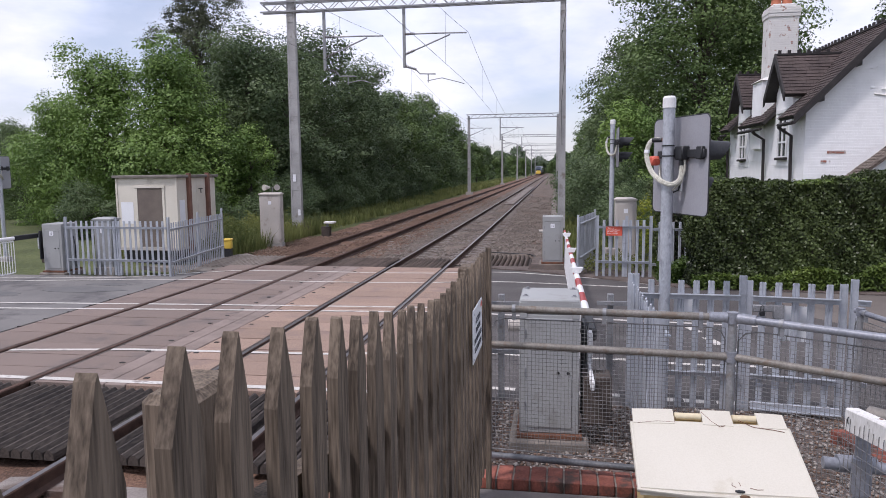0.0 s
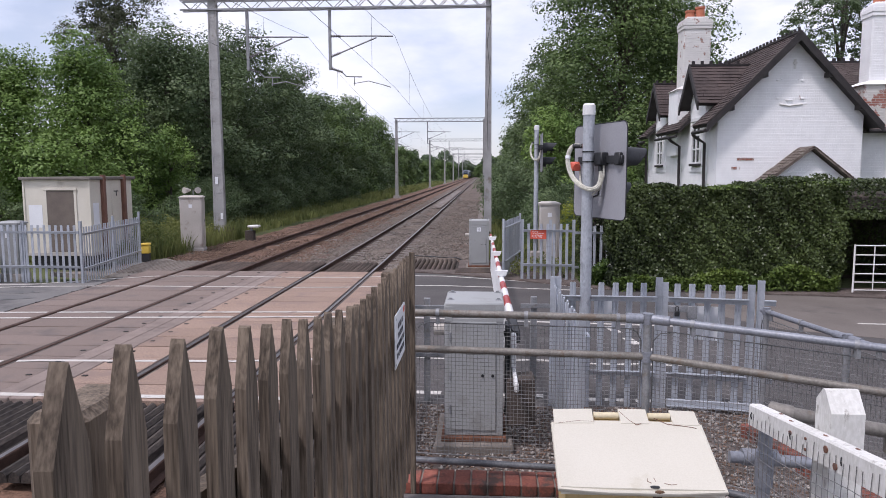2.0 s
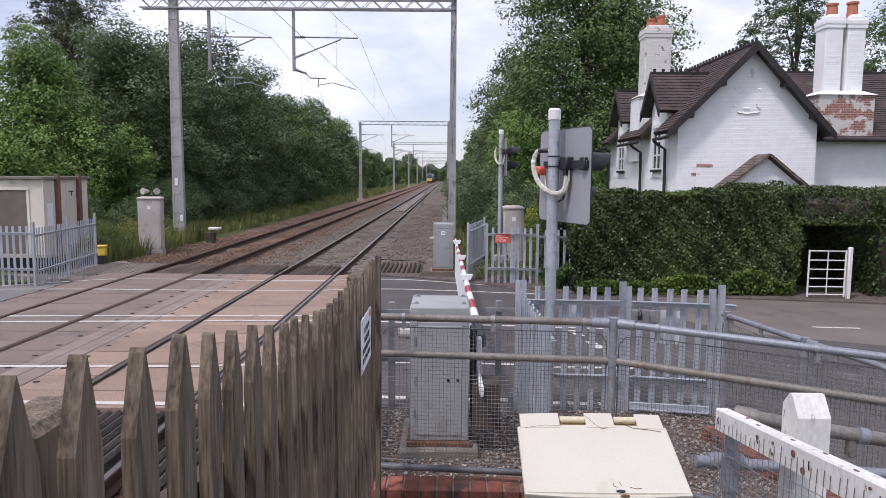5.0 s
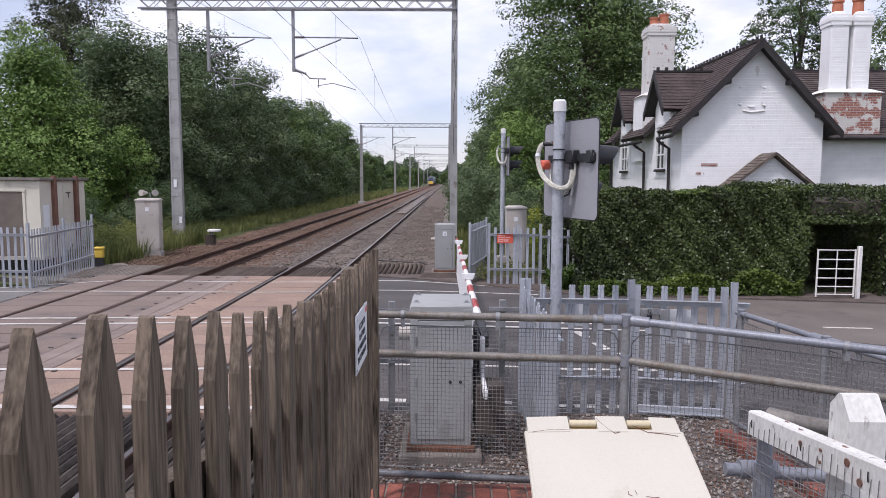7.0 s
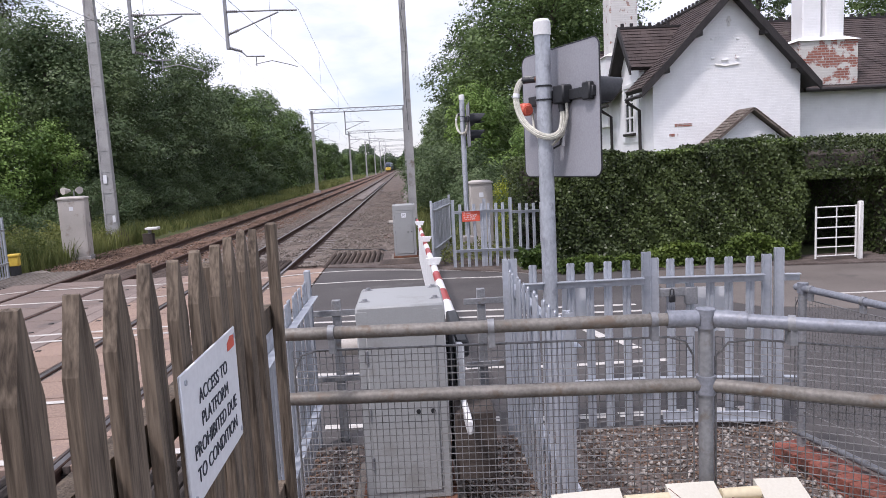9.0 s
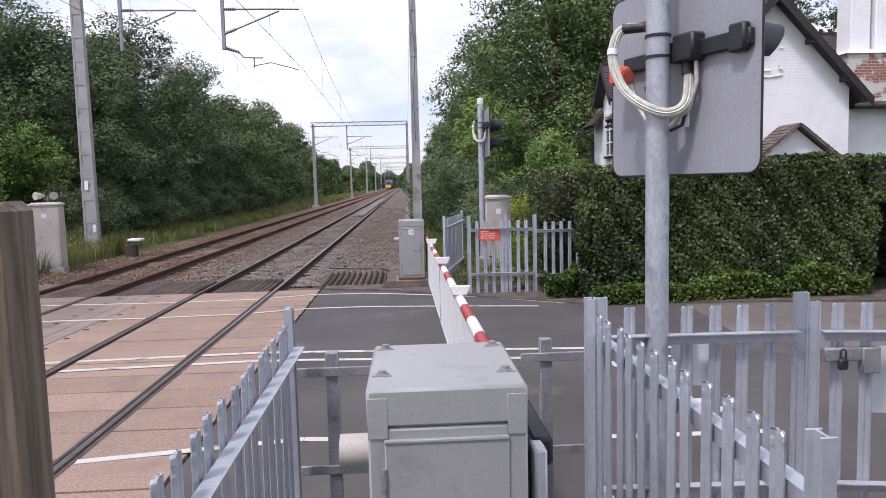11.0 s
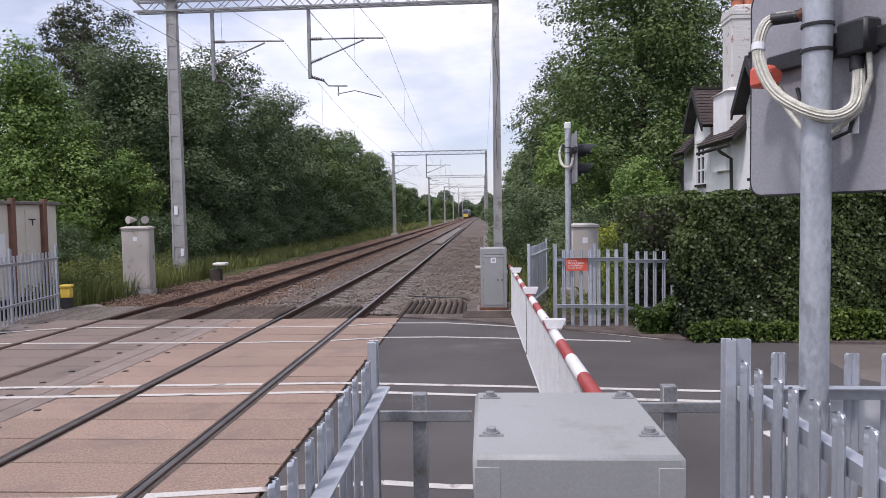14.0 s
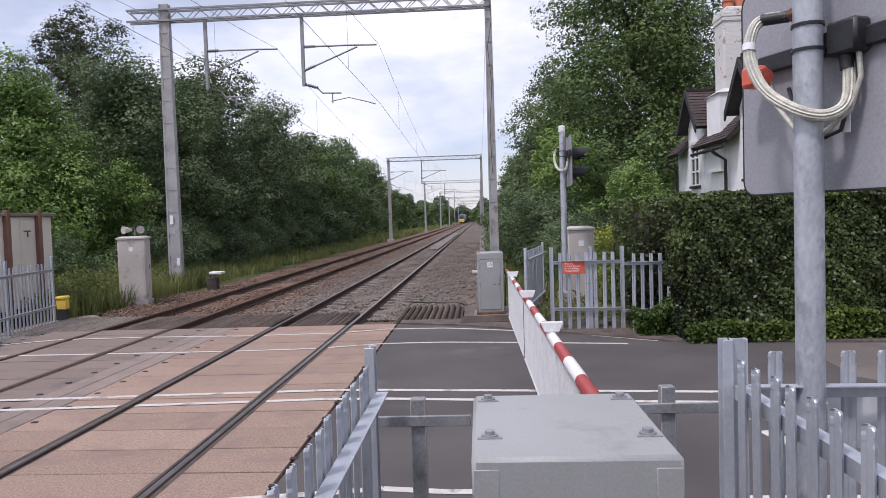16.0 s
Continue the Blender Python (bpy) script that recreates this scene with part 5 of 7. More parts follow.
def wigwag(at, rz, label, height=3.33, board_z=2.62):
    """Crossing signal: post, board with its back to the walk, two hooded lamps on the board's +x face."""
    t = thing("crossing_signal", label, "crossing signal", at, rz, group="crossing signals")
    part("post", G().cyl((0, 0, -0.1), (0, 0, height - 0.1), 0.06, n=20), GALV_POST, t)
    part("cap", G().cyl((0, 0, height - 0.12), (0, 0, height - 0.02), 0.068, 0.066, n=20).cyl((0, 0, height - 0.02), (0, 0, height), 0.066, 0.05, n=20), WHITE, t, "pale rounded cap")
    bx = 0.13
    r = 0.07
    pl = []
    for cy, cz, a0 in ((0.47, 0.43, 0), (-0.47, 0.43, 90), (-0.47, -0.43, 180), (0.47, -0.43, 270)):
        for k in range(5):
            a = radians(a0 + 22.5 * k)
            pl.append((cy + r * math.cos(a), cz + r * math.sin(a)))
    bd = part("backboard", G().prism(pl, lambda u, w, s: (bx + 0.006 * s, u, board_z + w)), BOARD, t, "plain grey back of the signal board", smooth=0)
    part("board_rim", G().tube([(bx + 0.003, u, board_z + w) for u, w in pl + pl[:1]], 0.006, 6), BLACK, bd)
    part("bracket", G().box(0.04, -0.2, board_z + 0.06, bx, -0.05, board_z + 0.2, 0.012).box(0.05, -0.09, board_z + 0.09, bx, 0.12, board_z + 0.17, 0.01).box(bx - 0.035, -0.5, board_z + 0.08, bx - 0.001, 0.4, board_z + 0.16, 0.006).box(bx - 0.05, -0.48, board_z + 0.06, bx - 0.001, -0.38, board_z + 0.19, 0.01), BLACK, t, "black lamp bracket")
    for z in (board_z + 0.205, board_z + 0.1):
        part("clamp", G().cyl((0, 0, z - 0.007), (0, 0, z + 0.007), 0.066, n=20), BLACK, t)
    for cy, cz in ((-0.27, 0.12), (0.27, 0.12), (0.0, -0.24)):
        lamp = part("lamp", G().cyl((bx + 0.006, cy, board_z + cz), (bx + 0.12, cy, board_z + cz), 0.13, n=20), BLACK, t)
        g = G()
        n = 16
        vs = []
        for j, (x, rr_) in enumerate(((bx + 0.1, 0.135), (bx + 0.38, 0.12))):
            for k in range(n + 1):
                a = radians(-30 + 240 * k / n)
                for q in (rr_, rr_ - 0.006):
                    vs.append((x if j == 0 else x - 0.1 * (1 - math.sin(max(0, a)) if k else 0), cy + q * math.cos(a), board_z + cz + q * math.sin(a)))
        m_ = 2 * (n + 1)
        fs = []
        for k in range(n):
            for q in (0, 1):
                fs.append((2 * k + q, 2 * k + 2 + q, m_ + 2 * k + 2 + q, m_ + 2 * k + q))
            fs.append((m_ + 2 * k, m_ + 2 * k + 1, m_ + 2 * k + 3, m_ + 2 * k + 2))
        part("hood", g.add(vs, fs), BLACK, lamp)
    hose = [(-0.02, 0.1, board_z + 0.27), (-0.08, 0.17, board_z + 0.27), (-0.12, 0.19, board_z + 0.22), (-0.145, 0.18, board_z + 0.1), (-0.13, 0.11, board_z - 0.05), (-0.09, -0.01, board_z - 0.15), (-0.02, -0.1, board_z - 0.19), (0.05, -0.14, board_z - 0.15), (0.085, -0.13, board_z - 0.04), (0.09, -0.11, board_z + 0.09)]
    fine = []
    for i in range(len(hose) - 1):
        p = [Vector(hose[max(0, min(len(hose) - 1, i + q))]) for q in (-1, 0, 1, 2)]
        for s in (0, 0.25, 0.5, 0.75):
            fine.append(0.5 * ((2 * p[1]) + (p[2] - p[0]) * s + (2 * p[0] - 5 * p[1] + 4 * p[2] - p[3]) * s * s + (3 * p[1] - p[0] - 3 * p[2] + p[3]) * s ** 3))
    fine.append(Vector(hose[-1]))
    ribbed = G().tube(fine, 0.021, 24)
    for i in range(1, len(ribbed.v), 2):
        c = fine[i // 24]
        ribbed.v[i] = tuple(c + (Vector(ribbed.v[i]) - c) * 1.2)
    part("conduit", ribbed, CONDUIT, t, "pale braided flexible conduit", smooth=0)
    part("conduit_ferrule", G().cyl(fine[10], fine[11], 0.029, n=14), SIGNWHITE, t, "white tape band")
    part("conduit_elbow", G().cyl((-0.085, 0.175, board_z + 0.27), (-0.01, 0.09, board_z + 0.27), 0.026, n=14), BLACK, t)
    part("conduit_socket", G().cyl((0.087, -0.12, board_z - 0.0), (0.09, -0.11, board_z + 0.1), 0.029, n=14), BLACK, t)
    part("conduit_gland", G().cyl((-0.02, 0.1, board_z + 0.27), (0.0, 0.05, board_z + 0.27), 0.022, n=14).cyl((-0.006, 0.075, board_z + 0.27), (0.0, 0.05, board_z + 0.27), 0.034, n=8), RUST, t, "rusty brown gland on the post")
    part("thin_conduit", G().tube([(0.09, -0.17, board_z + 0.08), (0.09, -0.18, board_z - 0.04), (0.07, -0.15, board_z - 0.17), (0.03, -0.06, board_z - 0.25), (0.0, 0.08, board_z - 0.22), (0.02, 0.2, board_z - 0.1), (0.06, 0.28, board_z + 0.02)], 0.011, 10), CONDUIT, t, "thin braided conduit to the indicator lamp")
    rep_ = part("red_repeater", G().box(-0.02, 0.29, board_z + 0.005, 0.07, 0.39, board_z + 0.105, 0.015), LAMP_RED, t, "small orange-red indicator lamp")
    part("repeater_face", G().cyl((0.025, 0.291, board_z + 0.05), (0.01, 0.262, board_z + 0.042), 0.04, n=18).tube([(0.012 + 0.028 * math.cos(k * 0.5236), 0.2615, board_z + 0.042 + 0.028 * math.sin(k * 0.5236)) for k in range(13)], 0.004, 6), LAMP_RED, rep_)
    part("thin_cable", G().tube([(0.1, -0.08, board_z + 0.06), (0.09, -0.13, board_z - 0.1), (0.07, -0.1, board_z - 0.25), (0.06, 0.0, board_z - 0.28), (0.075, 0.12, board_z - 0.2), (0.09, 0.2, board_z - 0.02)], 0.009, 8), BLACK, t)
    part("tag", G().box(0.085, -0.13, board_z - 0.26, 0.09, -0.08, board_z - 0.17), SIGNWHITE, t)
    return t


sig = wigwag((2.15, 7.9, 0.0), 20.9, "galvanised crossing signal post with a grey board and black hooded lamps")
sig2 = copy_thing(sig, pose(2.42, 19.05, 0.5, 0, 0, -1))
sig2["label"] = "far crossing signal on a galvanised post behind the palisade"
part("footing", G().box(-0.15, -0.15, -0.6, 0.15, 0.15, 0.02, 0.02), CONCRETE, sig2)
sig3 = copy_thing(sig, pose(-15.9, 19.6, 0.0, 0, 0, 175))
sig3["label"] = "crossing signal post beside the far road"
part("footing", G().box(-0.15, -0.15, -0.25, 0.15, 0.15, 0.02, 0.02), CONCRETE, sig3)

warn = thing("warning_sign", "red trespass warning sign with white lettering on the palisade", "sign", (2.36, 17.27, 1.12))
part("plate", G().box(-0.19, -0.004, -0.11, 0.19, 0.004, 0.11, 0.002), SIGN_RED, warn)
writing("lettering", "Warning\nDo not trespass\non the Railway\nPenalty £1000", 0.043, SIGNWHITE, warn, Matrix(((1, 0, 0, -0.16), (0, 0, -1, -0.0055), (0, 1, 0, 0.058), (0, 0, 0, 1))), gap=1.0)

# ---- train ----
TRAIN_SEC = [(-1.25, 0.9), (-1.36, 1.3), (-1.36, 2.1), (-1.2, 2.9), (-0.95, 3.35), (-0.5, 3.6), (0.5, 3.6), (0.95, 3.35), (1.2, 2.9), (1.36, 2.1), (1.36, 1.3), (1.25, 0.9)]


def loft(rings):
    """A skin through rings of as many points each, closed at both ends."""
    n = len(rings[0])
    vs = [p for q in rings for p in q]
    fs = [(j * n + i, j * n + (i + 1) % n, (j + 1) * n + (i + 1) % n, (j + 1) * n + i) for j in range(len(rings) - 1) for i in range(n)]
    return G().add(vs, fs + [tuple(range(n)), tuple((len(rings) - 1) * n + i for i in range(n))])


def train(x, y, coaches):
    """Long-nosed express, its rounded end towards -y."""
    t = thing("train", "dark blue express train with a yellow nose far along the line", "train", (x, y, 0))
    for k in range(coaches):
        y0, y1 = (3.2 if k == 0 else 23.6 * k), 23.6 * (k + 1) - 0.5
        car = part("coach", loft([[(u, yy, w) for u, w in TRAIN_SEC] for yy in (y0, y1)]), TRAIN_BLUE, t)
        for sd in (-1, 1):
            part("window_band", G().add([(sd * (1.372 - 0.2 * max(0, z - 2.1)), yy, z) for yy in (y0 + 1.5, y1 - 1.2) for z in (2.0, 2.75)] + [(sd * (1.33 - 0.2 * max(0, z - 2.1)), yy, z) for yy in (y0 + 1.5, y1 - 1.2) for z in (2.0, 2.75)], [(0, 1, 3, 2), (4, 5, 7, 6), (0, 1, 5, 4), (2, 3, 7, 6), (0, 2, 6, 4), (1, 3, 7, 5)]), GLASS_DARK, car, "dark window band", smooth=0)
        for yy in (y0 + 2.4, y1 - 3.5):
            bog = part("bogie", G().box(-1.0, yy - 1.5, 0.35, 1.0, yy + 1.5, 0.95, 0.05), DARK_IRON, car)
            for sd in (-1, 1):
                for dy in (-1.1, 1.1):
                    part("wheel", G().cyl((sd * 0.7, yy + dy, 0.43), (sd * 0.83, yy + dy, 0.43), 0.42, n=14), DARK_IRON, bog)
    rings = []
    for s in (0.0, 0.25, 0.5, 0.75, 1.0):
        wide, roof = 0.72 + 0.28 * math.sin(s * math.pi / 2), 0.55 + 0.45 * math.sin(s * math.pi / 2)
        rings.append([(u * wide, 3.2 * s, 0.9 + (w - 0.9) * roof) for u, w in TRAIN_SEC])
    nose = part("nose", loft(rings), TRAIN_BLUE, t)
    part("yellow_panel", G().prism([(-0.92, 0.55), (0.92, 0.55), (1.05, 1.5), (0.8, 1.75), (-0.8, 1.75), (-1.05, 1.5)], lambda u, w, s: (u, -0.12 + 0.2 * s, w)), YELLOW, nose, "bright yellow front panel", smooth=0)
    part("windscreen", G().add([(-0.75, -0.03, 1.95), (0.75, -0.03, 1.95), (0.62, 0.62, 3.02), (-0.62, 0.62, 3.02), (-0.75, 0.3, 1.95), (0.75, 0.3, 1.95), (0.62, 0.9, 3.0), (-0.62, 0.9, 3.0)], [(0, 1, 2, 3), (4, 5, 6, 7), (0, 1, 5, 4), (1, 2, 6, 5), (2, 3, 7, 6), (3, 0, 4, 7)]), GLASS_DARK, nose, "sloping dark windscreen", smooth=0)
    for sd in (-1, 1):
        part("headlight", G().box(sd * 0.78 - 0.16, -0.14, 1.3, sd * 0.78 + 0.16, -0.05, 1.6, 0.04), SIGNWHITE, nose)
    return t


train(-6.3, 285.0, 2)

# ---- cabinets and hut ----


def cabinet(at, rz, w, d, h, material, label, horns=False):
    t = thing("equipment_cabinet", label, "cabinet", at, rz, group="equipment cabinets")
    part("base", G().box(-w / 2 - 0.03, -d / 2 - 0.03, -0.3, w / 2 + 0.03, d / 2 + 0.03, 0.06, 0.015), CONCRETE, t)
    part("body", G().box(-w / 2, -d / 2, 0.06, w / 2, d / 2, h - 0.06, 0.012), material, t)
    part("roof", G().add([(sx * (w / 2 + 0.03), sy * (d / 2 + 0.03), h - 0.06) for sx, sy in ((-1, -1), (1, -1), (1, 1), (-1, 1))] + [(sx * (w / 2 + 0.03), sy * (d / 2 + 0.03), h - 0.02) for sx, sy in ((-1, -1), (1, -1), (1, 1), (-1, 1))] + [(sx * (w / 2 - 0.08), sy * (d / 2 - 0.08), h + 0.02) for sx, sy in ((-1, -1), (1, -1), (1, 1), (-1, 1))],
         [(0, 1, 2, 3), (0, 1, 5, 4), (1, 2, 6, 5), (2, 3, 7, 6), (3, 0, 4, 7), (4, 5, 9, 8), (5, 6, 10, 9), (6, 7, 11, 10), (7, 4, 8, 11), (8, 9, 10, 11)]), material, t, smooth=0)
    door = part("door", G().box(w / 2, -d / 2 + 0.04, 0.14, w / 2 + 0.014, d / 2 - 0.04, h - 0.14, 0.004), material, t)
    part("handle", G().box(w / 2 + 0.014, 0.05, h * 0.5, w / 2 + 0.035, 0.075, h * 0.5 + 0.13, 0.004), GALV_OLD, door)
    part("front_panel", G().box(-w / 2 + 0.05, -d / 2 - 0.01, 0.14, w / 2 - 0.05, -d / 2, h - 0.14, 0.003), material, t)
    part("small_label", G().box(-0.06, -d / 2 - 0.013, h - 0.4, 0.05, -d / 2 - 0.0105, h - 0.28), SIGNWHITE, t)
    if horns:
        hs = part("horn_bracket", G().cyl((0.05, 0, h), (0.05, 0, h + 0.2), 0.02), GALV_OLD, t)
        for x, dx in ((-0.04, -0.16), (0.13, 0.13)):
            part("horn", G().tube([(x, 0, h + 0.2), (x + dx * 0.4, -0.1, h + 0.2), (x + dx, -0.22, h + 0.2)], 0.03, 14, 0.11), CAB_PALE, hs, "grey horn loudspeaker")
    return t


cabinet((-9.12, 24.35, -0.05), 12, 0.72, 0.62, 1.86, CAB_PALE, "tall pale grey cabinet topped with horn loudspeakers in long grass", True)
cabinet((2.87, 20.1, 0.0), 0, 0.54, 0.5, 1.78, CAB_PALE, "pale grey cabinet behind the far palisade")
cabinet((-11.0, 17.6, 0.0), 0, 0.5, 0.4, 1.38, CAB_GREY, "small grey cabinet in the hut compound")
lbox = thing("lineside_box", "small white-lidded box on a stub post by the mast", "box", (-8.45, 28.4, -0.15))
part("stub", G().box(-0.18, -0.12, 0.0, 0.18, 0.12, 0.42, 0.01), TIMBER_DARK, lbox)
part("lid", G().box(-0.05, -0.2, 0.55, 0.38, 0.2, 0.64, 0.02), WHITE_WORN, lbox)
part("arm", G().box(0.0, -0.05, 0.42, 0.1, 0.05, 0.55), GALV_OLD, lbox)
ybox = thing("yellow_box", "small yellow grit box at the fence end", "box", (-9.02, 20.65, 0.1), 10)
part("body", G().box(-0.11, -0.1, 0.12, 0.11, 0.1, 0.36, 0.02), YELLOW, ybox)
part("lid", G().box(-0.13, -0.12, 0.36, 0.13, 0.12, 0.43, 0.02), YELLOW, ybox)
part("foot", G().box(-0.1, -0.09, -0.3, 0.1, 0.09, 0.12), BLACK, ybox)

hut = thing("crossing_hut", "cream panelled flat-roofed crossing hut with a shuttered window", "hut", (-11.15, 21.0, 0.0))
# Solid black block puts in the shade of the open gap below.
part("underfloor_shade", G().box(-0.85, -1.1, -0.2, 0.85, 1.1, 0.25), BLACK, hut, "black block standing in for shade under the floor")
part("wall_box", G().box(-0.97, -1.2, 0.25, 0.97, 1.22, 2.42, 0.01), CREAM, hut)
part("roof", G().box(-1.06, -1.3, 2.42, 1.06, 1.32, 2.5, 0.012), FELT, hut, "brown-edged flat roof")
part("floor_edge", G().box(-0.99, -1.22, 0.24, 0.99, 1.24, 0.32), CAB_PALE, hut)
win = part("shuttered_window", G().box(-0.3, -1.215, 0.35, 0.52, -1.2, 2.12), SHUTTER, hut, "brown shutter")
part("window_head", G().box(-0.38, -1.24, 2.12, 0.6, -1.2, 2.19, 0.004), CREAM, win)
for x in (-0.33, 0.55):
    part("window_jamb", G().box(x - 0.035, -1.225, 0.35, x + 0.035, -1.2, 2.12), CREAM, win)
for y in (-0.55, 0.62):
    part("brown_post", G().box(0.97, y - 0.07, 0.1, 1.08, y + 0.07, 2.56, 0.01), BROWN, hut, "brown corner strap")
part("side_door", G().box(0.97, -0.02, 0.3, 0.985, 0.5, 2.3, 0.004), CREAM, hut)
part("door_stay", G().box(0.985, 0.1, 2.05, 1.0, 0.35, 2.08).box(0.985, 0.22, 1.92, 1.0, 0.25, 2.05), BLACK, hut)
part("notice_sheet", G().box(0.972, -1.05, 1.1, 0.978, -0.75, 1.75), SIGNWHITE, hut)
part("front_notice", G().box(-0.85, -1.206, 1.05, -0.45, -1.2005, 1.7), SIGNWHITE, hut)
for x in (-0.97, 0.97):
    part("corner_trim", G().box(x - 0.025, -1.225, 0.25, x + 0.025, -1.175, 2.42), CREAM, hut)

# ---- overhead line ----


def mast(x, y, h, w0, group):
    t = thing("line_mast", "tall weathered grey steel mast of the overhead line", "mast", (x, y, 0), group=group)
    part("footing", G().box(-0.35, -0.35, -0.35, 0.35, 0.35, 0.12, 0.03), CONCRETE, t)
    for s in (-1, 1):
        part("channel", G().add([(s * a * (w0 if z < 1 else w0 * 0.72), b, z) for z in (0.1, h) for a, b in ((1, -0.11), (1, 0.11), (0.72, 0.11), (0.72, -0.11))], [(0, 1, 2, 3), (4, 5, 6, 7), (0, 1, 5, 4), (1, 2, 6, 5), (2, 3, 7, 6), (3, 0, 4, 7)]), MAST, t, smooth=0)
    part("web", G().add([(s * (w0 * 0.8 if z < 1 else w0 * 0.57), b, z) for z in (0.1, h) for s, b in ((-1, -0.085), (1, -0.085), (1, 0.085), (-1, 0.085))], [(0, 1, 2, 3), (4, 5, 6, 7), (0, 1, 5, 4), (1, 2, 6, 5), (2, 3, 7, 6), (3, 0, 4, 7)]), MAST, t, smooth=0)
    n = int(h / 0.75)
    for k in range(n):
        z = 0.5 + k * 0.75
        w = w0 * (1 - 0.28 * z / h)
        part("batten", G().box(-w * 0.95, -0.1, z - 0.2, w * 0.95, -0.085, z + 0.2).box(-w * 0.95, 0.085, z - 0.2, w * 0.95, 0.1, z + 0.2), MAST, t, smooth=0)
    return t


def gantry(y, h, xl, xr, left, group="overhead line gantries", detail=True):
    for x, w in ((left, 0.225 if detail else 0.17), (xr - 0.1, 0.15)):
        mt = mast(x, y, h + (0.55 if detail else 0.25), w, "overhead line masts")
        if detail and x == left:
            part("mast_sign", G().box(-0.1, -0.13, 2.15, 0.02, -0.115, 2.45), SIGNWHITE, mt)
            part("trackside_plate", G().box(0.08, -0.13, 0.75, 0.18, -0.115, 1.0), SIGNWHITE, mt)
    t = thing("gantry_beam", "lattice steel gantry beam across both tracks", "gantry", (0, y, 0), group=group)
    d = 0.37
    for dz, dy in ((0, -0.14), (0, 0.14), (d, -0.14), (d, 0.14)):
        part("chord", G().box(xl, dy - 0.03, h + dz - 0.03, xr, dy + 0.03, h + dz + 0.03), GALV_OLD, t, smooth=0)
    n = int((xr - xl) / 0.4)
    g = G()
    for i in range(n):
        x0, x1 = xl + (xr - xl) * i / n, xl + (xr - xl) * (i + 1) / n
        for dy in (-0.14, 0.14):
            g.tube([(x0, dy, h if i % 2 else h + d), (x1, dy, h + d if i % 2 else h)], 0.016, 5)
        g.tube([(x0, -0.14, h), (x1, 0.14, h)], 0.013, 5)
    part("lacing", g, GALV_OLD, t, smooth=0)
    for x, cx in ((-8.28, -6.0), (-5.0, -2.66)):
        drop = thing("cantilever", "grey drop tube with cantilever arm and brown insulators", "cantilever", (0, y, 0), group="overhead line cantilevers")
        part("drop_tube", G().box(x - 0.055, -0.05, h - 2.35, x + 0.055, 0.05, h, 0.01), GALV_OLD, drop)
        part("top_arm", G().tube([(x, 0, h - 1.05), (cx - 0.6, 0, h - 1.06), (cx + 0.15, 0, h - 1.08)], 0.03, 8), GALV_OLD, drop)
        part("stay_arm", G().tube([(x, 0, h - 1.85), (cx - 0.5, 0, h - 1.12)], 0.03, 8), GALV_OLD, drop)
        for p, q in (((x + 0.06, h - 1.05), (x + 0.4, h - 1.05)), ((x + 0.06, h - 1.82), (x + 0.38, h - 1.7)), ((x + 0.08, h - 2.3), (x + 0.45, h - 2.42)), ):
            g = G()
            for k in range(6):
                s = k / 5
                u, z = p[0] + (q[0] - p[0]) * s, p[1] + (q[1] - p[1]) * s
                e = (Vector((q[0], 0, q[1])) - Vector((p[0], 0, p[1]))).normalized() * 0.014
                c = Vector((u, 0, z))
                g.cyl(c - e, c + e, 0.055, n=10)
            part("insulator", g, INSULATOR, drop)
        part("register_arm", G().tube([(x, 0, h - 2.3), (x + 0.45, 0, h - 2.42), (x + 0.62, 0, h - 2.6), (x + 1.25, 0, h - 2.62)], 0.026, 8).tube([(x + 0.95, 0, h - 2.62), (x + 0.95, 0, h - 2.95)], 0.022, 6).tube([(x + 0.9, 0, h - 2.88), (x + 1.5, 0, h - 2.78), (cx - 0.2, 0, h - 2.95), (cx + 0.05, 0, h - 3.03)], 0.018, 6), GALV_OLD, drop)


gantry(28.3, 8.97, -10.9, 1.3, -9.65)
for k in range(6):
    gantry(76.4 + 47 * k, 8.0, -8.6, 1.15, -8.35, detail=False)

POSTS_Y = [-18.0, 28.3, 76.4, 123.4, 170.4, 217.4, 264.4, 311.4]
for cx in (-2.62, -6.05):
    wr = thing("overhead_wires", "thin dark contact and catenary wires with droppers", "wires", (0, 0, 0), group="overhead wires")
    gm, gc, gd = G(), G(), G()
    run_m, run_c = [], []
    for k, (a, b) in enumerate(zip(POSTS_Y[:-1], POSTS_Y[1:])):
        ha, hb = (8.97 if k in (0, 1) else 8.0), (8.97 if k == 0 else 8.0)
        za, zb = ha - 1.07, hb - 1.07
        sa, sb = (0.18 if k % 2 else -0.18), (-0.18 if k % 2 else 0.18)
        pts = [(cx + sa + (sb - sa) * s, a + (b - a) * s, za + (zb - za) * s - 4 * 1.0 * s * (1 - s)) for s in [i / 12 for i in range(13)]]
        run_m += pts if not run_m else pts[1:]
        ca, cb = ha - 3.05, hb - 3.05
        run_c += [(cx + sa, a, ca), (cx + sb, b, cb)] if not run_c else [(cx + sb, b, cb)]
        for s in (0.12, 0.3, 0.5, 0.7, 0.88):
            y = a + (b - a) * s
            gd.tube([(cx + sa + (sb - sa) * s, y, za + (zb - za) * s - 4 * s * (1 - s)), (cx + sa + (sb - sa) * s, y, ca + (cb - ca) * s)], 0.004, 4)
    gm.tube(run_m, 0.006, 5)
    gc.tube(run_c, 0.006, 5)
    part("catenary_wire", gm, WIRE, wr)
    part("contact_wire", gc, WIRE, wr)
    tagged(part("dropper_wires", gd, WIRE, wr), kind="stuff")
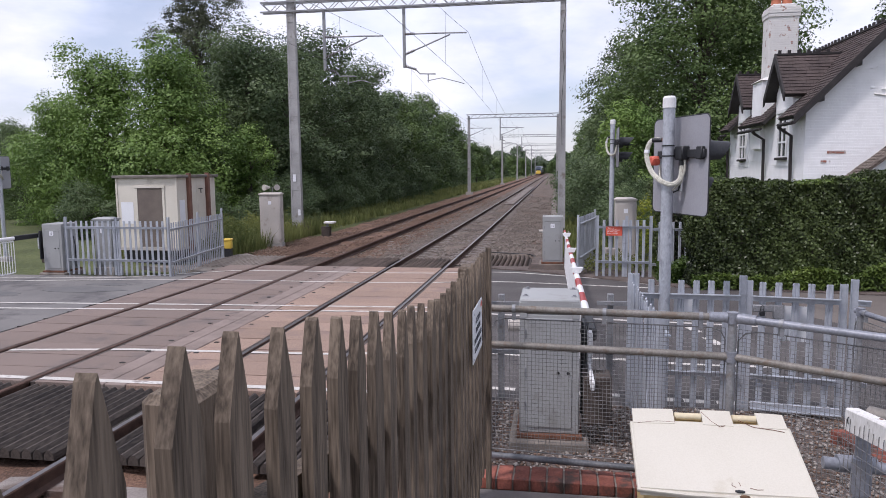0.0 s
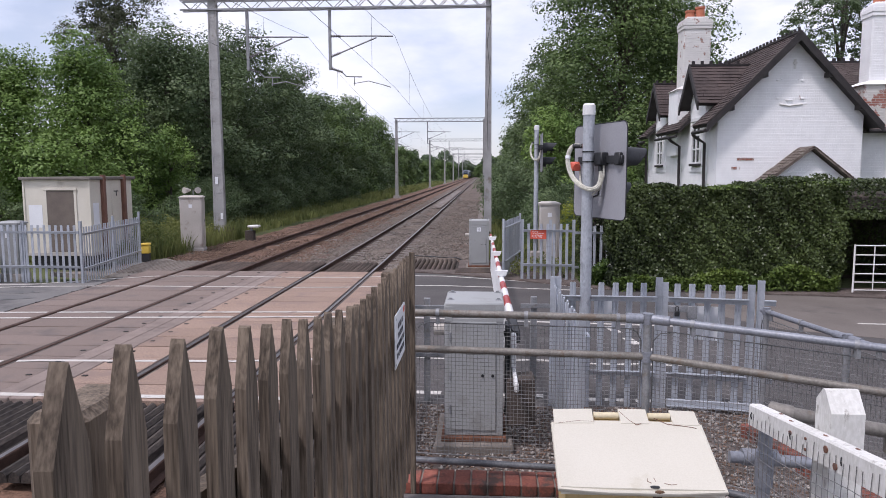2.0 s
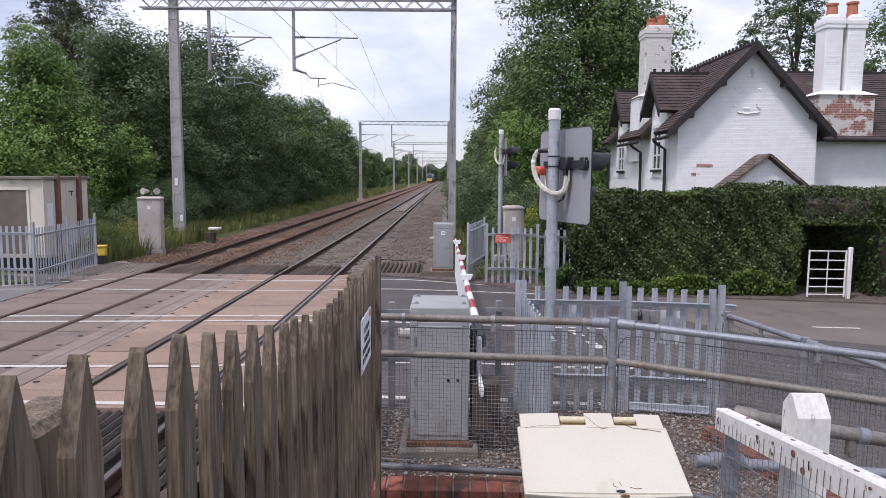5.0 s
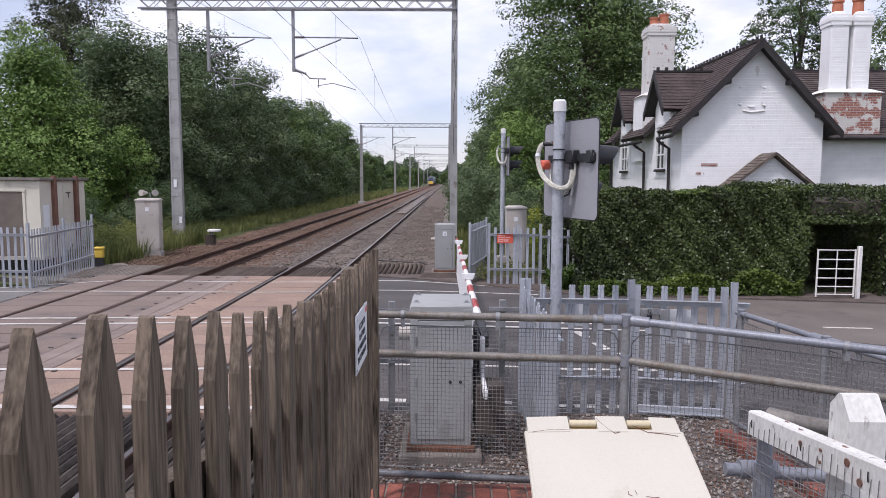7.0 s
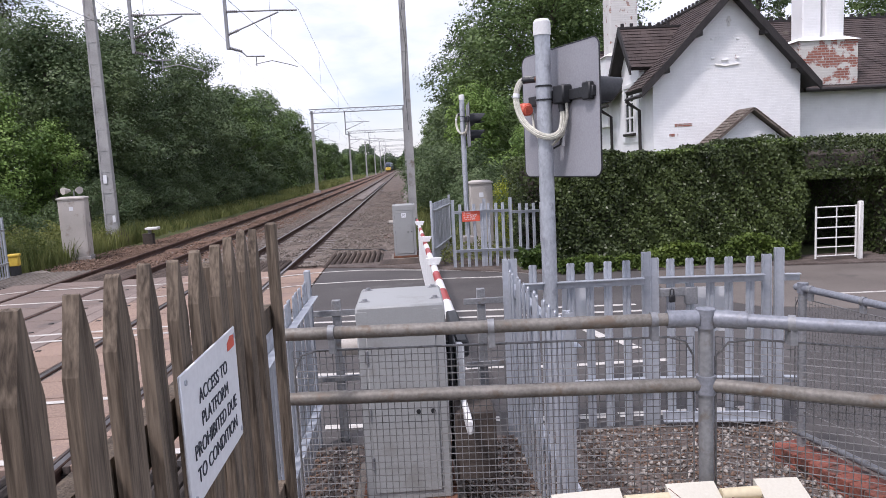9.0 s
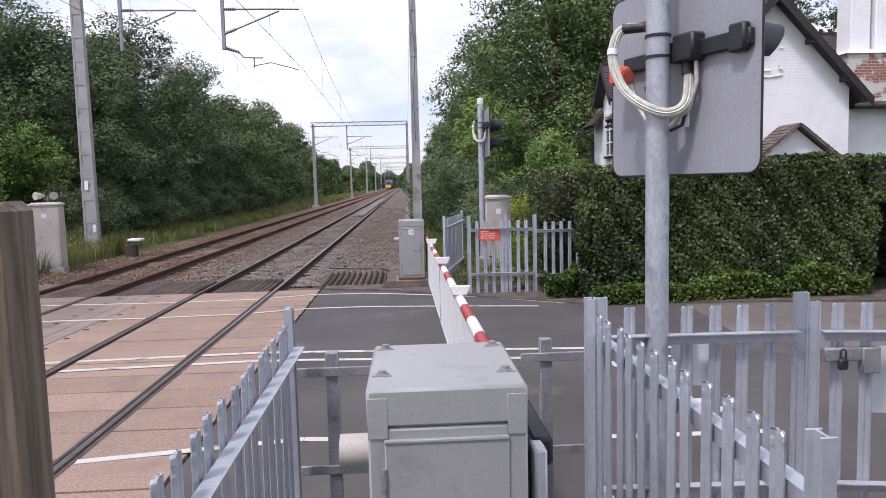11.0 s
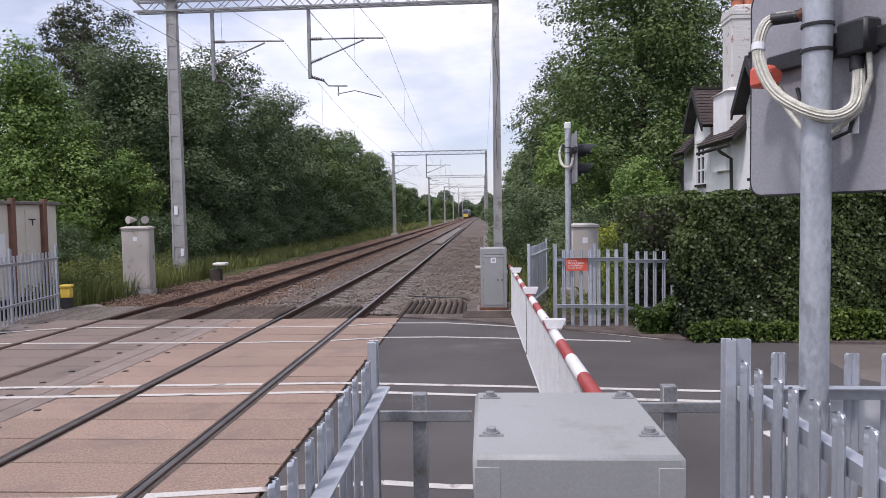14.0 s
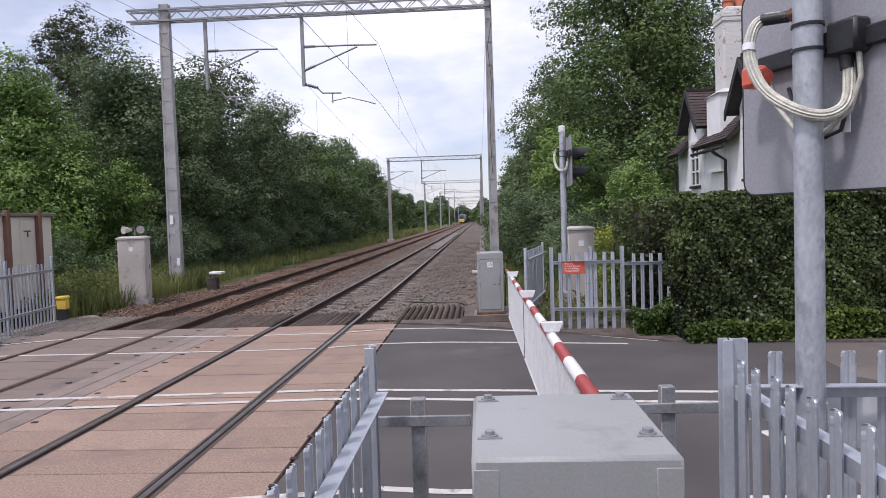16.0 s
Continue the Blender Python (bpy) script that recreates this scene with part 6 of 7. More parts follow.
fw = thing("feeder_wires", "thin dark feeder wires along the mast heads", "wires", (0, 0, 0), group="overhead wires")
for x, z in ((-10.6, 9.4), (1.15, 9.45)):
    g = G()
    for a, b in zip(POSTS_Y[:-1], POSTS_Y[1:]):
        g.tube([(x + (0.6 if x < 0 and a > 30 else 0), a + (b - a) * s, z - (0.9 if a > 60 else 0.9 * s if a > 20 else 0) - 4 * 0.8 * s * (1 - s)) for s in [i / 8 for i in range(9)]], 0.006, 5)
    part("feeder_wire", g, WIRE, fw)
part("mast_cable", G().tube([(1.22, 28.1, 9.3), (1.3, 28.1, 8.5), (1.15, 28.12, 7.6), (1.26, 28.12, 6.4), (1.16, 28.14, 5.0), (1.2, 28.15, 3.5)], 0.012, 6), WIRE, fw)

# ---- cottage ----
house = thing("cottage", "white-painted brick railway cottage with steep dark tiled gables", "house", (0, 0, 0))


def tiled(a, b, c, d, gauge=0.13, wide=0.18, seed=0):
    """Overlapping tiles over the slope with eaves a-b and ridge d-c."""
    a, b, c, d = (Vector(p) for p in (a, b, c, d))
    nor = (b - a).cross(d - a).normalized()
    if nor.z < 0:
        nor = -nor
    rng_ = random.Random(seed)
    g = G()
    rows = max(2, int((d - a).length / gauge))
    for r in range(rows):
        s0, s1 = r / rows, min(1.0, (r + 1.35) / rows)
        l0, r0 = a.lerp(d, s0), b.lerp(c, s0)
        l1, r1 = a.lerp(d, s1), b.lerp(c, s1)
        n = max(1, int((r0 - l0).length / wide))
        sh = 0.5 * (r % 2) / n
        for i in range(n + (r % 2)):
            u0, u1 = max(0, (i / n) - sh), min(1, (i + 1) / n - sh)
            if u1 - u0 < 0.2 / n:
                continue
            e = 0.003 / max(0.3, (r0 - l0).length)
            up0, up1 = 0.034 + rng_.uniform(-0.006, 0.009), 0.012
            q = [l0.lerp(r0, u0 + e), l0.lerp(r0, u1 - e), l1.lerp(r1, u1 - e), l1.lerp(r1, u0 + e)]
            vs = [q[0] + nor * up0, q[1] + nor * (up0 + rng_.uniform(-0.004, 0.004)), q[2] + nor * up1, q[3] + nor * up1, q[0] + nor * (up0 - 0.02), q[1] + nor * (up0 - 0.02)]
            g.add(vs, [(0, 1, 2, 3), (4, 5, 1, 0), (0, 3, 4), (1, 5, 2)])
    return g


def slope(parent, a, b, c, d, seed=0, name="roof_slope", thick=0.1, cover=None):
    a, b, c, d = (Vector(p) for p in (a, b, c, d))
    nor = (b - a).cross(d - a).normalized()
    if nor.z < 0:
        nor = -nor
    lo = nor * -thick
    deck_ = part(name, G().add([a, b, c, d, a + lo, b + lo, c + lo, d + lo], [(0, 1, 2, 3), (4, 5, 6, 7), (0, 1, 5, 4), (1, 2, 6, 5), (2, 3, 7, 6), (3, 0, 4, 7)]), cover or BARGE, parent, smooth=0)
    tl = part("roof_tiles", tiled(a, b, c, d, seed=seed), cover or TILES, deck_, "courses of dark brown clay tiles", smooth=0)
    tl["kind"] = "stuff"
    return deck_


XW, XE, YF, YB = 8.0, 12.2, 22.0, 30.6
EZ, AX, AZ = 4.4, 10.14, 6.6
g = G().prism([(XW, -0.15), (XE, -0.15), (XE, EZ), (AX, AZ - 0.12), (XW, EZ)], lambda u, w, s: (u, YF + 0.3 * s, w))
part("gable_wall", g, HOUSE_WHITE, house, smooth=0)
part("side_wall", G().box(XW, YF + 0.3, -0.15, XW + 0.3, YB, EZ - 0.02), HOUSE_WHITE, house, smooth=0)
part("east_wall", G().box(XE - 0.3, YF + 0.3, -0.15, XE, YB, EZ - 0.02), HOUSE_WHITE, house, smooth=0)
part("back_wall", G().prism([(XW, -0.15), (XE, -0.15), (XE, EZ), (AX, AZ - 0.12), (XW, EZ)], lambda u, w, s: (u, YB + 0.3 * s, w)), HOUSE_WHITE, house, smooth=0)
VF, OV = YF - 0.32, 0.42
k = (AZ - EZ) / (AX - XW)
XM = XW + 0.42
slope(house, (XM, VF, EZ + k * 0.42), (XM, YB + 0.3, EZ + k * 0.42), (AX, YB + 0.3, AZ), (AX, VF, AZ), 1)
for ya, yb in ((VF, 23.15), (24.75, 27.95), (29.55, YB + 0.3)):
    slope(house, (XW - OV, ya, EZ - k * OV + 0.05), (XW - OV, yb, EZ - k * OV + 0.05), (XM + 0.02, yb, EZ + k * 0.44), (XM + 0.02, ya, EZ + k * 0.44), int(ya), "eaves_slope")
k2 = (AZ - EZ) / (XE - AX)
slope(house, (XE + OV, VF, EZ - k2 * OV), (XE + OV, YB + 0.3, EZ - k2 * OV), (AX, YB + 0.3, AZ), (AX, VF, AZ), 2)
for x0, z0 in ((XW - OV, EZ - k * OV), (XE + OV, EZ - k2 * OV)):
    g = G()
    g.add([(x, y, z) for y in (VF - 0.05, VF) for x, z in ((x0, z0 - 0.2), (x0, z0 + 0.03), (AX, AZ + 0.06), (AX, AZ - 0.22))], [(0, 1, 2, 3), (4, 5, 6, 7), (0, 1, 5, 4), (1, 2, 6, 5), (2, 3, 7, 6), (3, 0, 4, 7)])
    part("bargeboard", g, BARGE, house, "black bargeboard", smooth=0)
for s in (0.36, 0.72):
    for side in (-1, 1):
        xx = AX + side * (AX - XW + OV) * s
        zz = AZ - (AX - XW + OV) * s * k
        part("purlin_end", G().box(xx - 0.06, VF - 0.02, zz - 0.3, xx + 0.06, YF, zz - 0.17), BARGE, house, smooth=0)
crest = G().box(AX - 0.07, VF, AZ + 0.0, AX + 0.07, YB + 0.3, AZ + 0.06)
for i in range(34):
    y = VF + 0.12 + i * 0.29
    crest.box(AX - 0.03, y - 0.05, AZ + 0.06, AX + 0.03, y + 0.05, AZ + 0.17, 0.01)
part("ridge_crest", crest, BARGE, house, "toothed black ridge tiles", smooth=0)

relief = G()
for cx_, cz_, w_, h_ in ((-0.42, 5.3, 0.09, 0.05), (0.3, 5.28, 0.08, 0.05), (-0.4, 4.78, 0.1, 0.06), (0.3, 4.76, 0.1, 0.06), (-0.06, 4.72, 0.2, 0.05), (-0.3, 5.33, 0.03, 0.04), (0.18, 5.33, 0.03, 0.04)):
    part("moulding_fragment", G().box(AX - 0.05 + cx_ - w_ / 2, YF - 0.035, cz_ - h_ / 2, AX - 0.05 + cx_ + w_ / 2, YF + 0.01, cz_ + h_ / 2, 0.012), HOUSE_WHITE, house)
relief.tube([(AX - 0.38, YF - 0.005, 4.6), (AX - 0.1, YF - 0.005, 4.55), (AX + 0.28, YF - 0.005, 4.6)], 0.03, 5)
part("crest_moulding", relief, WHITE_WORN, house, "worn remains of a plaster moulding in the gable")
part("finial_moulding", G().box(AX - 0.05, YF - 0.03, 5.75, AX + 0.07, YF, 5.82).box(AX - 0.02, YF - 0.034, 5.62, AX + 0.04, YF, 5.9), WHITE_WORN, house)


def dormer(yc, half=0.95, zr=6.0, ze=4.84, front=XW):
    g = G().prism([(-half + 0.12, 2.6), (half - 0.12, 2.6), (half - 0.12, ze + 0.1), (0, zr - 0.12), (-half + 0.12, ze + 0.1)], lambda u, w, s: (front - 0.02 + 2.0 * s, yc + u, w))
    part("dormer_wall", g, HOUSE_WHITE, house, smooth=0)
    fx = front - 0.32
    for sd in (-1, 1):
        slope(house, (fx, yc + sd * (half + 0.12), ze - 0.12), (AX - 0.9, yc + sd * (half + 0.12), ze - 0.12), (AX - 0.4, yc, zr), (fx, yc, zr), int(yc * 10) + sd, "dormer_slope")
        part("dormer_bargeboard", G().add([(x, yc + sd * y, z) for x in (fx - 0.05, fx) for y, z in ((half + 0.12, ze - 0.32), (half + 0.12, ze - 0.06), (0, zr + 0.07), (0, zr - 0.2))], [(0, 1, 2, 3), (4, 5, 6, 7), (0, 1, 5, 4), (1, 2, 6, 5), (2, 3, 7, 6), (3, 0, 4, 7)]), BARGE, house, smooth=0)
    cr = G().box(fx, yc - 0.06, zr, AX - 0.4, yc + 0.06, zr + 0.06)
    for i in range(6):
        cr.box(fx + 0.05 + 0.28 * i, yc - 0.03, zr + 0.06, fx + 0.14 + 0.28 * i, yc + 0.03, zr + 0.16)
    part("dormer_crest", cr, BARGE, house, smooth=0)
    wn_ = part("window", G().box(front - 0.03, yc - 0.42, 2.9, front - 0.024, yc + 0.42, 4.2), GLASS_DARK, house, "white-framed sash window", smooth=0)
    part("sill", G().box(front - 0.12, yc - 0.5, 2.8, front, yc + 0.5, 2.88, 0.01), BARGE, wn_)
    part("hood_mould", G().box(front - 0.09, yc - 0.55, 4.24, front, yc + 0.55, 4.36, 0.01), WHITE, wn_)
    fr = G()
    for y in (yc - 0.42, yc, yc + 0.42):
        fr.box(front - 0.06, y - 0.04, 2.88, front - 0.031, y + 0.04, 4.24)
    for z in (2.9, 3.35, 3.8, 4.2):
        fr.box(front - 0.058, yc - 0.42, z - 0.025, front - 0.031, yc + 0.42, z + 0.025)
    part("window_frame", fr, WHITE, wn_, smooth=0)


dormer(23.95)
dormer(28.75)
for y in (22.83, 25.67, 30.75):
    part("downpipe", G().tube([(XW - 0.5, y, EZ - 0.62), (XW - 0.4, y, EZ - 0.72), (XW - 0.12, y, EZ - 0.9), (XW - 0.08, y, 0.1)], 0.05, 8), BARGE, house, "black downpipe")
for ya, yb in ((VF, 23.0), (24.9, 27.8), (29.7, YB)):
    part("gutter", G().tube([(XW - OV - 0.03, ya, EZ - 0.58), (XW - OV - 0.03, yb, EZ - 0.58)], 0.05, 8), BARGE, house)


def chimney(x0, x1, y0, y1, base, top, material, pots, shafts=1, base_material=None, base_top=0.0, grow=0.18, cap=False):
    c = part("chimney", G().box(x0 - grow, y0 - grow, base, x1 + grow, y1 + grow, base_top or base + 0.4), base_material or material, house, "white-painted brick chimney, paint flaking", smooth=0)
    bt = base_top or base + 0.4
    part("weathering", G().add([(x0 - grow - 0.06, y0 - grow - 0.06, bt), (x1 + grow + 0.06, y0 - grow - 0.06, bt), (x1 + grow + 0.06, y1 + grow + 0.06, bt), (x0 - grow - 0.06, y1 + grow + 0.06, bt), (x0 - 0.02, y0 - 0.02, bt + 0.14), (x1 + 0.02, y0 - 0.02, bt + 0.14), (x1 + 0.02, y1 + 0.02, bt + 0.14), (x0 - 0.02, y1 + 0.02, bt + 0.14)], [(0, 1, 2, 3), (0, 1, 5, 4), (1, 2, 6, 5), (2, 3, 7, 6), (3, 0, 4, 7), (4, 5, 6, 7)]), material, c, smooth=0)
    w = (x1 - x0) / shafts
    for i in range(shafts):
        a, b = x0 + w * i + (0.07 if i else 0), x0 + w * (i + 1) - (0.07 if i < shafts - 1 else 0)
        part("shaft", G().box(a, y0, bt + 0.1, b, y1, top - 0.3, 0.03), material, c, smooth=0)
        part("collar", G().box(a - 0.03, y0 - 0.03, top - 0.34, b + 0.03, y1 + 0.03, top - 0.22, 0.01).box(a - 0.045, y0 - 0.045, top - 0.22, b + 0.045, y1 + 0.045, top - 0.08, 0.01).box(a - 0.02, y0 - 0.02, top - 0.08, b + 0.02, y1 + 0.02, top, 0.01), material, c, smooth=0)
        if cap:
            part("cap_course", G().box(a + 0.1, y0 + 0.08, top, b - 0.1, y1 - 0.08, top + 0.1, 0.03), material, c, smooth=0)
    for x, h in pots:
        yc = (y0 + y1) / 2
        part("chimney_pot", G().tube([(x, yc, top), (x, yc, top + h * 0.8), (x, yc, top + h)], 0.17, 14, 0.14).cyl((x, yc, top + h), (x, yc, top + h + 0.06), 0.18), POT, c, "terracotta pot")


chimney(8.06, 9.0, 26.2, 27.0, 3.2, 7.95, HOUSE_WORN, ((8.35, 0.3), (8.7, 0.42)), base_material=HOUSE_WHITE, base_top=5.5, grow=0.2, cap=True)
chimney(12.74, 13.98, 22.86, 23.5, 3.95, 7.62, HOUSE_WHITE, ((13.05, 0.4), (13.68, 0.45)), 2, HOUSE_FLAKED, 5.22, 0.26, cap=True)
# east wing
part("wing_wall", G().box(XE, 22.9, -0.15, 19, 23.2, 4.0), HOUSE_WHITE, house, smooth=0)
part("wing_end", G().box(18.7, 23.2, -0.15, 19, 28, 4.0), HOUSE_WHITE, house, smooth=0)
slope(house, (XE - 0.5, 22.5, 3.85), (19.3, 22.5, 3.85), (19.3, 25.6, 6.3), (XE - 1.5, 25.6, 6.3), 31)
slope(house, (XE - 0.5, 28.6, 3.85), (19.3, 28.6, 3.85), (19.3, 25.6, 6.3), (XE - 1.5, 25.6, 6.3), 32)
cr = G().box(XE - 1.5, 25.54, 6.3, 19.3, 25.66, 6.36)
for i in range(26):
    cr.box(XE - 1.4 + 0.3 * i, 25.57, 6.36, XE - 1.3 + 0.3 * i, 25.63, 6.46)
part("wing_crest", cr, BARGE, house, smooth=0)
part("wing_gutter", G().tube([(XE + 0.4, 22.45, 3.83), (19.3, 22.45, 3.83)], 0.06, 8).tube([(XE + 0.12, 22.85, 3.8), (XE + 0.12, 22.85, 0.1)], 0.05, 8), BARGE, house)
# porch
PX, PZ, PY = 10.42, 3.33, 21.3
part("porch_wall", G().prism([(9.13, -0.15), (11.7, -0.15), (11.7, 2.2), (PX, PZ - 0.1), (9.13, 2.2)], lambda u, w, s: (u, PY + 0.2 * s, w)).box(9.13, PY + 0.2, -0.15, 9.33, YF, 2.2).box(11.5, PY + 0.2, -0.15, 11.7, YF, 2.2), HOUSE_WHITE, house, smooth=0)
for sd, xx in ((-1, 8.77), (1, 12.07)):
    slope(house, (xx, PY - 0.22, 2.02), (xx, YF, 2.02), (PX, YF, PZ), (PX, PY - 0.22, PZ), 50 + sd, "porch_slope", 0.045, TILES_BROWN)
part("flaked_course", G().box(8.6, YF - 0.012, 2.95, 9.1, YF - 0.002, 3.03).box(8.45, YF - 0.012, 2.68, 8.6, YF - 0.002, 2.76), HOUSE_FLAKED, house, "patch of bare flaked brick", smooth=0)

# ---- hedge ----


def hedge(name, label, x0, x1, y0, y1, top, n, material, seed, sag=0.06, foot=0.0):
    r = np.random.default_rng(seed)
    t = thing(name, label, "hedge", (0, 0, 0), group="hedges")
    # Solid box added inside so that gaps between the leaves look dark.
    part("inner_fill", G().box(x0 + 0.14, y0 + 0.16, foot + (0.12 if foot else -0.1), x1 - 0.14, y1 - 0.14, top - 0.17, 0.08), BARK, t, "solid dark fill in place of inner twigs", smooth=0)
    wx, wy = x1 - x0, y1 - y0
    share = np.array([wx * top, wx * wy, wy * top, wy * top])
    pick = r.choice(4, n, p=share / share.sum())
    u, w = r.uniform(0, 1, n), r.uniform(0, 1, n)
    p, o = np.zeros((n, 3)), np.zeros((n, 3))
    for k in range(4):
        m = pick == k
        if k == 0:
            p[m] = np.stack([x0 + wx * u[m], np.full(m.sum(), y0), top * w[m]], 1)
            o[m] = (0, -1, 0.25)
        elif k == 1:
            p[m] = np.stack([x0 + wx * u[m], y0 + wy * w[m], np.full(m.sum(), top)], 1)
            o[m] = (0, 0, 1)
        else:
            p[m] = np.stack([np.full(m.sum(), x0 if k == 2 else x1), y0 + wy * u[m], top * w[m]], 1)
            o[m] = (-1 if k == 2 else 1, 0, 0.2)
    bulge = 0.07 * np.sin(p[:, 0] * 2.3 + seed) * np.cos(p[:, 2] * 3.1) + 0.05 * np.sin(p[:, 0] * 6.7) * np.sin(p[:, 2] * 5.3 + 1) + 0.04 * np.sin(p[:, 0] * 11 + p[:, 2] * 9)
    depth = r.exponential(0.07, n) - 0.05
    oo = o / np.linalg.norm(o, axis=1, keepdims=True)
    p += oo * (bulge - depth)[:, None] + r.normal(0, 0.012, (n, 3))
    p[:, 2] = np.maximum(p[:, 2] + sag * np.sin(p[:, 0] * 0.9) * (p[:, 2] / top), 0.02)
    p[:, 2] = np.where(p[:, 2] < foot, foot + np.abs(r.normal(0, 0.1, n)), p[:, 2])
    v, f = leaves(p, oo, r.uniform(0.045, 0.095, n), r, 0.62, 0.75)
    part("leaves", fast_mesh("leaves", v, f, material), material, t)
    return t


hd = hedge("hedge", "tall clipped dark green hedge along the road before the cottage", 3.95, 8.85, 15.95, 17.0, 2.28, 55000, HEDGE, 3)
hedge("hedge", "clipped dark hedge beyond the field gate", 10.5, 16.5, 15.8, 16.9, 2.3, 20000, HEDGE, 4)
hedge("hedge", "dark return of the hedge behind the palisade", 3.55, 4.7, 17.5, 19.6, 2.22, 14000, HEDGE, 6)
# Unseen depth, back to y 18.7, is added to keep the gateway in shade.
hedge("hedge", "dark hedge arching over the gateway, carried back to shade it", 8.75, 11.2, 15.95, 18.7, 2.3, 14000, HEDGE, 9, foot=1.6)
hedge("hedge", "dark shrubs in the shade behind the field gate", 8.4, 14.0, 18.5, 19.4, 2.35, 18000, HEDGE, 5)


def low_growth(name, label, n, box, hgt, material, seed, size=(0.05, 0.1)):
    r = np.random.default_rng(seed)
    x, y = r.uniform(box[0], box[2], n), r.uniform(box[1], box[3], n)
    cap = hgt * (0.45 + 0.55 * np.abs(np.sin(x * 2.1 + seed) * np.cos(y * 1.7 + 0.6 * x)))
    p = np.stack([x, y, cap * r.uniform(0, 1, n) ** 0.7], 1)
    v, f = leaves(p, np.tile([0, -0.4, 0.8], (n, 1)), r.uniform(*size, n), r, 0.6, 0.8)
    return tagged(new(name, fast_mesh(name, v, f, material)), label, "plants", kind="stuff")


low_growth("hedge_shoots", "bright ivy and weeds along the hedge foot", 7500, (3.9, 15.72, 8.7, 16.05), 0.62, IVY, 1)
low_growth("hedge_shoots", "fresh green shrub at the palisade end of the hedge", 3000, (3.3, 16.6, 4.5, 17.1), 0.7, IVY, 2)
low_growth("hedge_shoots", "leafy weeds among the long grass", 17000, (-13.0, 20.9, -9.5, 30), 1.0, WEED, 8, (0.04, 0.09))
low_growth("hedge_shoots", "weeds growing through the far palisade", 1500, (1.7, 17.5, 3.2, 20.5), 0.55, GRASS, 3)


# Shoots on top take a paler colour, putting in the light that falls there.
r = np.random.default_rng(31)
n = 5200
x = r.uniform(3.95, 8.9, n)
p = np.stack([x, r.uniform(15.93, 16.9, n), 2.27 + 0.06 * np.sin(x * 0.9) + 0.05 * np.abs(np.sin(x * 5.1)) * r.uniform(0, 1, n) + r.normal(0, 0.025, n)], 1)
v, f = leaves(p, np.tile([0, -0.2, 1.0], (n, 1)), r.uniform(0.04, 0.085, n), r, 0.6, 0.9)
tagged(new("hedge_shoots", fast_mesh("hedge_shoots", v, f, IVY)), "fresh hedge-top shoots, paler for the light falling there", "plants", kind="stuff")


def grass(name, label, n, box, hgt, material, seed, wide=0.012):
    """Thin upright blades."""
    r = np.random.default_rng(seed)
    x, y = r.uniform(box[0], box[2], n), r.uniform(box[1], box[3], n)
    h = hgt * r.uniform(0.35, 1.0, n) * (0.6 + 0.4 * np.abs(np.sin(x * 1.3) * np.sin(y * 0.9 + seed)))
    a = r.uniform(0, 6.28, n)
    lx, ly = r.normal(0, 0.22, n) * h, r.normal(0, 0.22, n) * h
    b = np.stack([x, y, np.full(n, -0.14)], 1)
    s = np.stack([np.cos(a) * wide, np.sin(a) * wide, np.zeros(n)], 1)
    tip = b + np.stack([lx, ly, h], 1)
    mid = b + np.stack([lx * 0.35, ly * 0.35, h * 0.6], 1)
    v = np.stack([b - s, b + s, mid + s, mid - s, mid - s, mid + s, tip + s * 0.15, tip - s * 0.15], 1).reshape(-1, 3)
    f = np.arange(8 * n).reshape(-1, 4)
    return tagged(new(name, fast_mesh(name, v, f, material)), label, "grass", kind="stuff")


grass("long_grass", "tall seeding grass on the verge by the cabinet", 10000, (-13.0, 20.8, -9.0, 30), 1.05, GRASS, 1)
grass("long_grass", "rough grass along the foot of the far trees", 12000, (-13.5, 30, -9.2, 75), 0.7, GRASS, 2, 0.02)
grass("long_grass", "rough grass along the far track verge", 9000, (-12.5, 75, -9.0, 180), 0.9, GRASS, 3, 0.04)
grass("long_grass", "rough grass and weeds beyond the control cabinet", 3500, (1.1, 20.5, 3.5, 45), 0.7, GRASS, 4, 0.02)
grass("long_grass", "straggling dry stems at the mast foot", 160, (-10.2, 27.6, -9.1, 28.2), 1.0, BARK, 5, 0.012)

fg = thing("field_gate", "white-painted five-bar metal gate in the hedge", "gate", (8.88, 15.55, 0), -2)
for x in (0.0, 0.78):
    part("stile", G().cyl((x, 0, 0.06), (x, 0, 1.08), 0.02), WHITE_WORN, fg)
for z in (0.15, 0.32, 0.5, 0.7, 0.9, 1.1):
    part("bar", G().cyl((0, 0, z - 0.04), (0.78, 0, z - 0.04), 0.013), WHITE_WORN, fg)
part("brace", G().cyl((0.4, 0, 0.11), (0.4, 0, 1.06), 0.012), WHITE_WORN, fg)
single("gate_post", G().box(9.7, 15.48, -0.1, 9.79, 15.57, 1.15, 0.015), WHITE_WORN, "white metal post of the field gate", "post")

# ---- trees ----


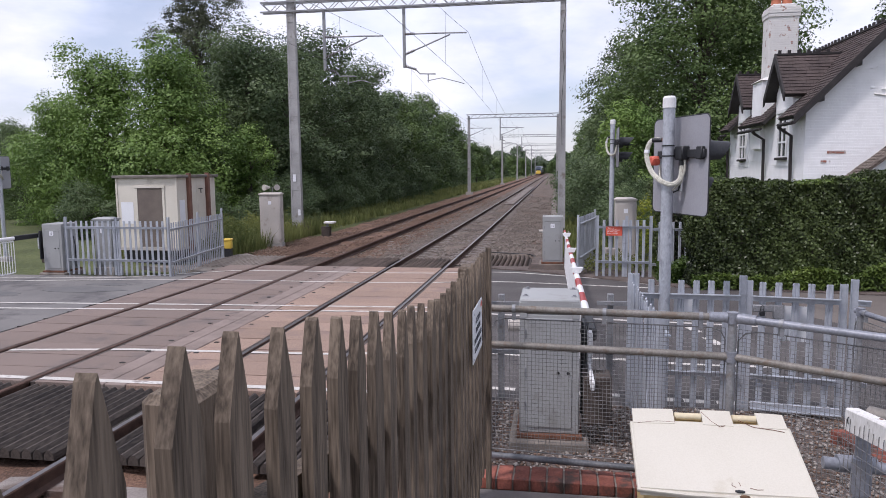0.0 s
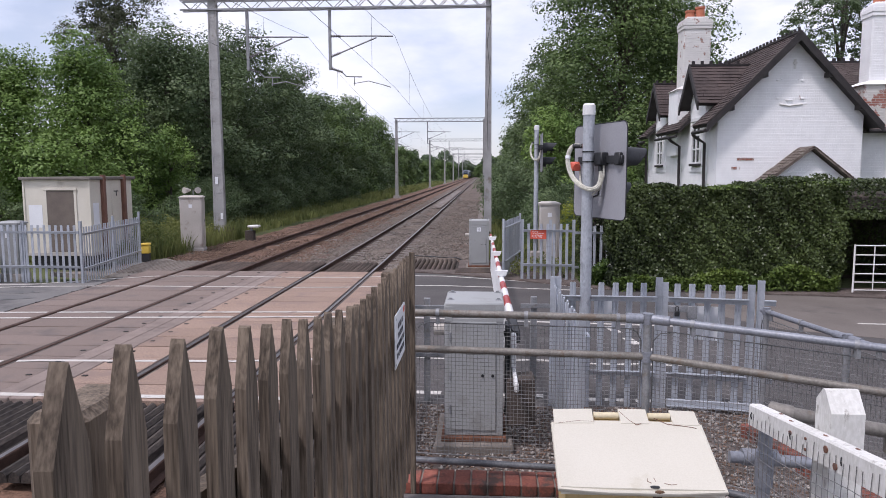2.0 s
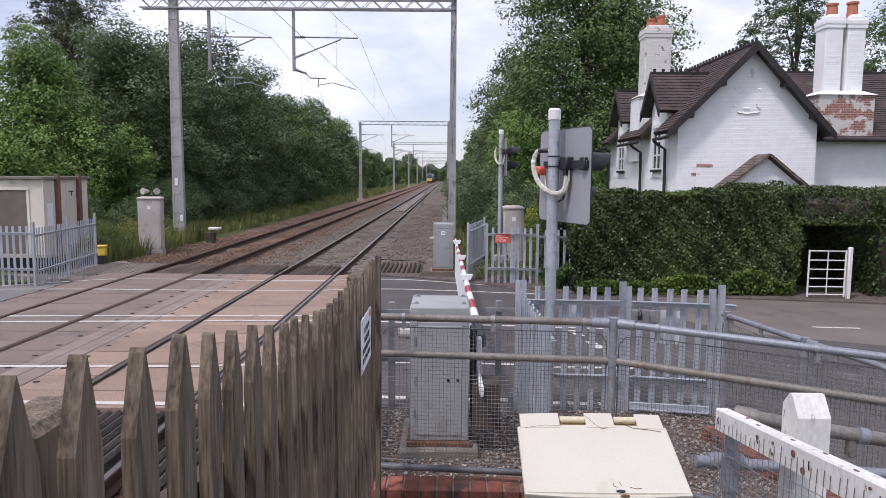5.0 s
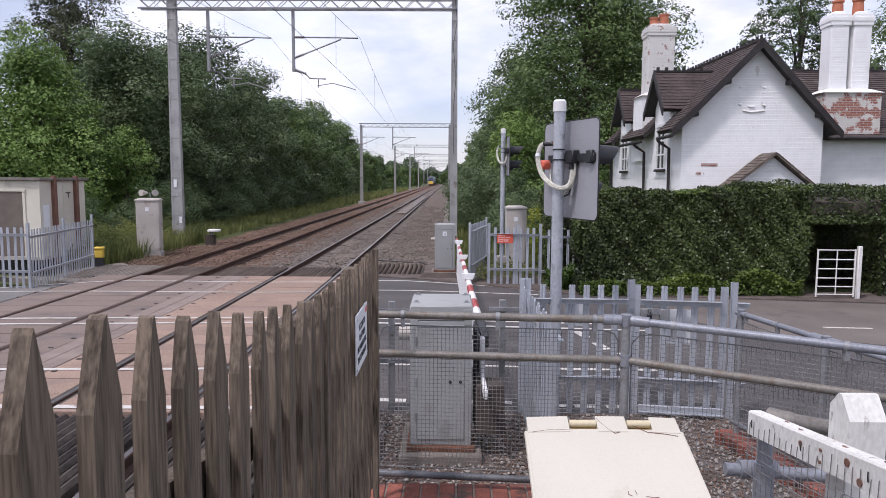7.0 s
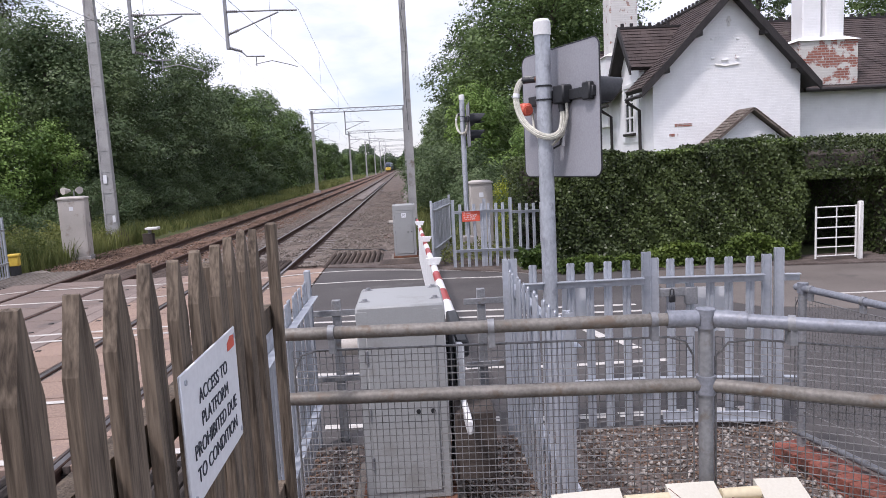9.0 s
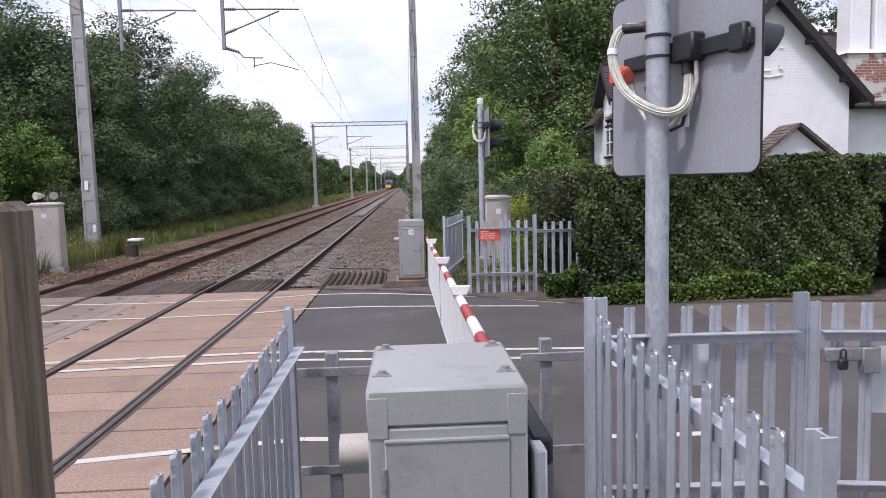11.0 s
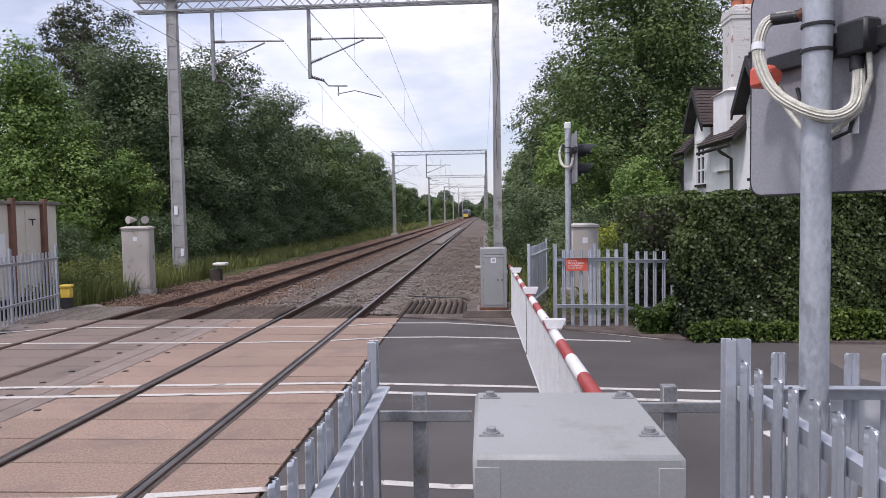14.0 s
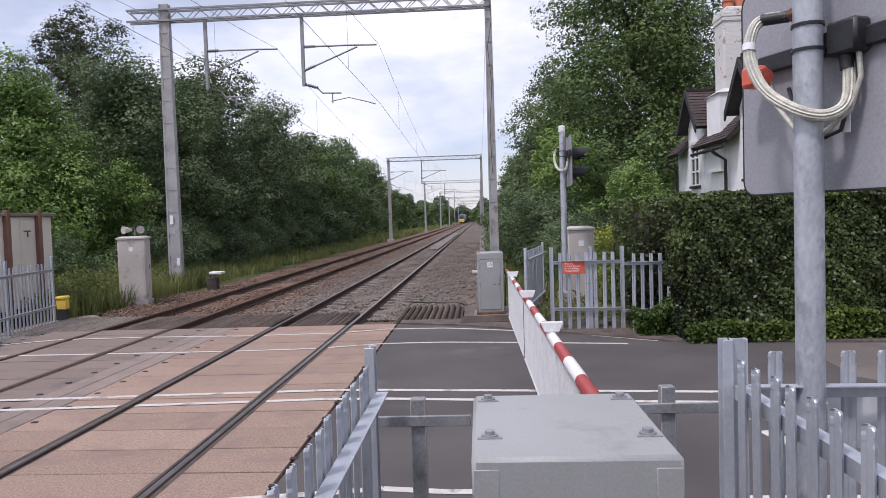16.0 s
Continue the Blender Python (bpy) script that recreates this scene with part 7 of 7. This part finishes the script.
def crown(seed, h, rad, n, low=0.12, size=(0.16, 0.34), lobes=26, open_=0.0):
    """Leaves in small sprays, the sprays in uneven boughs round a spreading shape, with gaps between."""
    r = np.random.default_rng(seed)
    c, rr_ = [], []
    for i in range(lobes):
        s = (i + 0.5) / lobes
        z = low * h + (1 - low) * h * s * 0.93
        env = rad * (0.7 + 0.42 * math.sin(math.pi * min(1, s * 0.85 + 0.15))) * (1 - 0.38 * max(0, s - 0.65) / 0.35)
        a = i * 2.399 + r.uniform(-0.5, 0.5)
        q = env * r.uniform(0.08, 0.86)
        c.append((q * math.cos(a), q * math.sin(a), z))
        rr_.append(r.uniform(0.26, 0.42) * rad * (1 - 0.4 * open_))
    c, rr_ = np.array(c), np.array(rr_)
    m = 16
    d = r.normal(0, 1, (lobes, m, 3)) + np.array([0, 0, 0.35])
    out = c * np.array([1, 1, 0]) / (np.linalg.norm(c[:, :2], axis=1, keepdims=True) + 0.3)
    d += 0.7 * out[:, None]
    d /= np.linalg.norm(d, axis=2, keepdims=True)
    sc = (c[:, None] + d * rr_[:, None, None] * r.uniform(0.7, 1.1, (lobes, m, 1)) * np.array([1.1, 1.1, 0.8])).reshape(-1, 3)
    so = d.reshape(-1, 3)
    sr = np.repeat(rr_, m) * r.uniform(0.32, 0.6, lobes * m) * (1 - 0.3 * open_)
    pick = r.choice(lobes * m, n, p=sr ** 2 / (sr ** 2).sum())
    e = r.normal(0, 1, (n, 3))
    e /= np.linalg.norm(e, axis=1, keepdims=True)
    full = r.uniform(0, 1, n) < 0.32 * (1 - open_)
    lobe = pick // m
    rag = 0.75 + 0.4 * np.sin(e[:, 0] * 5 + pick) * np.sin(e[:, 1] * 6 + 2 * pick)
    p = sc[pick] + e * (sr[pick] * rag * r.uniform(0.25, 1, n) ** 0.5)[:, None] * np.array([1.15, 1.15, 0.72])
    p[full] = (c[lobe] + e * (rr_[lobe] * r.uniform(0, 1, n) ** 0.4)[:, None] * np.array([1.05, 1.05, 0.8]))[full]
    p[:, 2] -= 0.25 * sr[pick] * (e[:, 0] ** 2 + e[:, 1] ** 2)
    p[:, 2] = np.maximum(p[:, 2] * h / np.quantile(p[:, 2], 0.985), 0.1)
    return leaves(p, 0.55 * e + 0.5 * so[pick] + np.array([0, 0, 0.55]), r.uniform(*size, n), r, 0.6, 0.4), c


def tree(name, label, seed, h, rad, n, material, low=0.12, size=(0.16, 0.34), lobes=26, open_=0.0):
    t = thing(name, label, "tree", (0, 0, -0.15), group="trees")
    (v, f), c = crown(seed, h, rad, n, low, size, lobes, open_)
    g = G().tube([(0, 0, -0.1), (0.05 * rad, 0, 0.25 * h), (-0.04 * rad, 0.05 * rad, 0.6 * h), (0, 0, 0.88 * h)], 0.016 * h, 9, 0.02)
    for q in c[::3]:
        z0 = max(0.15 * h, q[2] - 0.18 * h)
        g.tube([(0, 0, z0), (q[0] * 0.5, q[1] * 0.5, (z0 + q[2]) / 2 + 0.03 * h), tuple(q)], 0.009 * h, 6, 0.012)
    part("trunk", g, BARK, t)
    part("crown", fast_mesh("crown", v, f, material), material, t)
    t["tall"] = h
    return t


def place(kinds, spots, seed):
    """Trees at their spots (x, y, height, kind), the first of each kind being the built one."""
    r = random.Random(seed)
    used = set()
    for x, y, hgt, kx in spots:
        kd = kinds[kx]
        s = hgt / kd["tall"]
        m = pose(x, y, -0.2, 0, 0, r.uniform(0, 360)) @ Matrix.Diagonal((s * r.uniform(0.92, 1.1), s * r.uniform(0.92, 1.1), s * r.uniform(0.97, 1.03), 1))
        if kx not in used:
            kd.matrix_world = m
            used.add(kx)
        else:
            copy_thing(kd, m)


KINDS = dict(
    dark_a=tree("tree", "dense dark green broadleaf tree at the woodland edge", 11, 9.0, 3.1, 42000, LEAF_DARK, 0.03, (0.09, 0.18), 46),
    dark_b=tree("tree", "dense dark green broadleaf tree with an uneven top", 12, 9.6, 3.0, 42000, LEAF_DARK, 0.03, (0.09, 0.18), 42),
    mid=tree("tree", "mid green broadleaf tree at the woodland edge", 13, 8.6, 3.0, 40000, LEAF_MID, 0.03, (0.09, 0.18), 42),
    light=tree("tree", "bright green young ash tree in full leaf", 14, 8.0, 3.0, 46000, LEAF_LIGHT, 0.05, (0.08, 0.17), 46),
    tall=tree("tree", "tall old broadleaf tree with a high open crown", 15, 14.5, 4.3, 76000, LEAF_MID, 0.06, (0.09, 0.2), 84, 0.1),
    pine=tree("tree", "tall dark pine with a thin ragged crown", 21, 14.0, 3.3, 36000, LEAF_PINE, 0.42, (0.07, 0.18), 34, 0.3),
    open_tree=tree("tree", "thin crowned tree standing behind the cottage", 22, 14.0, 3.6, 26000, LEAF_DARK, 0.35, (0.09, 0.2), 40, 0.7),
    bush=tree("bush", "low dark green bush under the trees", 16, 3.0, 1.7, 14000, LEAF_DARK, 0.02, (0.05, 0.12), 26),
    yellow=tree("bush", "yellow-green shrub behind the cabinet", 17, 2.1, 1.1, 5500, LEAF_YELLOW, 0.02, (0.05, 0.1), 14),
    sapling=tree("bush", "bright green sapling before the dark trees", 18, 4.2, 1.4, 13000, LEAF_LIGHT, 0.05, (0.06, 0.13), 28),
    row_a=tree("tree", "dark green tree in the row along the line", 23, 9.0, 3.2, 17000, LEAF_DARK, 0.03, (0.16, 0.3), 40),
    row_b=tree("tree", "mid green tree in the row along the line", 24, 9.0, 3.2, 17000, LEAF_MID, 0.03, (0.16, 0.3), 40),
    far_a=tree("tree", "distant green broadleaf tree along the line", 19, 9.2, 3.4, 7000, LEAF_MID, 0.03, (0.28, 0.55), 30),
    far_b=tree("tree", "distant mid green tree along the line", 20, 8.8, 3.2, 7000, LEAF_DARK, 0.03, (0.28, 0.55), 30))
SPOTS = [
    # bright ashes and dark trees behind the hut
    (-16.9, 31.4, 8.1, "light"), (-19.8, 52, 10.7, "dark_a"), (-18.4, 40.5, 9.1, "dark_b"), (-20.6, 31.8, 7.8, "light"), (-23.6, 32.5, 6.0, "light"), (-27, 34.5, 4.8, "mid"), (-31, 38, 4.6, "dark_a"),
    (-22.0, 44, 13.8, "pine"), (-18.6, 46, 9.7, "dark_b"), (-20.5, 38, 8.6, "mid"), (-13.9, 33.2, 5.0, "sapling"), (-17.8, 36, 7.5, "mid"),
    (-15.5, 36.8, 8.4, "dark_a"), (-15.3, 42, 10.3, "dark_b"), (-15.6, 47, 10.1, "dark_a"), (-15.3, 52.5, 9.1, "dark_b"), (-15.4, 58, 9.8, "dark_a"),
    # the row along the far track
    (-15.2, 64, 9.2, "row_a"), (-15.6, 70, 10.0, "row_b"), (-15.2, 77, 9.2, "row_a"), (-15, 85, 9.9, "row_b"), (-15, 94, 8.4, "row_a"), (-15.2, 104, 9.7, "row_b"), (-15.2, 116, 8.4, "row_a"),
    (-13.6, 130, 7.4, "far_a"), (-14, 146, 7.2, "far_b"), (-13.5, 165, 7.4, "far_a"), (-14, 190, 7.6, "far_b"), (-13, 220, 8.0, "far_a"), (-11, 262, 8.2, "far_a"), (-14, 300, 8.6, "far_b"),
    (-1, 345, 8.0, "far_a"), (-6, 350, 8.0, "far_b"), (5, 335, 8.2, "far_b"),
    # bushes at their feet
    (-11.6, 31, 2.4, "bush"), (-12.0, 34.5, 3.0, "bush"), (-11.9, 39, 3.2, "bush"), (-11.8, 44.5, 3.2, "bush"), (-12.0, 51, 3.4, "bush"), (-12, 58, 3.2, "bush"), (-11.8, 66, 3.2, "bush"),
    (-15.5, 26.5, 2.7, "bush"), (-18.5, 27, 2.9, "bush"), (-13.2, 27.6, 2.5, "bush"),
    # the house side of the line
    (8.6, 40, 15.6, "tall"), (11.6, 46, 12.0, "tall"), (6.0, 34.5, 8.0, "mid"), (6.0, 40.5, 9.8, "mid"), (6.2, 47, 9.0, "dark_a"), (6.2, 54, 8.8, "dark_b"),
    (6.2, 62, 8.6, "row_b"), (6.2, 72, 8.4, "row_a"), (6.0, 83, 8.0, "row_b"), (6.0, 96, 8.0, "row_a"), (6.0, 110, 8.0, "row_b"), (5.8, 130, 8.4, "far_a"), (5.8, 155, 8.4, "far_b"), (6, 185, 8.4, "far_a"), (6, 220, 8.4, "far_a"),
    (21.5, 43, 14.6, "open_tree"), (25, 35, 12.0, "tall"), (14.4, 18.9, 7.4, "mid"),
    (3.3, 25.6, 2.6, "bush"), (3.1, 29.4, 3.8, "bush"), (3.0, 33.5, 4.2, "bush"), (3.1, 38.2, 4.2, "bush"), (3.1, 44, 4.4, "bush"), (3.2, 51, 4.4, "bush"), (4.3, 30.5, 3.0, "bush"), (4.3, 34.5, 4.8, "sapling"), (5.6, 27, 3.3, "sapling"), (4.1, 38.5, 3.3, "bush"), (4.2, 43, 3.3, "bush"), (4.0, 22.3, 1.9, "yellow"), (4.9, 23.5, 2.7, "bush")]
place(KINDS, SPOTS, 5)
r = np.random.default_rng(77)
n = 26000
x = r.uniform(-160, 160, n)
p = np.stack([x, 420 + 40 * np.sin(x * 0.05) + r.uniform(-12, 12, n), r.uniform(0, 1, n) ** 0.8 * (10 + 3 * np.sin(x * 0.21) + 2 * np.sin(x * 0.57))], 1)
v, f = leaves(p, np.tile([0, -1.0, 0.4], (n, 1)), r.uniform(1.0, 2.2, n), r, 0.7, 0.6)
tagged(new("far_woods", fast_mesh("far_woods", v, f, FARWOOD)), "hazy line of far woods across the end of the track", "woods", kind="stuff")
for x0, x1, y0 in ((-70, -30, 48), (24, 60, 40)):
    n = 9000
    x = r.uniform(x0, x1, n)
    p = np.stack([x, y0 + r.uniform(-3, 3, n), r.uniform(0, 1, n) ** 0.8 * (5.5 + 1.0 * np.sin(x * 0.4))], 1)
    v, f = leaves(p, np.tile([0, -1.0, 0.4], (n, 1)), r.uniform(0.4, 0.8, n), r, 0.7, 0.6)
    tagged(new("woodland", fast_mesh("woodland", v, f, LEAF_DARK)), "dark woodland beyond the verge", "woods", kind="stuff")
